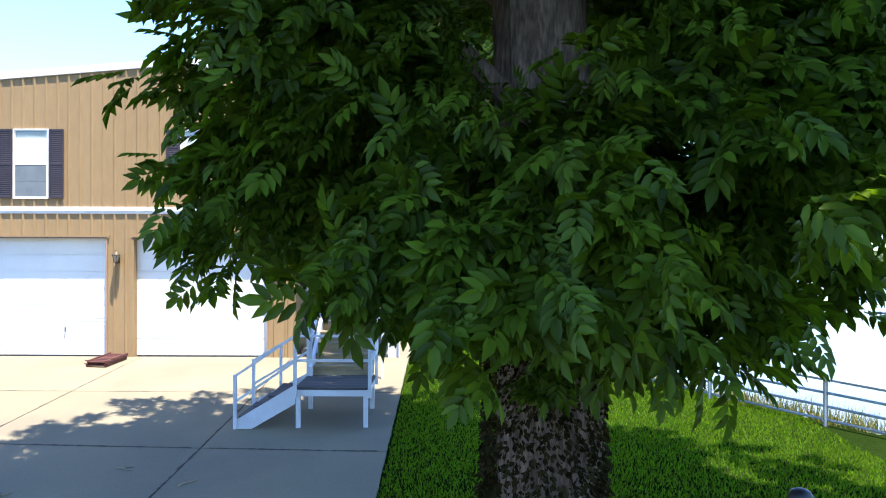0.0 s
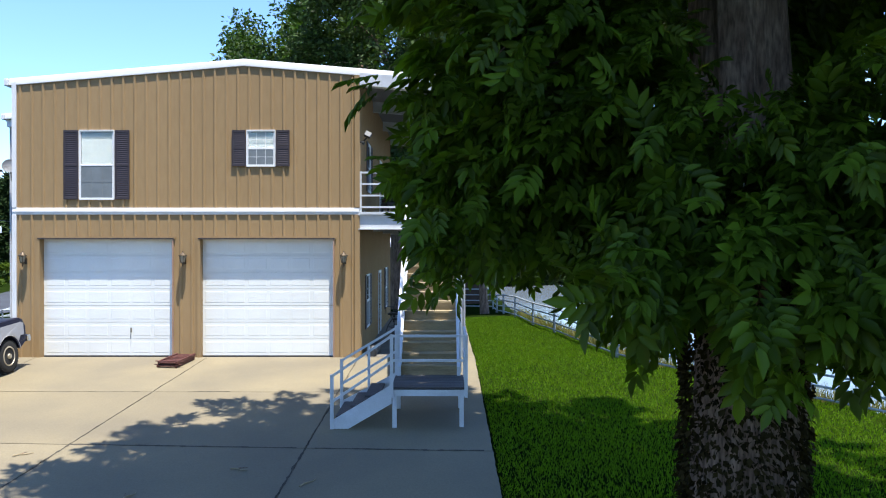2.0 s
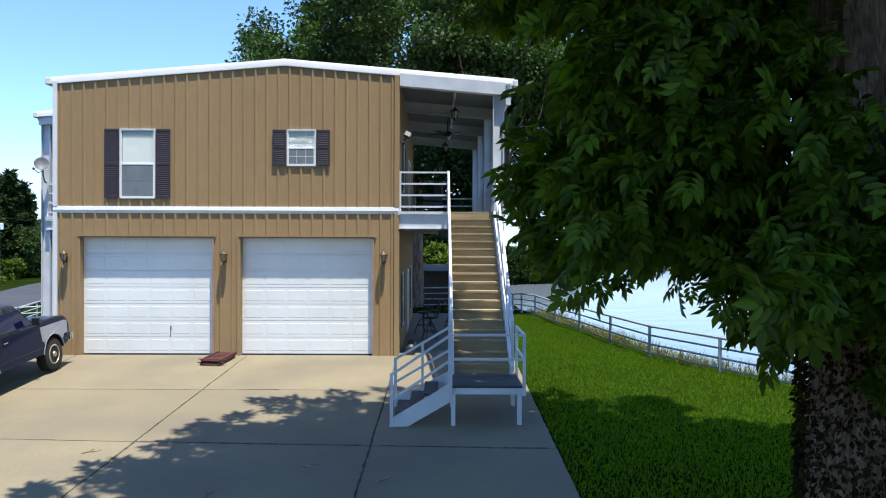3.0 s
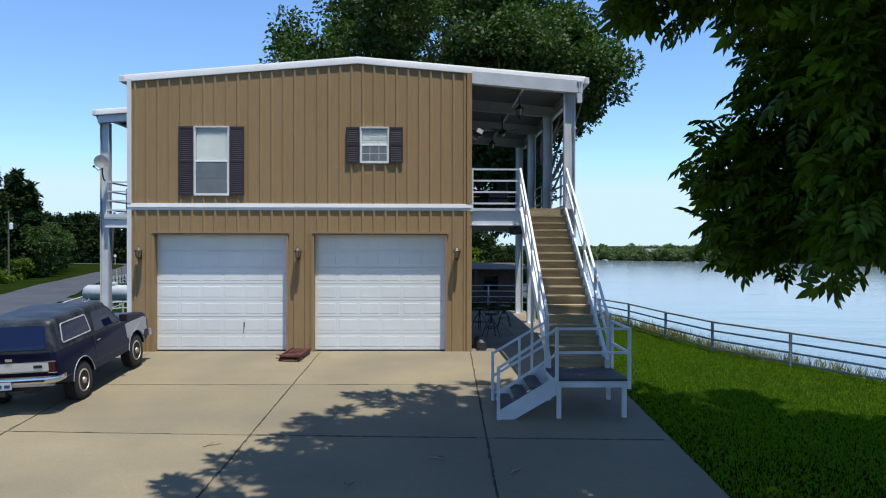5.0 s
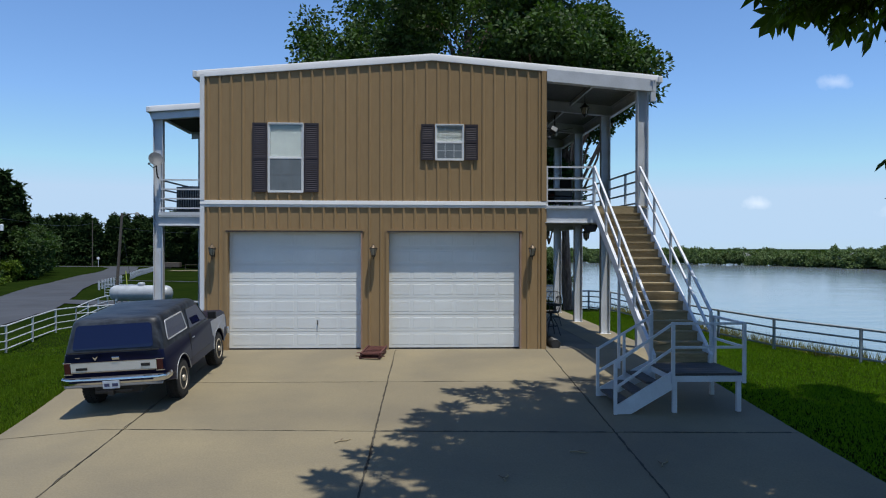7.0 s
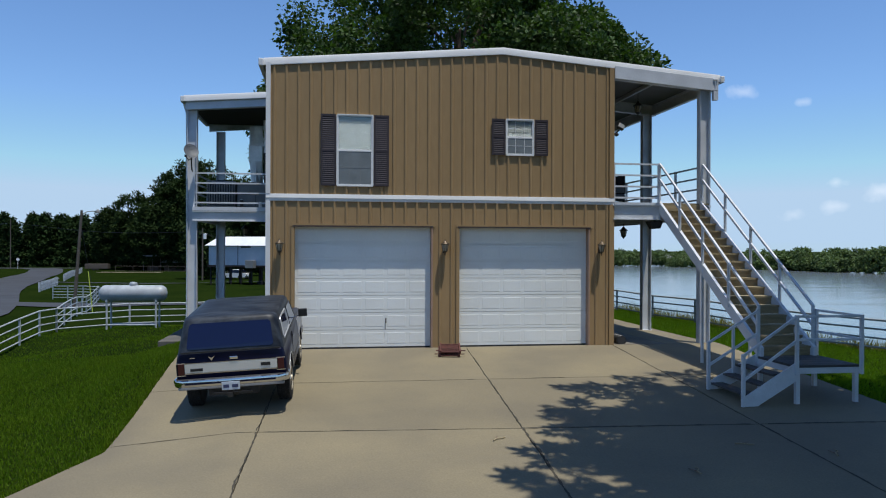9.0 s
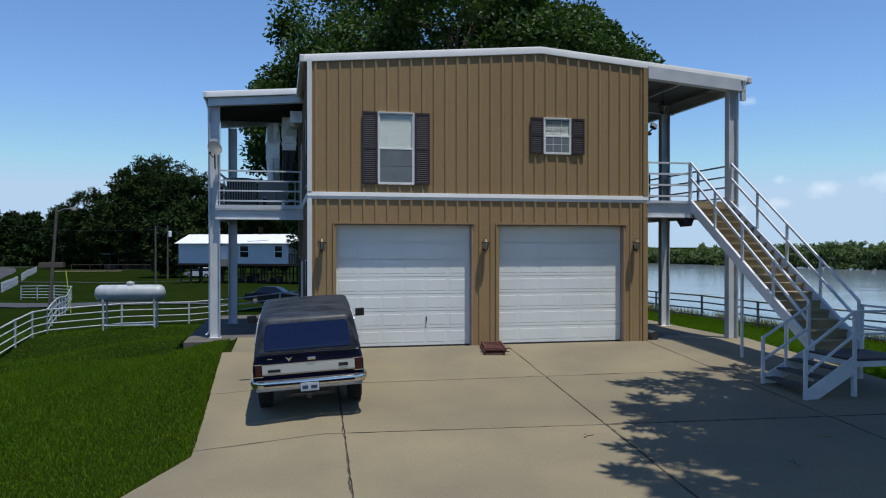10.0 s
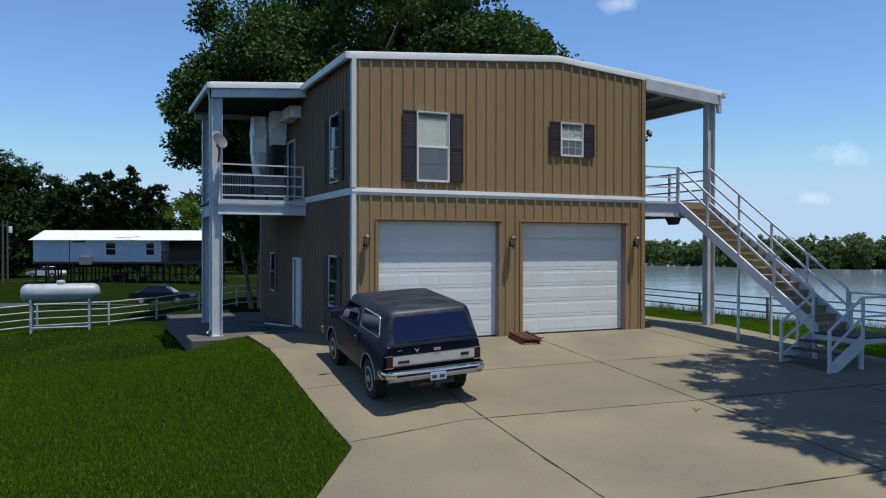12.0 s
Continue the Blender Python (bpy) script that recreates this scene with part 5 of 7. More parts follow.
# fallen twigs on the drive
for x, y, rz, s in ((4.35, -7.55, 35, 0.32), (9.4, -9.0, 60, 0.4), (8.2, -8.4, -20, 0.3), (6.9, -9.4, 75, 0.35)):
    tw = thing("twig", "small dry twig fallen on the concrete", "twig", pose(x, y, float(drive_z(x, y)) + 0.004, 0, 0, rz), group="twigs on the drive")
    part("stick", pipe(new_bm(), [(-s / 2, 0, 0.01), (-s / 6, 0.03, 0.012), (s / 5, -0.02, 0.014), (s / 2, 0.02, 0.01)], [0.012, 0.011, 0.009, 0.005], 6), STAIR, tw)
    part("side_shoot", pipe(new_bm(), [(-s / 6, 0.03, 0.012), (0.02, 0.1, 0.014), (0.08, 0.13, 0.012)], [0.007, 0.005, 0.003], 5), BARK, tw)


# ---- the parked truck wagon ----
def loft(loops):
    """A skin over closed loops of equal length, with both ends capped."""
    bm = new_bm()
    rings = [[bm.verts.new(p) for p in l] for l in loops]
    n = len(rings[0])
    for a, b in zip(rings, rings[1:]):
        for i in range(n):
            bm.faces.new((a[i], a[(i + 1) % n], b[(i + 1) % n], b[i]))
    bm.faces.new(rings[0][::-1]), bm.faces.new(rings[-1])
    return bm


def round_rect(hx, y0, y1, r, z, n=5):
    pts = []
    for cx, cy, a0 in ((hx - r, y1 - r, 0), (-hx + r, y1 - r, 90), (-hx + r, y0 + r, 180), (hx - r, y0 + r, 270)):
        for k in range(n):
            a = radians(a0 + 90 * k / (n - 1))
            pts.append((cx + r * math.cos(a), cy + r * math.sin(a), z))
    return pts


def arch(cy, r, a0=172, a1=8, n=11, cz=0.42):
    return [(cy + r * math.cos(radians(a0 + (a1 - a0) * k / (n - 1))), cz + r * math.sin(radians(a0 + (a1 - a0) * k / (n - 1)))) for k in range(n)]


WB = 2.705


def wagon(m):
    car = thing("suv", "dark navy two-door truck wagon with a black hardtop on concrete", "car", m)
    outline = [(-1.0, 0.60)] + arch(0, 0.47) + [(0.5, 0.50), (WB - 0.5, 0.50)] + arch(WB, 0.47) + [(3.40, 0.58), (3.50, 0.66), (3.52, 1.0), (3.47, 1.17), (3.35, 1.22), (2.15, 1.27), (1.2, 1.255), (0.2, 1.245), (-1.0, 1.235), (-1.035, 1.2), (-1.045, 1.0), (-1.04, 0.75), (-1.02, 0.64)]
    loops = []
    for x, k, dz in ((-0.985, 0.972, 0.0), (-0.955, 0.99, 0.0), (-0.90, 1.0, 0.004), (0, 1.0, 0.02), (0.90, 1.0, 0.004), (0.955, 0.99, 0.0), (0.985, 0.972, 0.0)):
        loops.append([(x - (0.05 * max(0, z - 1.0) / 0.27 * (1 if x > 0 else -1) if abs(x) > 0.9 else 0), 1.24 + (y - 1.24) * k, 0.9 + (z - 0.9) * (k if z > 1.1 else 1) + (dz if z > 1.15 else 0)) for y, z in outline])
    part("body", loft(loops), NAVY, car, smooth=True)
    # hardtop and cab
    top = loft([round_rect(0.95, -1.03, 2.15, 0.12, 1.22), round_rect(0.93, -1.0, 2.02, 0.15, 1.34), round_rect(0.86, -0.86, 1.60, 0.17, 1.72), round_rect(0.845, -0.83, 1.56, 0.18, 1.785), round_rect(0.81, -0.79, 1.50, 0.19, 1.825), round_rect(0.70, -0.66, 1.38, 0.2, 1.848), round_rect(0.4, -0.4, 1.1, 0.2, 1.862)])
    part("hardtop", top, TOPM, car, "sun-faded black fibreglass hardtop", smooth=True)

    def side_x(z):
        return 0.93 - (z - 1.34) * 0.07 / 0.38 if z > 1.34 else 0.95 - (z - 1.22) * 0.02 / 0.12

    def rear_y(z):
        return -1.0 + (z - 1.34) * 0.14 / 0.38 if z > 1.34 else -1.03 + (z - 1.22) * 0.03 / 0.12

    def front_y(z):
        return 2.02 - (z - 1.34) * 0.42 / 0.38 if z > 1.34 else 2.15 - (z - 1.22) * 0.13 / 0.12

    def panel(name, corners, mat, out, thick=0.01, label=""):
        bm = new_bm()
        o = Vector(out)
        hexa(bm, [Vector(c) - o * 0.004 for c in corners], [Vector(c) + o * thick for c in corners])
        return part(name, bm, mat, car, label)

    def rounded(corners, r=0.3, n=4):
        """The corners of a panel, each cut to a soft curve."""
        out = []
        for i, c in enumerate(corners):
            a, b, d = Vector(corners[i - 1]), Vector(c), Vector(corners[(i + 1) % len(corners)])
            short = min((a - b).length, (d - b).length) * r
            p, q = b + (a - b).normalized() * short, b + (d - b).normalized() * short
            out += [tuple((1 - u) ** 2 * p + 2 * u * (1 - u) * b + u * u * q) for u in [k / n for k in range(n + 1)]]
        return out

    zl, zh = 1.29, 1.735
    cut = [(-0.78, zl), (0.78, zl), (0.815, zl + 0.025), (0.815, zl + 0.07), (0.78, zh - 0.08), (0.765, zh - 0.03), (0.72, zh), (-0.72, zh), (-0.765, zh - 0.03), (-0.78, zh - 0.08), (-0.815, zl + 0.07), (-0.815, zl + 0.025)]
    panel("rear_window", [(x * 0.94, rear_y(z), z) for x, z in cut], CARGLASS, (0, -0.93, 0.37), 0.008, "dark tinted rear glass")
    bm = new_bm()
    bar(bm, (-0.88, -1.045, 1.245), (0.88, -1.045, 1.245), 0.018, 0.018)
    part("tailgate_moulding", bm, BLACK, car)
    for s in (-1, 1):
        zl, zh = 1.335, 1.70
        quad = rounded([(-0.66, zl), (0.54, zl), (0.47, zh), (-0.56, zh)], 0.14)
        panel("side_window", [(s * side_x(z), y, z) for y, z in quad], CARGLASS, (s * 0.97, 0, 0.24), 0.006)
        bm = new_bm()
        loop = [Vector((s * (side_x(z) + 0.008), y, z)) for y, z in quad]
        for a, b in zip(loop, loop[1:] + loop[:1]):
            bar(bm, a, b, 0.020, 0.022)
        part("window_moulding", bm, MOULD, car, "bright metal window moulding")
        quad = [(0.68, 1.28), (1.95, 1.28), (1.52, 1.69), (0.73, 1.70)]
        panel("door_window", [(s * side_x(z), min(y, front_y(z) - 0.06), z) for y, z in quad], CARGLASS, (s * 0.97, 0, 0.24), 0.006)
        bm = new_bm()
        loop = [Vector((s * (side_x(z) + 0.006), min(y, front_y(z) - 0.06), z)) for y, z in quad]
        for a, b in zip(loop, loop[1:] + loop[:1]):
            bar(bm, a, b, 0.014, 0.016)
        part("window_moulding", bm, BLACK, car)
        seam = new_bm()
        box(seam, s * 0.975 - 0.012, 0.60, 0.58, s * 0.975 + 0.012, 0.612, 1.2)
        part("door_seam", seam, GAP, car)
        bm = new_bm()
        for y0, y1 in ((-0.98, -0.5), (0.5, 2.18), (3.2, 3.4)):
            bar(bm, (s * 0.985, y0, 0.66), (s * 0.985, y1, 0.66), 0.014, 0.016)
        part("side_moulding", bm, BLACK, car)
        for cy in (0, WB):
            part("wheel_arch_lip", pipe(new_bm(), [(s * 0.985, y, z) for y, z in arch(cy, 0.475)], 0.009, 6), MOULD, car)
        mir = part("mirror", boxes((s * 1.14 - 0.095, 1.73, 1.285, s * 1.14 + 0.095, 1.79, 1.455), bevel=0.015), BLACK, car, "black door mirror")
        part("mirror_arm", pipe(new_bm(), [(s * 0.93, 1.78, 1.27), (s * 1.0, 1.78, 1.28), (s * 1.07, 1.78, 1.32)], 0.012, 6), CHROME, mir)
        part("door_handle", boxes((s * 0.985 - 0.015, 0.68, 1.07, s * 0.985 + 0.015, 0.84, 1.10), bevel=0.008), CHROME, car)
        lamp = part("tail_lamp", boxes((s * 0.885 - 0.058, -1.065, 0.84, s * 0.885 + 0.058, -1.03, 1.05), bevel=0.01), REDLENS, car, "red tail lamp in a bright frame")
        for z0, z1 in ((0.825, 0.84), (1.05, 1.064)):
            part("lamp_frame", boxes((s * 0.885 - 0.08, -1.055, z0, s * 0.885 + 0.08, -1.032, z1)), CHROME, lamp)
        part("headlight", boxes((s * 0.72 - 0.14, 3.5, 0.85, s * 0.72 + 0.14, 3.55, 1.05), bevel=0.01), LAMPGLASS, car)
    # the replaced front wing in primer
    wing = [(2.2, 0.80), (WB - 0.44, 0.80)] + arch(WB, 0.482, 148, 32) + [(3.2, 0.80), (3.36, 0.80), (3.40, 1.08), (3.3, 1.12), (2.2, 1.14)]
    bm = new_bm()
    hexa(bm, [(0.94, y, z) for y, z in wing], [(0.992 - 0.05 * max(0, z - 1.0) / 0.27, y, z) for y, z in wing])
    part("front_wing", bm, PRIMER, car, "unpainted grey replacement front wing")
    # tailgate
    part("tailgate_band", boxes((-0.82, -1.062, 0.87, 0.82, -1.040, 1.04), bevel=0.006), CREAM, car, "brushed silver tailgate band")
    part("band_line", boxes((-0.82, -1.063, 0.855, 0.82, -1.045, 0.867), (-0.82, -1.063, 1.043, 0.82, -1.045, 1.055)), CHROME, car)
    part("badge_bar", boxes((-0.72, -1.069, 0.905, -0.50, -1.0625, 0.955)), BLACK, car)
    part("badge_bar", boxes((0.53, -1.069, 0.93, 0.70, -1.0625, 0.99)), BLACK, car)
    part("badge_bar", boxes((-0.72, -1.056, 1.14, -0.63, -1.040, 1.152)), CHROME, car)
    bm = new_bm()
    hexa(bm, [(-0.40, -1.058, 1.165), (-0.34, -1.058, 1.08), (-0.28, -1.058, 1.165), (-0.34, -1.058, 1.135)], [(-0.40, -1.04, 1.165), (-0.34, -1.04, 1.08), (-0.28, -1.04, 1.165), (-0.34, -1.04, 1.135)])
    part("emblem", bm, CHROME, car)
    part("tailgate_handle", boxes((-0.02, -1.075, 1.085, 0.13, -1.04, 1.145), bevel=0.012), CHROME, car)
    # bumpers
    bm = new_bm()
    swept = [(-1.01, -0.80), (-1.015, -1.02), (-0.97, -1.14), (-0.85, -1.19), (0, -1.205), (0.85, -1.19), (0.97, -1.14), (1.015, -1.02), (1.01, -0.80)]
    rows = []
    for x, y in swept:
        out = 1.0 if abs(x) < 0.9 else 0.0
        dx = 0.02 * (1 if x > 0 else -1) * (1 - out)
        rows.append([bm.verts.new((x + u * dx, y - u * 0.02 * out, z)) for u, z in ((-1, 0.64), (0.6, 0.655), (1, 0.70), (1, 0.735), (0.4, 0.765), (-1, 0.775))])
    for p, q in zip(rows, rows[1:]):
        for k in range(5):
            bm.faces.new((p[k], p[k + 1], q[k + 1], q[k]))
    bumper = part("rear_bumper", bm, CHROME, car, "dull chrome wrap-round bumper", smooth=True)
    part("bumper_core", boxes((-0.95, -1.15, 0.645, 0.95, -1.06, 0.77)), GAP, bumper)
    part("bumper_strip", boxes((-0.80, -1.232, 0.70, 0.80, -1.2245, 0.73)), NAVY, bumper)
    part("valance", boxes((-0.94, -1.15, 0.585, 0.94, -1.08, 0.638), bevel=0.015), PRIMER, bumper, "dull lower bumper edge")
    plate = part("number_plate", boxes((-0.16, -1.245, 0.57, 0.16, -1.236, 0.72), bevel=0.003), PLATE, car, "pale number plate with dark bars")
    for x0, x1 in ((-0.13, -0.03), (0.02, 0.13)):
        part("plate_bar", boxes((x0, -1.249, 0.61, x1, -1.2455, 0.67)), INK, plate)
    bm = boxes((-0.07, -1.26, 0.44, 0.03, -0.9, 0.53), (-0.35, -1.15, 0.46, 0.35, -1.08, 0.51), bevel=0.008)
    part("tow_hitch", bm, BLACK, car)
    part("front_bumper", boxes((-1.0, 3.5, 0.58, 1.0, 3.64, 0.76), bevel=0.03), CHROME, car)
    part("grille", boxes((-0.55, 3.51, 0.84, 0.55, 3.54, 1.06)), BLACK, car)
    part("chassis", boxes((-0.45, -0.95, 0.40, 0.45, 3.2, 0.56)), GAP, car)
    for cy in (0, WB):
        part("axle", rod(new_bm(), (-0.7, cy, 0.39), (0.7, cy, 0.39), 0.06), GAP, car)
    # wheels
    for s in (-1, 1):
        for cy in (0, WB):
            wheel = part("wheel", lathe(new_bm(), [(0.235, -0.12), (0.33, -0.135), (0.375, -0.115), (0.39, -0.08), (0.39, 0.08), (0.375, 0.115), (0.33, 0.135), (0.235, 0.12)], (0, 0, 0), 36, "x"), TYRE, car, "knobbly off-road tyre on an alloy rim", smooth=True)
            wheel.location = (s * 0.84, cy, 0.39)
            tread = new_bm()
            for k in range(36):
                a = 2 * math.pi * k / 36
                for u in (-0.085, 0.0, 0.085):
                    b = a + (0.09 if u == 0 else 0)
                    c, t = Vector((u, 0.394 * math.cos(b), 0.394 * math.sin(b))), Vector((0, -math.sin(b), math.cos(b)))
                    bar(tread, c - t * 0.022, c + t * 0.022, 0.055, 0.02)
            part("tread", tread, TYRE, wheel)
            part("rim", lathe(new_bm(), [(0.24, 0.0), (0.24, s * 0.125), (0.215, s * 0.135), (0.195, s * 0.10), (0.07, s * 0.115), (0.06, s * 0.15), (0.02, s * 0.155)], (0, 0, 0), 24, "x"), RIM, wheel, "worn alloy rim")
            # dark discs on the solid rim stand in for its shaded holes
            bolts = new_bm()
            for k in range(8):
                a = k * math.pi / 4
                rod(bolts, (s * 0.098, 0.15 * math.cos(a), 0.15 * math.sin(a)), (s * 0.111, 0.15 * math.cos(a), 0.15 * math.sin(a)), 0.026, n=8)
            part("rim_hole_discs", bolts, GAP, wheel)
    return car


def on_drive(x, y, turn, axle=WB, track=1.6):
    """The pose of a car whose rear axle stands over (x, y), lying in the slope of the drive."""
    c, s = math.cos(radians(turn)), math.sin(radians(turn))

    def at(u, v):
        px, py = x + u * c - v * s, y + u * s + v * c
        return Vector((px, py, float(drive_z(np.float64(px), np.float64(py)))))

    rear, fore = (at(-track / 2, 0) + at(track / 2, 0)) / 2, (at(-track / 2, axle) + at(track / 2, axle)) / 2
    fwd = (fore - rear).normalized()
    side = (at(track / 2, 0) - at(-track / 2, 0)).normalized()
    up = side.cross(fwd).normalized()
    side = fwd.cross(up)
    m = Matrix((side, fwd, up)).transposed().to_4x4()
    m.translation = rear
    return m


wagon(on_drive(-0.12, -4.46, -1.4))


# ---- fences, tank and the neighbourhood ----
def pipe_fence(name, points, tops, mat, label, rails=4, height=1.12, r=0.028):
    """Pipe rails between posts that stand at the points."""
    f = thing(name, label, "fence")
    heights = [t if t is not None else gz(x, y) + height for (x, y), t in zip(points, tops)]
    for (x, y), z in zip(points, heights):
        part("post", rod(new_bm(), (x, y, gz(x, y) - 0.05), (x, y, z + 0.03), r * 1.7, n=8), mat, f)
    for (p, q), (a, b) in zip(zip(points, points[1:]), zip(heights, heights[1:])):
        for k in range(rails):
            d = height * 0.86 * k / (rails - 1)
            part("rail", rod(new_bm(), (*p, a - d), (*q, b - d), r if k else r * 1.25, n=7), mat, f)
    return f


def split(points, spacing):
    out = []
    for a, b in zip(points, points[1:]):
        n = max(1, round(math.hypot(b[0] - a[0], b[1] - a[1]) / spacing))
        out += [(a[0] + (b[0] - a[0]) * i / n, a[1] + (b[1] - a[1]) * i / n) for i in range(n)]
    return out + [points[-1]]


river_posts = [(27.3, -15.6), (25.6, -13), (24.0, -10.5), (22.3, -7.9), (20.65, -5.35), (19.2, -3.0), (17.64, -0.5), (16.5, 2.07), (16.0, 5.0), (15.5, 7.9), (15.05, 10.8), (14.6, 13.7), (14.3, 16.6), (14.2, 19.8), (14.2, 23)]
pipe_fence("fence", river_posts, [None] * len(river_posts), RIVERFENCE, "grey steel pipe fence along the river bank", rails=4, height=0.92)
side_line = split([(-11.4, -6), (-11.2, 3), (-11.2, 12), (-11.4, 19.2)], 2.6)
pipe_fence("fence", side_line, [None] * len(side_line), FENCEM, "white pipe fence along the lawn edge", rails=4)
back_line = split([(-11.4, 19.2), (-5.4, 22.0), (1.5, 27), (8.5, 28.5)], 3.2)
pipe_fence("fence", back_line, [None] * len(back_line), FENCEM, "white pipe fence behind the propane tank", rails=4)
far_line = split([(-11.4, 19.2), (-14.9, 36.5), (-17.0, 45.9)], 2.8)
pipe_fence("fence", far_line, [None] * len(far_line), FENCEM, "white pipe fence round the far paddock", rails=4)
gate_line = split([(-17.0, 45.9), (-22.0, 50.3)], 2.2)
pipe_fence("fence", gate_line, [None] * len(gate_line), FENCEM, "white pipe gate fence beside the lane", rails=5)
cross_line = split([(8.6, 24), (11.4, 23.5), (14.2, 23)], 1.9)
pipe_fence("fence", cross_line, [None] * len(cross_line), FENCEM, "pale pipe fence between lawn and cabin", rails=4)


def picket_fence(points):
    f = thing("picket_fence", "white picket fence beside the lane", "fence")
    pts = split(points, 2.4)
    for (x, y), (u, v) in zip(pts, pts[1:]):
        z = gz(x, y)
        part("picket", boxes((x - 0.11, y - 0.03, z, x + 0.11, y + 0.03, z + 1.0), bevel=0.01), FENCEM, f)
        for h in (0.3, 0.75):
            part("rail", bar(new_bm(), (x, y + 0.04, z + h), (u, v + 0.04, gz(u, v) + h), 0.04, 0.07), FENCEM, f)


picket_fence([(-27.8, 63.7), (-32.6, 84.0)])
picket_fence([(-35.2, 94.0), (-46.2, 138.5)])
paddock_line = split([(-41, 142), (-27, 140), (-12, 138)], 3.2)
pipe_fence("fence", paddock_line, [None] * len(paddock_line), POLE, "weathered grey rail fence before the woods", rails=2)

tank = thing("propane_tank", "white horizontal propane tank on pipe legs", "tank", pose(-7.28, 16.7, gz(-7.28, 16.7), 0, 0, -4))
part("shell", lathe(new_bm(), [(0.02, -1.49), (0.16, -1.475), (0.28, -1.42), (0.35, -1.32), (0.375, -1.2), (0.375, 1.2), (0.35, 1.32), (0.28, 1.42), (0.16, 1.475), (0.02, 1.49)], (0, 0, 1.565), 28, "x"), TANKM, tank, smooth=True)
part("valve_dome", lathe(new_bm(), [(0.17, 1.92), (0.17, 2.02), (0.14, 2.07), (0.03, 2.09)], n=18), TANKM, tank)
for x in (-1.08, 1.08):
    for y in (-0.28, 0.28):
        part("leg", rod(new_bm(), (x, y, -0.05), (x, y, 1.32), 0.045, n=10), FENCEM, tank)
    part("saddle", boxes((x - 0.04, -0.34, 1.2, x + 0.04, 0.34, 1.27)), FENCEM, tank)
for y in (-0.28, 0.28):
    part("stretcher", rod(new_bm(), (-1.08, y, 0.16), (1.08, y, 0.16), 0.03, n=8), FENCEM, tank)


def utility_pole(x, y, high, lean, label, lamp=False, box_at=None):
    z = gz(x, y)
    p = thing("utility_pole", label, "pole", pose(x, y, z), group="utility poles")
    part("shaft", rod(new_bm(), (0, 0, -0.2), (lean, 0, high), 0.125, 0.085, n=10), POLE, p)
    if lamp:
        part("lamp_arm", pipe(new_bm(), [(lean, 0, high - 0.3), (lean + 0.4, 0, high - 0.08), (lean + 1.0, 0, high - 0.04)], 0.03, 6), ACGREY, p)
        part("lamp_head", lathe(new_bm(), [(0.05, 0.12), (0.14, 0.04), (0.18, -0.1), (0.1, -0.14)], (lean + 1.1, 0, high - 0.05), 12), ACGREY, p)
        part("guy_wire", rod(new_bm(), (lean * 0.9, 0, high - 1), (lean + 0.7, 0.3, 1.0), 0.012, n=5), BLACK, p)
    if box_at:
        part("transformer", lathe(new_bm(), [(0.2, box_at - 0.4), (0.22, box_at - 0.38), (0.22, box_at + 0.35), (0.08, box_at + 0.42)], (0.32, 0, 0), 14), GALV, p)
    return p


utility_pole(-16.4, 37.8, 7.0, 0.5, "leaning wooden pole with a lamp arm", lamp=True)
utility_pole(-44.7, 76, 9.1, 0, "tall wooden power pole with a transformer can", box_at=7.2)
utility_pole(-73.7, 176, 11.6, 0, "distant wooden power pole")
utility_pole(-14.8, 72.7, 6.6, 0, "wooden power pole beside the stilted home")
utility_pole(-16.1, 91.5, 7.4, 0, "wooden power pole with a transformer can", box_at=6.2)
bm = new_bm()
for a, b in (((-14.8, 72.7, 4.9), (-2, 63.0, 3.2)), ((-14.8, 72.7, 4.9), (-16.1, 91.5, 4.8)), ((-16.1, 91.5, 4.9), (-50, 118, 6.6)), ((-44.7, 76, 6.2), (-73.7, 176, 8.4))):
    pts = [(a[0] + (b[0] - a[0]) * k / 8, a[1] + (b[1] - a[1]) * k / 8, a[2] + (b[2] - a[2]) * k / 8 - 0.8 * math.sin(math.pi * k / 8)) for k in range(9)]
    pipe(bm, pts, 0.02, 4)
cable = part("cable", bm, BLACK)
tagged(cable, "thin sagging black power lines between the poles", "cable")

# road sign where the lane meets the far road
sign = thing("road_sign", "small white road sign on a thin post", "sign", pose(-68.3, 166, gz(-68.3, 166), 0, 0, 20))
part("post", rod(new_bm(), (0, 0, -0.1), (0, 0, 2.6), 0.05, n=6), GALV, sign)
part("plate", lathe(new_bm(), [(0.02, -0.09), (0.34, -0.09), (0.34, -0.06), (0.02, -0.06)], (0, 0, 2.2), 16, "y"), GALV, sign)

# the home on stilts
stilt = thing("mobile_home", "pale blue-grey stilted mobile home with a white metal roof", "house", pose(-11.7, 68.0, -1.35, 0, 0, -24.3))
ML = 12.8
part("wall", boxes((0, 0, 2.05, ML, 4.2, 4.25)), VINYL, stilt)
part("lap_siding", boxes(*[(0.02, -0.012, 2.1 + 0.19 * k, ML - 0.02, -0.001, 2.1 + 0.19 * k + 0.17) for k in range(11)]), VINYL, stilt)
bm = new_bm()
hexa(bm, [(-0.3, -0.35, 4.2), (ML + 6.2, -0.35, 4.2), (ML + 6.2, 4.6, 4.2), (-0.3, 4.6, 4.2)], [(0.4, 1.4, 5.2), (ML + 6.2, 1.4, 5.2), (ML + 6.2, 2.8, 5.2), (0.4, 2.8, 5.2)])
part("roof", bm, ROOFM, stilt, "bright white sheet-metal roof")
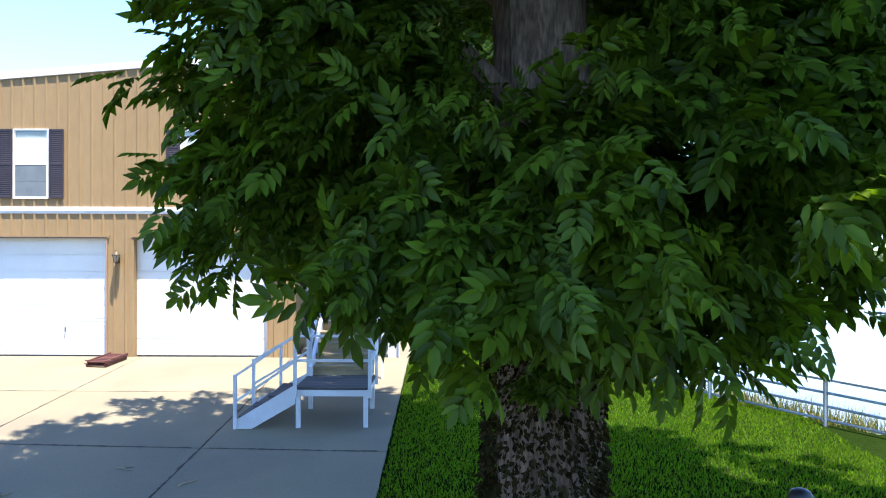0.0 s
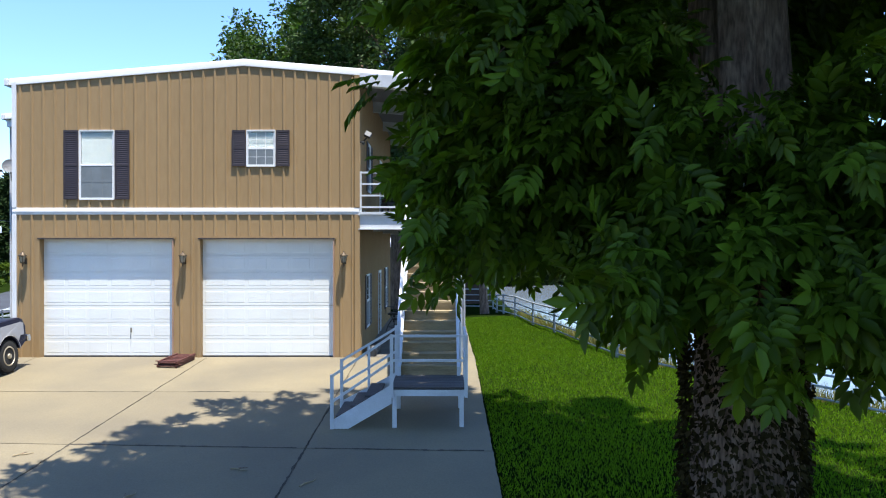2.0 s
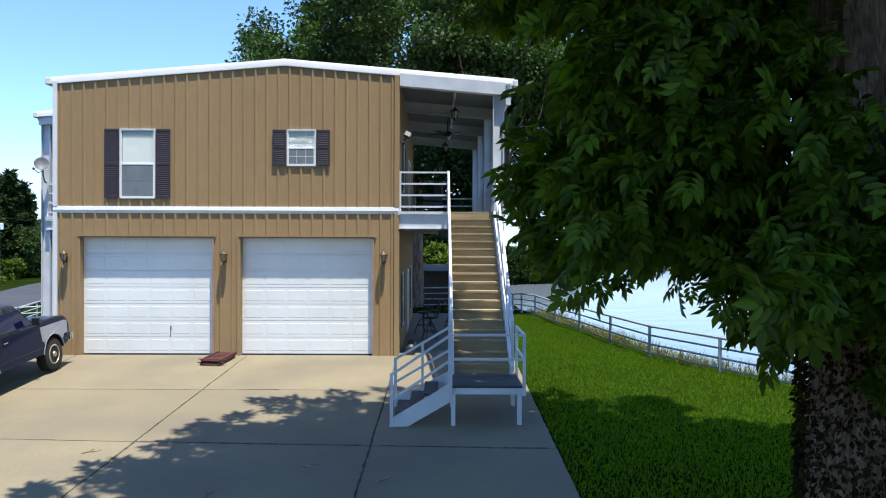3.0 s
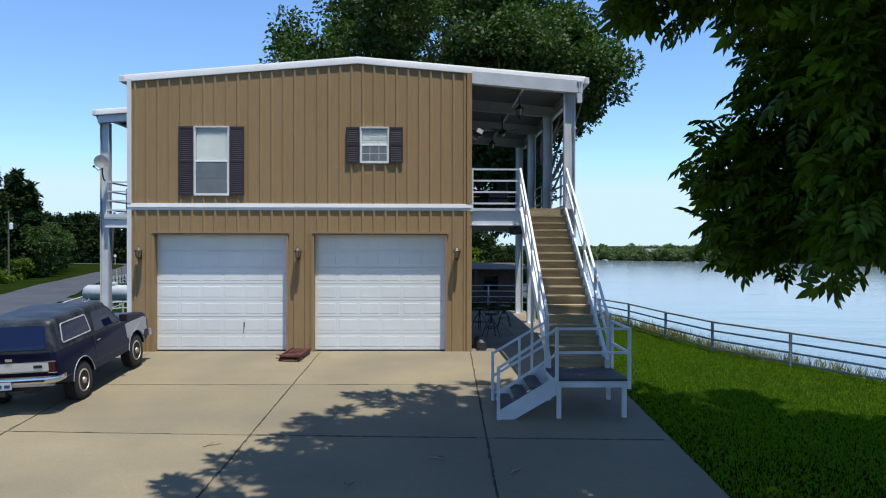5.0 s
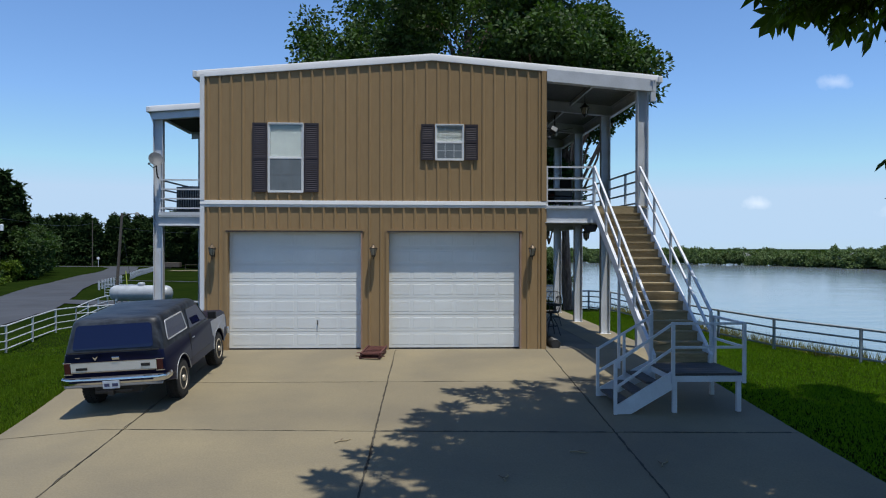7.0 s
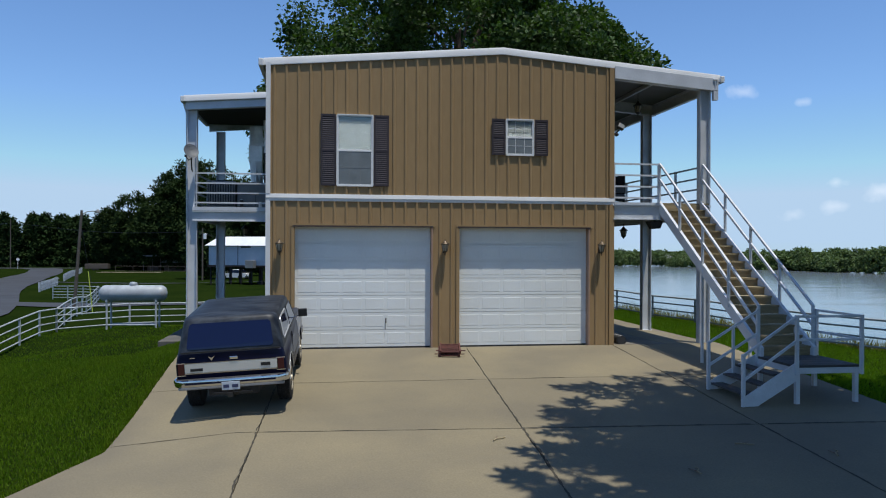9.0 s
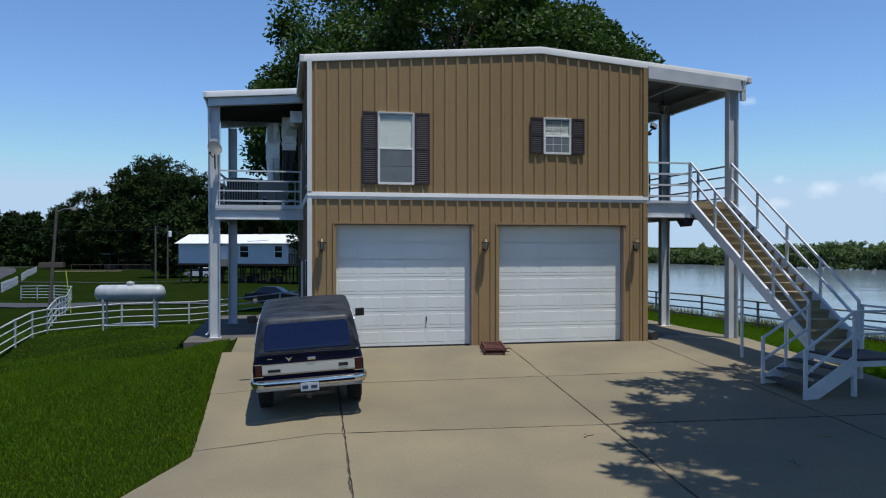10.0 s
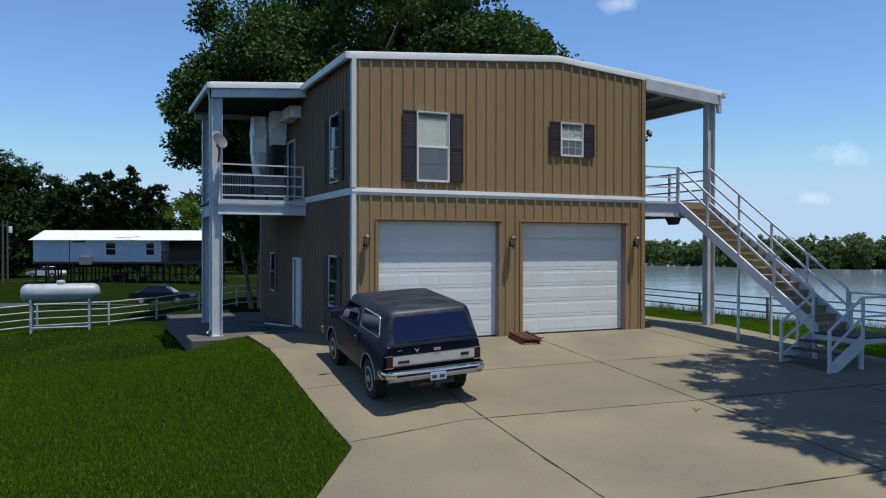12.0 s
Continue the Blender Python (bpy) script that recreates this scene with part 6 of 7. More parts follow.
for x, w in ((7.3, 0.95), (11.3, 0.8)):
    win = part("window", boxes((x, -0.05, 2.75, x + w, -0.013, 3.9)), DARKPANE, stilt)
    part("frame", boxes((x - 0.06, -0.06, 2.69, x, -0.014, 3.96), (x + w, -0.06, 2.69, x + w + 0.06, -0.014, 3.96), (x, -0.06, 3.3, x + w, -0.052, 3.36)), TRIM, win)
part("corner_board", boxes((3.6, -0.03, 2.05, 3.68, -0.013, 4.2)), SHUTTER, stilt)
part("vent", boxes((4.0, -0.05, 3.95, 5.2, -0.013, 4.12)), SHUTTER, stilt)
part("cooler_box", boxes((4.9, -0.7, 1.75, 5.9, -0.05, 2.6), bevel=0.03), ACGREY, stilt)
part("floor_frame", boxes((-0.1, -0.1, 1.85, ML + 6.0, 4.3, 2.04)), NEARBLACK, stilt)
for k in range(15):
    for y in (0.1, 2.1, 4.0):
        part("stilt", boxes((0.1 + k * 1.27, y, 0.0 - 0.4, 0.23 + k * 1.27, y + 0.13, 1.849)), NEARBLACK, stilt)
for k in (3, 5, 7, 8, 9):
    bm = new_bm()
    bar(bm, (0.2 + k * 1.27, 0.08, 0.1), (0.2 + (k + 1) * 1.27, 0.08, 1.8), 0.05)
    bar(bm, (0.2 + (k + 1) * 1.27, 0.08, 0.1), (0.2 + k * 1.27, 0.08, 1.8), 0.05)
    part("cross_brace", bm, NEARBLACK, stilt)
for k in range(7):
    part("under_shelf", boxes((5.4 + 0.9 * k, 1.0 + 0.3 * (k % 3), -0.4, 6.0 + 0.9 * k, 1.7 + 0.3 * (k % 3), 0.25 + 0.22 * ((k * 5) % 4)), bevel=0.04), NEARBLACK, stilt, "dark clutter stored under the floor")
part("porch_back_wall", boxes((ML + 0.01, 2.2, 2.05, ML + 5.8, 2.3, 4.2)), CABIN, stilt)
for k in range(22):
    part("baluster", boxes((ML + 0.1 + k * 0.26, -0.05, 2.05, ML + 0.2 + k * 0.26, 0.0, 3.0)), CABIN, stilt)
part("porch_rail", boxes((ML, -0.06, 3.0, ML + 6, 0.02, 3.1)), CABIN, stilt)
bm = new_bm()
bar(bm, (ML + 4.2, -0.3, 2.0), (ML + 2.6, -0.3, -0.1), 0.5, 0.06)
part("porch_stair", bm, POLE, stilt)


def sedan(m, mat, label):
    """A plain saloon seen from far off."""
    c = thing("car", label, "car", m)
    prof = [(-2.3, 0.35), (-1.75, 0.33)] + arch(-1.4, 0.36, n=7, cz=0.3) + [(-1.0, 0.28), (0.95, 0.28)] + arch(1.35, 0.36, n=7, cz=0.3) + [(1.8, 0.33), (2.3, 0.38), (2.35, 0.6), (2.2, 0.75), (1.1, 0.92), (-1.5, 0.95), (-2.25, 0.9), (-2.35, 0.6)]
    part("body", loft([[(y, x, z) for y, z in prof] for x in (-0.88, -0.82, 0.82, 0.88)]), mat, c)
    part("cabin", loft([round_rect(0.78, -1.7, 1.1, 0.1, 0.9), round_rect(0.66, -1.15, 0.35, 0.15, 1.36), round_rect(0.5, -0.95, 0.1, 0.15, 1.42)]), DARKPANE, c).matrix_basis = pose(0, 0, 0, 0, 0, -90)
    part("roof_panel", loft([round_rect(0.62, -1.05, 0.25, 0.15, 1.405), round_rect(0.5, -0.9, 0.1, 0.15, 1.44)]), mat, c).matrix_basis = pose(0, 0, 0, 0, 0, -90)
    for x in (-1.4, 1.35):
        for y in (-0.78, 0.78):
            w = part("wheel", lathe(new_bm(), [(0.2, -0.1), (0.31, -0.1), (0.31, 0.1), (0.2, 0.1)], (x, y, 0.31), 20, "y"), TYRE, c)
            part("rim", lathe(new_bm(), [(0.19, -0.11), (0.19, 0.11)], (x, y, 0.31), 14, "y"), RIM, w)
    return c


sedan(pose(-1.2, 45.0, gz(-1.2, 45.0), 0, 0, -20), CARBLUE, "dark blue saloon parked on the far lawn")
sedan(pose(-12, 95, gz(-12, 95), 0, 0, 150), TRIM, "white car parked beside the stilted home")

# brown cabin past the porch
cabin = thing("cabin", "dark brown board cabin with a low roof by the river", "cabin", pose(9.0, 30.0, gz(10.5, 31) - 0.1))
part("wall", boxes((0, 0, 0, 5.0, 4, 2.3)), CABIN, cabin)
for k in range(24):
    part("board", boxes((0.02 + k * 0.208, -0.02, 0, 0.02 + k * 0.208 + 0.19, -0.001, 2.28)), CABIN, cabin)
bm = new_bm()
hexa(bm, [(-0.4, -0.9, 2.22), (5.6, -0.9, 2.22), (5.6, 4.3, 2.5), (-0.4, 4.3, 2.5)], [(-0.4, -0.9, 2.30), (5.6, -0.9, 2.30), (5.6, 4.3, 2.58), (-0.4, 4.3, 2.58)])
part("roof", bm, CABIN, cabin)
part("window", boxes((2.6, -0.05, 0.9, 3.5, -0.021, 1.8)), DARKPANE, cabin)
for x in (-0.3, 2.0, 5.4):
    part("post", boxes((x - 0.06, -0.8, 0, x + 0.06, -0.68, 2.22)), POLE, cabin)
shed = thing("shed", "low grey shed with a white carport far across the lawn", "shed", pose(-36.4, 147, gz(-34, 147)))
part("wall", boxes((3.6, 0.6, -0.2, 10.4, 5.0, 2.2)), CABIN, shed)
bm = new_bm()
hexa(bm, [(3.4, -0.6, 1.75), (10.7, -0.6, 1.75), (10.7, 5.3, 3.5), (3.4, 5.3, 3.5)], [(3.4, -0.6, 1.87), (10.7, -0.6, 1.87), (10.7, 5.3, 3.62), (3.4, 5.3, 3.62)])
part("roof", bm, ACGREY, shed, "grey sheet roof sloping to the lawn")
part("carport_roof", boxes((-0.6, -0.3, 3.0, 3.38, 4.6, 3.3), bevel=0.03), ACGREY, shed)
for x in (-0.3, 1.5, 3.1):
    part("carport_post", boxes((x - 0.07, -0.2, -0.2, x + 0.07, -0.06, 2.999)), POLE, shed)
part("stored_boat", boxes((0.2, 0.6, 0.0, 2.6, 3.0, 1.0), bevel=0.15), CABIN, shed)
trailer = thing("utility_trailer", "low dark-grey utility trailer beside the lane's end", "trailer", pose(-49.2, 150, gz(-49, 150)))
part("bed", boxes((0, 0, 0.35, 4.6, 2.0, 1.35), bevel=0.04), POLE, trailer)
for x in (1.7, 2.5):
    part("wheel", lathe(new_bm(), [(0.12, -0.1), (0.33, -0.1), (0.33, 0.1), (0.12, 0.1)], (x, 0.12, 0.31), 14, "y"), TYRE, trailer)
marker = thing("marker_post", "thin slanting yellow-green stake by the gate fence", "stake", pose(-14.2, 34.6, gz(-14.2, 34.6)))
part("stake", rod(new_bm(), (0, 0, -0.2), (-0.45, 0.5, 2.75), 0.03, n=6), STAKE, marker)

# scattered white houses on the far shore
for x, y, w in ((172, 352, 14), (196, 300, 10), (128, 392, 12)):
    hz = max(gz(x, y), WATER_Z + 0.5)
    h = thing("house", "small pale house among the trees of the far shore", "house", pose(x, y, hz, 0, 0, 35), group="far shore houses")
    part("wall", boxes((-w / 2, -4, -0.5, w / 2, 4, 3.2)), HOUSEFAR, h)
    bm = new_bm()
    hexa(bm, [(-w / 2 - 0.6, -4.6, 3.2), (w / 2 + 0.6, -4.6, 3.2), (w / 2 + 0.6, 4.6, 3.2), (-w / 2 - 0.6, 4.6, 3.2)], [(-w / 2, -0.2, 5.2), (w / 2, -0.2, 5.2), (w / 2, 0.2, 5.2), (-w / 2, 0.2, 5.2)])
    part("roof", bm, ACGREY, h)

# ---- trees and grass ----
rng = np.random.default_rng(7)


def unit(v):
    return v / np.maximum(np.linalg.norm(v, axis=-1, keepdims=True), 1e-9)


def compound_leaf():
    """A feathered leaf of nine pointed leaflets along +x, one metre long: corners and four-cornered faces."""
    verts, faces = [], []

    def leaflet(base, ang, length, width, droop):
        c, s = math.cos(ang), math.sin(ang)
        for along, across, dz in ((0, 0, 0), (0.24, 0.40, 0.06), (0.62, 0.46, -0.08), (1.0, 0, -droop), (0.62, -0.46, -0.08), (0.24, -0.40, 0.06)):
            a, b = along * length, across * width
            verts.append((base + a * c - b * s, a * s + b * c, dz * length * 0.6 - 0.10 * base))
        n = len(verts) - 6
        faces.append((n, n + 1, n + 2, n + 3))
        faces.append((n, n + 3, n + 4, n + 5))

    for k, base in enumerate((0.22, 0.42, 0.60, 0.78)):
        size = (0.36, 0.44, 0.46, 0.42)[k]
        leaflet(base, radians(58 - 5 * k), size, size * 0.40, 0.5)
        leaflet(base + 0.03, -radians(58 - 5 * k), size, size * 0.40, 0.5)
    leaflet(0.86, 0, 0.48, 0.21, 0.6)
    return np.array(verts), np.array(faces)


def single_leaf():
    v = np.array([(0, 0, 0), (0.45, 0.32, 0.06), (1.0, 0, -0.08), (0.45, -0.32, 0.06)])
    return v, np.array([(0, 1, 2, 3)])


def far_leaf():
    """One pointed blade, for woods far off."""
    return np.array([(0, 0.34, 0.05), (1.0, 0, -0.08), (0, -0.34, 0.05)]), np.array([(0, 1, 2)])


def scatter(template, places, ways, sizes, tilt=0.5):
    """Copies of a leaf shape at many places: each lies along its way, rolled a little by chance."""
    tv, tf = template
    n = len(places)
    d = unit(ways)
    up = np.tile(np.array([0, 0, 1.0]), (n, 1)) + rng.normal(0, tilt, (n, 3))
    side = unit(np.cross(up, d))
    up = np.cross(d, side)
    verts = (places[:, None, :] + sizes[:, None, None] * (tv[None, :, 0:1] * d[:, None, :] + tv[None, :, 1:2] * side[:, None, :] + tv[None, :, 2:3] * up[:, None, :])).reshape(-1, 3)
    faces = (tf[None, :, :] + (np.arange(n) * len(tv))[:, None, None]).reshape(-1, tf.shape[1])
    return verts, faces


def join(parts_list):
    vs, fs, base = [], [], 0
    for v, f in parts_list:
        vs.append(v)
        fs.append(f + base)
        base += len(v)
    return np.concatenate(vs), np.concatenate(fs)


def limb(bm, a, b, r0, r1, sag=0.0, n=7, steps=7, wander=0.15):
    """A bent, tapering limb."""
    a, b = np.array(a, float), np.array(b, float)
    length = np.linalg.norm(b - a)
    pts, radii = [], []
    bend = rng.normal(0, wander, 3) * length
    for k in range(steps):
        f = k / (steps - 1)
        p = a + (b - a) * f + bend * math.sin(math.pi * f) * 0.5
        p[2] += (math.sin(math.pi * f) * 0.18 * length) - sag * f * f
        pts.append(tuple(p))
        radii.append(r0 + (r1 - r0) * f)
    pipe(bm, pts, radii, n)
    return pts


# the big shade tree beside the drive
TREE = np.array([14.08, -13.6])
tree_base = gz(*TREE)


def crown_radius(z, az):
    """How far the crown reaches at a height and bearing: a hanging skirt below, wide above."""
    r = np.interp(z, [1.8, 2.3, 3.1, 4.5, 5.6, 7.0, 9.5, 12.5, 15.0, 16.8], [0.5, 1.3, 2.2, 2.5, 3.1, 4.9, 6.9, 6.4, 4.2, 0.3])
    low = 1 - smooth01((z - 5.0) / 3.0)
    return r * (1 + (0.045 + 0.175 * low) * np.cos(az)) * (1 + 0.11 * np.sin(3 * az + 1.3 * z + 0.6) + 0.09 * np.sin(7 * az - 2.1 * z) + 0.06 * np.sin(13 * az + 3.7 * z))


def crown_centre(z):
    f = smooth01((np.asarray(z) - 5.0) / 4.0)
    return TREE[0] - 1.22 * f, TREE[1] + 0.3 * f


def crown_twigs(n, lo, hi, inner):
    z = rng.uniform(lo, hi, n)
    az = rng.uniform(-math.pi, math.pi, n)
    f = inner + (1 - inner) * rng.uniform(0, 1, n) ** 0.55
    r = crown_radius(z, az) * f
    cx, cy = crown_centre(z)
    p = np.stack([cx + r * np.cos(az), cy + r * np.sin(az), z], -1)
    # leaves gather in sprays with gaps between
    lump = np.sin(2.7 * p[:, 0] + 1.1) * np.sin(2.3 * p[:, 1] + 0.4) * np.sin(3.1 * p[:, 2])
    keep = rng.uniform(0, 1, n) < np.clip(np.where(z < 6.4, 0.60, 0.66) + np.where(z < 6.4, 1.9, 0.8) * lump, 0.03, 1)
    # thinner and higher on the river side
    keep &= rng.uniform(0, 1, n) < np.where((np.cos(az) > 0.1) & (z < 4.4), 0.88, 1.0)
    keep &= ~((np.cos(az) > 0.1) & (z < 2.3))
    keep &= ~((np.sin(az) > 0.1) & (z < 2.4))
    keep &= ~((np.cos(az) < -0.3) & (z < 2.55))
    # no leaves toward the camera here: the trunk shows between skirt and crown
    toward = np.abs((np.degrees(az) + 104 + 180) % 360 - 180)
    gap = (toward < 25) & (z > 4.15) & (z < 6.6)
    return p[keep & ~gap], az[keep & ~gap], f[keep & ~gap]


def crown(n, lo, hi, inner, per, size):
    p, az, f = crown_twigs(n, lo, hi, inner)
    out = np.stack([np.cos(az), np.sin(az), rng.uniform(-0.5, 0.15, len(az))], -1)
    places = np.repeat(p, per, 0) + rng.normal(0, 0.07, (len(p) * per, 3))
    ways = unit(np.repeat(out, per, 0)) * 0.75 + rng.normal(0, 0.55, (len(places), 3))
    ways[:, 2] -= 0.28
    sizes = rng.uniform(size * 0.7, size * 1.25, len(places))
    return scatter(compound_leaf(), places, ways, sizes)


shade_tree = thing("tree", "tall shade tree with feathered dark-green leaves hanging low", "tree", pose(TREE[0], TREE[1], tree_base))
v, f = join([crown(2050, 1.8, 6.4, 0.28, 6, 0.26), crown(3000, 6.4, 16.5, 0.25, 5, 0.70)])
# boughs with tips placed to fit the crown's outline in the camera's view
boughs = []
for tip in ((11.3, -14.8, 3.6), (11.25, -14.8, 4.3), (11.3, -14.7, 5.0), (11.4, -14.6, 3.05), (11.0, -13.6, 5.6), (11.2, -12.4, 4.0), (11.2, -12.5, 3.5), (11.25, -12.4, 3.1), (11.5, -12.3, 4.5), (11.6, -11.9, 3.0), (11.9, -11.6, 3.0), (12.1, -12.2, 3.5), (11.8, -11.4, 3.8),
            (12.5, -11.4, 3.0), (13.2, -11.2, 3.0), (12.8, -10.9, 3.6), (10.7, -10.5, 6.4), (11.0, -10.2, 6.6), (11.3, -10.6, 6.2), (11.9, -13.9, 3.1), (11.9, -15.0, 3.8), (11.8, -15.1, 4.6), (16.7, -14.8, 3.3), (16.6, -14.6, 4.4), (16.9, -14.0, 3.7),
            (16.3, -15.3, 4.9), (12.6, -15.6, 2.85), (13.2, -15.8, 2.75), (13.8, -15.9, 2.8), (14.5, -15.8, 2.8), (15.4, -15.4, 2.8), (15.2, -16.5, 3.4), (15.6, -16.3, 3.6), (14.3, -16.5, 2.95), (16.1, -15.9, 3.5), (15.9, -16.0, 4.2), (16.3, -14.6, 5.7), (15.8, -15.3, 6.0), (16.9, -13.6, 5.2),
            (12.85, -14.2, 2.35), (15.4, -12.2, 5.2), (15.8, -12.0, 4.6), (16.2, -12.4, 5.6), (15.2, -11.8, 5.8), (15.0, -12.3, 4.4), (14.5, -14.95, 2.45), (15.0, -14.9, 2.45), (15.6, -14.6, 2.65), (16.5, -14.2, 2.85)):
    tip = np.array(tip)
    root = np.array([TREE[0], TREE[1], tip[2] + 1.0])
    t = rng.uniform(0.45, 1.0, 32)
    p = root + (tip - root) * t[:, None]
    p[:, 2] += 0.5 * np.sin(np.pi * t) - 0.2
    p += rng.normal(0, 0.16, p.shape)
    places = np.repeat(p, 5, 0) + rng.normal(0, 0.06, (len(p) * 5, 3))
    ways = unit(np.tile(tip - root, (len(places), 1))) + rng.normal(0, 0.6, (len(places), 3))
    ways[:, 2] -= 0.35
    boughs.append(scatter(compound_leaf(), places, ways, rng.uniform(0.24, 0.40, len(places))))
v, f = join([(v, f)] + boughs)
local = v - np.array([TREE[0], TREE[1], tree_base])
crown_ob = new("crown", array_mesh("crown", local, f, LEAF))
crown_ob.parent = shade_tree
tagged(crown_ob, "dense feathered green leaves", kind="stuff")
bm = new_bm()
rings = []
for k in range(26):
    z = -0.15 + k * 0.55
    r = np.interp(z, [-0.2, 0.3, 1.2, 6, 10, 14], [0.66, 0.54, 0.47, 0.39, 0.28, 0.08])
    rings.append([(r * (1 + 0.07 * math.sin(5 * a + z) + 0.05 * math.sin(13 * a + 2.3 * z) + 0.03 * math.sin(29 * a)) * math.cos(a) + 0.04 * math.sin(z * 0.7),
                   r * (1 + 0.07 * math.sin(5 * a + z) + 0.05 * math.sin(13 * a + 2.3 * z) + 0.03 * math.sin(29 * a)) * math.sin(a), z) for a in np.linspace(0, 2 * math.pi, 48, endpoint=False)])
part("trunk", loft(rings), BARK, shade_tree, "furrowed grey-brown trunk", smooth=True)
IVIES = 15000
ia, iz = rng.uniform(0, 2 * math.pi, IVIES), rng.uniform(0, 1, IVIES) ** 1.3 * 4.4
ir = 0.48 + rng.uniform(0.0, 0.17, IVIES) * (1 - iz / 7) * (0.65 + 0.35 * np.sin(5 * ia + 2.2 * iz) * np.sin(3 * iz + ia))
ip = np.stack([ir * np.cos(ia), ir * np.sin(ia), iz], -1)
v, f = scatter(single_leaf(), ip, np.stack([np.cos(ia), np.sin(ia), -1.2 + 0 * ia], -1) + rng.normal(0, 0.8, ip.shape), rng.uniform(0.04, 0.085, len(ip)), tilt=1.2)
ivy = new("ivy", array_mesh("ivy", v, f, IVY))
ivy.parent = shade_tree
tagged(ivy, "dry brown ivy clinging to the trunk", kind="stuff")
for k in range(22):
    az = k * 2.4
    h = 3.2 + k * 0.42
    if h < 6.6 and math.cos(az + radians(97)) > 0.4:
        continue
    z_end = h + tree_base + rng.uniform(0.2, 1.6)
    reach = float(crown_radius(np.float64(z_end), np.float64(az))) * 0.8
    cx, cy = crown_centre(z_end)
    bm = new_bm()
    end = (float(cx) - TREE[0] + reach * math.cos(az), float(cy) - TREE[1] + reach * math.sin(az), z_end - tree_base)
    pts = limb(bm, (0, 0, h), end, 0.13 - 0.003 * k, 0.02, sag=0.7)
    for j in (3, 4, 5):
        q = np.array(pts[j])
        limb(bm, pts[j], q + np.array([math.cos(az + rng.normal(0, 1)), math.sin(az + rng.normal(0, 1)), rng.uniform(-0.5, 0.3)]) * 1.1, 0.03, 0.008, n=5, steps=4)
    part("limb", bm, BARK, shade_tree)


def leafy_tree(x, y, high, spread, crown_lo, mat, clusters, leaves, leaf, label, trunk_r=0.35, lean=(0, 0), lump=1.0, flat=0.75):
    """A broad tree whose crown is made of leaf clusters at the ends of its limbs."""
    z0 = gz(x, y)
    t = thing("tree", label, "tree", pose(x, y, z0))
    bm = new_bm()
    top = (lean[0], lean[1], high * 0.8)
    limb(bm, (0, 0, -0.2), top, trunk_r, trunk_r * 0.25, n=10, steps=9, wander=0.03)
    part("trunk", bm, BARK, t)
    mid, half = (high + crown_lo) / 2, (high - crown_lo) / 2
    centres = []
    for k in range(clusters):
        d = unit(rng.normal(0, 1, 3))
        f = rng.uniform(0.35, 1.0) ** 0.5
        squash = 1 + 0.16 * math.sin(4 * math.atan2(d[1], d[0]) + 5 * d[2])
        centres.append((lean[0] + d[0] * spread * f * squash, lean[1] + d[1] * spread * f * squash, mid + d[2] * half * f))
    centres = np.array(centres)
    bm = new_bm()
    for k in range(0, clusters, max(1, clusters // 26)):
        c = centres[k]
        limb(bm, (top[0] * 0.5, top[1] * 0.5, min(high * 0.3 + rng.uniform(0, 0.35) * high, c[2])), tuple(c), trunk_r * 0.3, 0.03, n=6, steps=6)
    part("limb", bm, BARK, t)
    size = rng.uniform(0.7, 1.25, clusters) * lump
    p = np.repeat(centres, leaves, 0)
    spread_v = rng.normal(0, 1, (len(p), 3))
    spread_v = unit(spread_v) * (rng.uniform(0, 1, (len(p), 1)) ** 0.45)
    spread_v[:, 2] *= flat
    p = p + spread_v * np.repeat(size, leaves)[:, None]
    ways = spread_v + rng.normal(0, 0.6, p.shape)
    ways[:, 2] -= 0.15
    v, f = scatter(single_leaf(), p, ways, rng.uniform(0.6, 1.3, len(p)) * leaf, tilt=0.9)
    ob = new("crown", array_mesh("crown", v, f, mat))
    ob.parent = t
    tagged(ob, kind="stuff")
    return t


rng = np.random.default_rng(31)
leafy_tree(8.9, 24.0, 20.0, 8.8, 7.0, LEAFBACK, 320, 420, 0.25, "huge dark oak towering behind the house", trunk_r=0.6, lump=1.15)
leafy_tree(13.4, 17.0, 14.6, 3.7, 8.6, LEAFBACK, 110, 420, 0.23, "dark oak beside the porch", trunk_r=0.22, lump=0.95)
leafy_tree(13.6, 18.4, 10.5, 2.2, 4.2, LEAFBACK, 80, 380, 0.22, "low dark tree leaning in behind the porch", trunk_r=0.16, lean=(-2.0, -0.6), lump=0.85)
leafy_tree(1.7, 23.2, 13.2, 2.0, 7.0, LEAFBACK, 100, 340, 0.22, "slender dark tree leaning out behind the side porch", trunk_r=0.14, lean=(-2.0, -0.4), lump=0.8)
leafy_tree(2.0, 22.6, 13.2, 2.6, 2.6, LEAFBACK, 120, 360, 0.22, "dense dark tree at the rear corner of the house", trunk_r=0.17, lump=0.9)


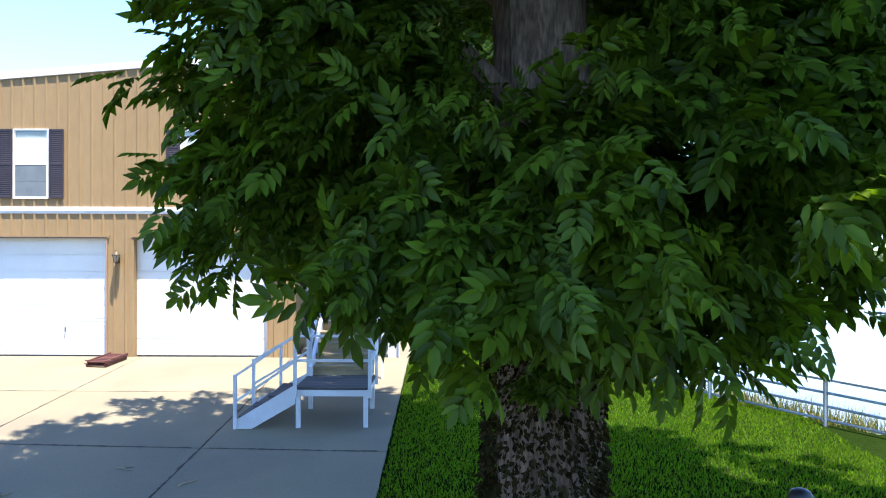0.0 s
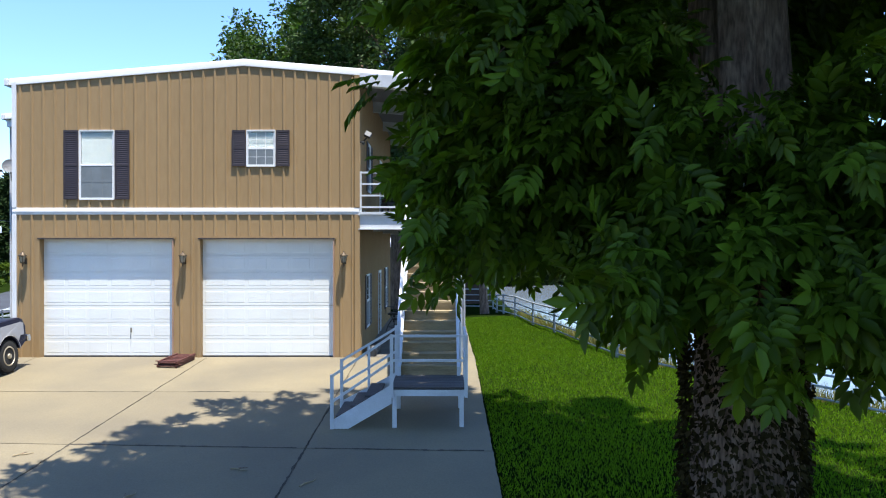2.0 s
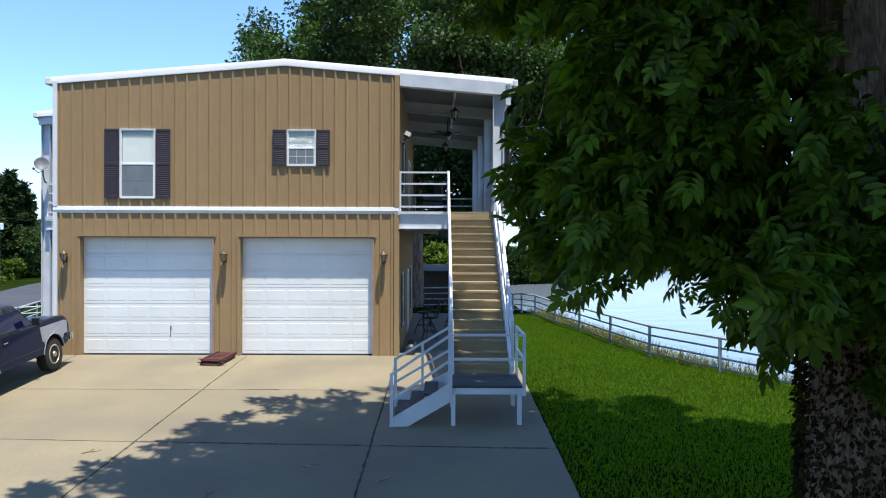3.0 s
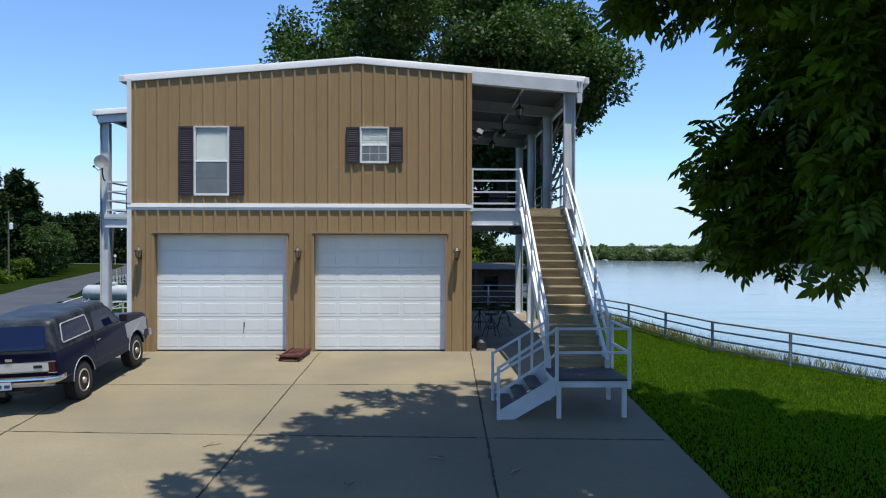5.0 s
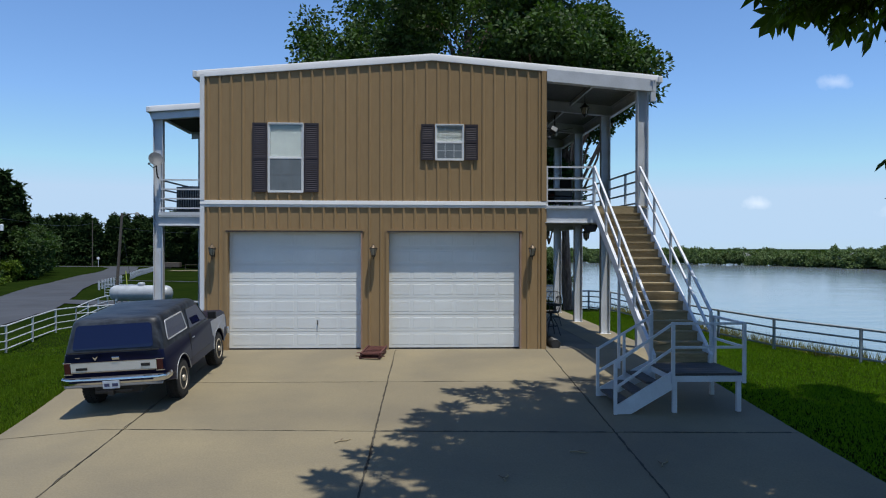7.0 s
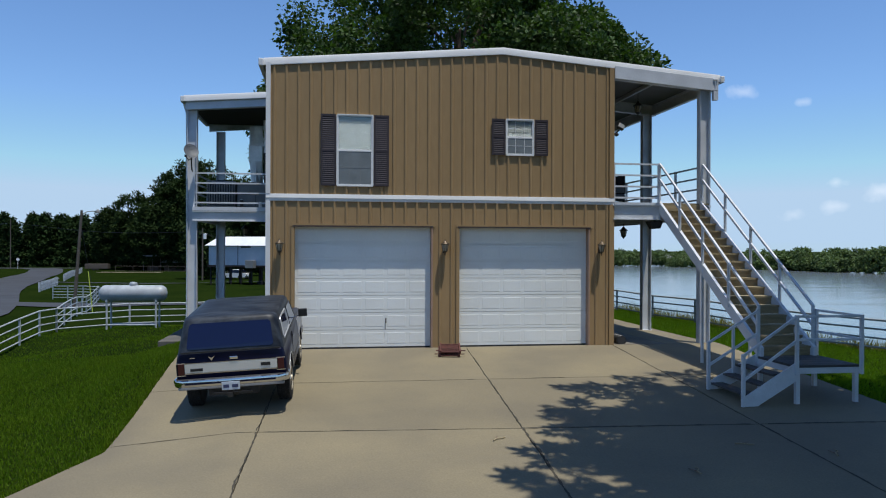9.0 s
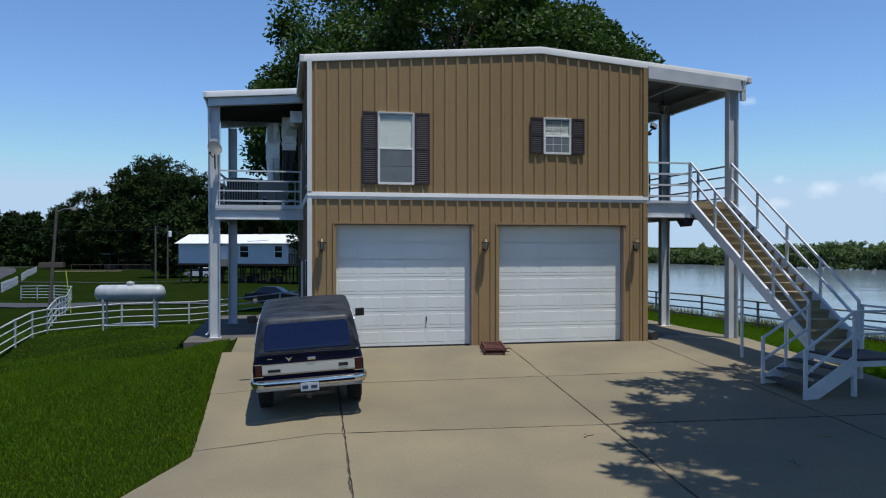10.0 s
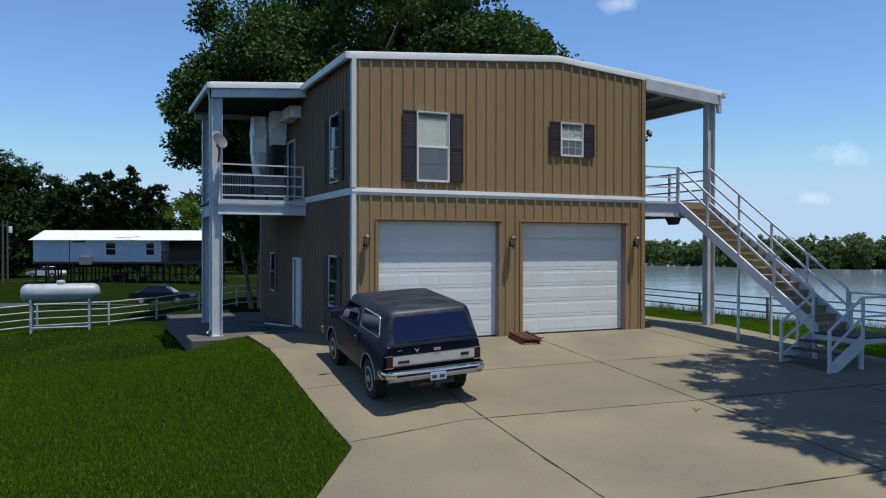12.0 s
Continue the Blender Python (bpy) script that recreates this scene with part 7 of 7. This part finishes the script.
def woods(name, rows, mat, clusters, leaves, leaf, label, cone=False):
    """Far trees standing close together, joined into one."""
    made, usual = [], clusters
    for x, y, high, spread in rows:
        z0 = gz(x, y)
        clusters = int(usual * min(3.0, max(1.0, (spread / 4.2) ** 2)))
        d = unit(rng.normal(0, 1, (clusters, 3)))
        f = rng.uniform(0.3, 1, (clusters, 1)) ** 0.5
        c = d * f
        if cone:
            h = rng.uniform(0.03, 1, clusters)
            a = rng.uniform(0, 2 * math.pi, clusters)
            w = spread * (1.02 - h) ** 0.7 * rng.uniform(0.4, 1, clusters)
            c = np.stack([x + w * np.cos(a), y + w * np.sin(a), z0 + h * high], -1)
        else:
            c = np.stack([x + c[:, 0] * spread, y + c[:, 1] * spread, z0 + high * (0.5 + 0.5 * c[:, 2])], -1)
        p = np.repeat(c, leaves, 0)
        o = unit(rng.normal(0, 1, p.shape)) * rng.uniform(0.2, 1, (len(p), 1)) * (spread * (0.26 if not cone else 0.3))
        o[:, 2] *= 0.7
        made.append(scatter(far_leaf(), p + o, o + rng.normal(0, 0.5 * spread * 0.2, p.shape), rng.uniform(0.6, 1.4, len(p)) * leaf, tilt=0.9))
    v, f = join(made)
    ob = new(name, array_mesh(name, v, f, mat))
    return tagged(ob, label, "trees", kind="stuff")


# woods behind the stilted home, rising to a few taller crowns
rows = []
for k in range(40):
    x = -47 + 88 * k / 39 + rng.normal(0, 2)
    rows.append((x, 156 + rng.uniform(-3, 16), rng.uniform(10.5, 14.0), rng.uniform(4.2, 6.0)))
rows += [(-27.0, 152, 24.0, 7.6), (-33.2, 155, 21.6, 4.6), (-30.0, 150, 23.2, 5.0), (-24.5, 149, 24.2, 5.6), (-20.5, 150, 22.6, 5.0), (-16.0, 152, 20.4, 5.0), (-12.0, 153, 18.8, 4.0), (-40.6, 154, 17.0, 4.6), (-37.0, 156, 16.5, 4.4), (-45.5, 158, 14.2, 4.5), (-36.0, 150, 14.5, 5.0), (-30, 148, 15, 5), (-20, 146, 15, 5),
         (-16.2, 97, 10.3, 3.9), (-6.6, 108, 14.8, 2.6), (-3.6, 107, 15.8, 2.2), (-9.6, 109, 13.2, 2.6), (-0.8, 106, 16.0, 2.2), (-12, 112, 12.2, 3), (2.2, 104, 14.0, 2.6), (8, 92, 12, 4), (13, 90, 11, 4)]
woods("woods", rows, LEAFFAR, 95, 78, 0.50, "dense dark-green broadleaf woods beyond the lawn")
rows = [(7.5 - (0.505 + rng.uniform(0, 0.09)) * (y + 20.75), y, rng.uniform(12.5, 16.0), rng.uniform(2.2, 3.2)) for y in range(82, 126, 2)]
rows += [(-158 + 0.8 * k + rng.normal(0, 1), 184 + rng.uniform(0, 18), rng.uniform(10.6, 13.6), rng.uniform(3.2, 4.6)) for k in range(160)]
woods("pine_woods", rows, PINE, 64, 32, 0.62, "tall dark pine woods along the lane", cone=True)
rows = [(-44.5 - 0.5 * k + rng.normal(0, 1.2), 58 + 2.2 * k, rng.uniform(1.6, 3.2), rng.uniform(1.4, 2.4)) for k in range(16)]
rows += [(9.8, 41, 4.4, 1.6), (11, 42, 4.0, 1.5), (3.0, 76, 11.5, 2.6), (4.5, 77, 10, 2.4)]
woods("hedge", rows, WILLOW, 30, 50, 0.30, "bright green brush along the lane")

rows = [(-49.5, 92, 8.0, 3.0), (-52, 99, 8.6, 3.2), (-54.5, 106, 8.8, 3.2), (-58, 114, 8.4, 3.2), (-62, 124, 8.5, 3.4), (-67, 134, 8.5, 3.4)]
woods("roadside_trees", rows, LEAFBACK, 60, 60, 0.36, "mid-green broadleaf trees beside the lane")

# far shore of the river
rows = []
for (ax, ay), (bx, by) in zip(FAR_BANK[1:], FAR_BANK[2:]):
    n = int(math.hypot(bx - ax, by - ay) / 5.5)
    for k in range(n):
        for deep in (-1, 8, 22):
            x, y = ax + (bx - ax) * k / n, ay + (by - ay) * k / n
            dx, dy = by - ay, -(bx - ax)
            l = math.hypot(dx, dy)
            rows.append((x + dx / l * deep + rng.normal(0, 2), y + dy / l * deep + rng.normal(0, 2), (rng.uniform(4.2, 6.6) + (1.2 if deep > 20 else 0)) * float(np.interp(y, [0, 150, 210, 290, 340], [1.9, 1.75, 1.5, 1.15, 1.0])), rng.uniform(3.5, 6)))
rows = [r for r in rows if r[0] > 20 and r[1] > -10]
woods("far_woods", rows, SHORE, 26, 44, 0.80, "low green woods along the far river shore")
rows = [(x + rng.normal(0, 1.5), y + rng.normal(0, 1.5), rng.uniform(1.5, 4.0), rng.uniform(2.5, 4.5)) for (ax, ay), (bx, by) in zip(FAR_BANK[1:6], FAR_BANK[2:7]) for x, y in [(ax + (bx - ax) * k / 14 - 1, ay + (by - ay) * k / 14 - 1) for k in range(14)]]
woods("shore_brush", rows, SHORE, 14, 30, 0.9, "pale green brush at the far water's edge")


# lawn blades, thick near the drive
def lawn(name, x0, x1, y0, y1, count, mat, tall, label, inside=None):
    x, y = rng.uniform(x0, x1, count), rng.uniform(y0, y1, count)
    left = np.where(y < -6.6, -2.12 + (y + 6.6) * 0.68, np.where(y > 3.9, -3.55, -2.12))
    keep = ((x < left - 0.02) | (x > 12.28)) & (beyond(NEAR_BANK, x, y) < 1.2)
    if inside is not None:
        keep &= inside(x, y)
    x, y = x[keep], y[keep]
    p = np.stack([x, y, ground_z(x, y) - 0.005], -1)
    n = len(p)
    a = rng.uniform(0, 2 * math.pi, n)
    w = np.stack([np.cos(a), np.sin(a), np.zeros(n)], -1) * rng.uniform(0.008, 0.016, (n, 1))
    tip = np.concatenate([rng.normal(0, 0.35, (n, 2)), np.ones((n, 1))], -1) * (rng.uniform(0.5, 1.2, (n, 1)) * tall)
    v = np.stack([p - w, p + w, p + tip], 1).reshape(-1, 3)
    f = np.arange(3 * n).reshape(-1, 3)
    return tagged(new(name, array_mesh(name, v, f, mat)), label, "grass", kind="stuff")


lawn("grass", -9, -1.9, -11, 5, 130000, DULLBLADES, 0.07, "mown green lawn beside the drive")
lawn("grass", -13, -3, 5, 20, 24000, DULLBLADES, 0.08, "mown green lawn round the tank")
lawn("grass", 12.2, 20.5, -17, 14, 210000, BLADES, 0.07, "mown green lawn between porch and river")
lawn("edge_grass", -3.6, -1.7, -9.5, 0, 26000, DULLBLADES, 0.12, "ragged grass edge along the concrete", inside=lambda x, y: x > np.where(y < -6.6, -2.12 + (y + 6.6) * 0.68, -2.12) - 0.22)
lawn("dry_grass", -3.6, -1.7, -9.5, 0, 9000, WEEDS, 0.07, "dry brown grass fringe against the concrete", inside=lambda x, y: x > np.where(y < -6.6, -2.12 + (y + 6.6) * 0.68, -2.12) - 0.12)
lawn("weeds", 15, 25, -10, 20, 90000, WEEDS, 0.42, "tall pale weeds along the river fence", inside=lambda x, y: np.abs(beyond(NEAR_BANK, x, y) - 0.55) < 0.35 * (1 + 0.8 * np.sin(2.1 * y) * np.sin(0.9 * y + 1)))
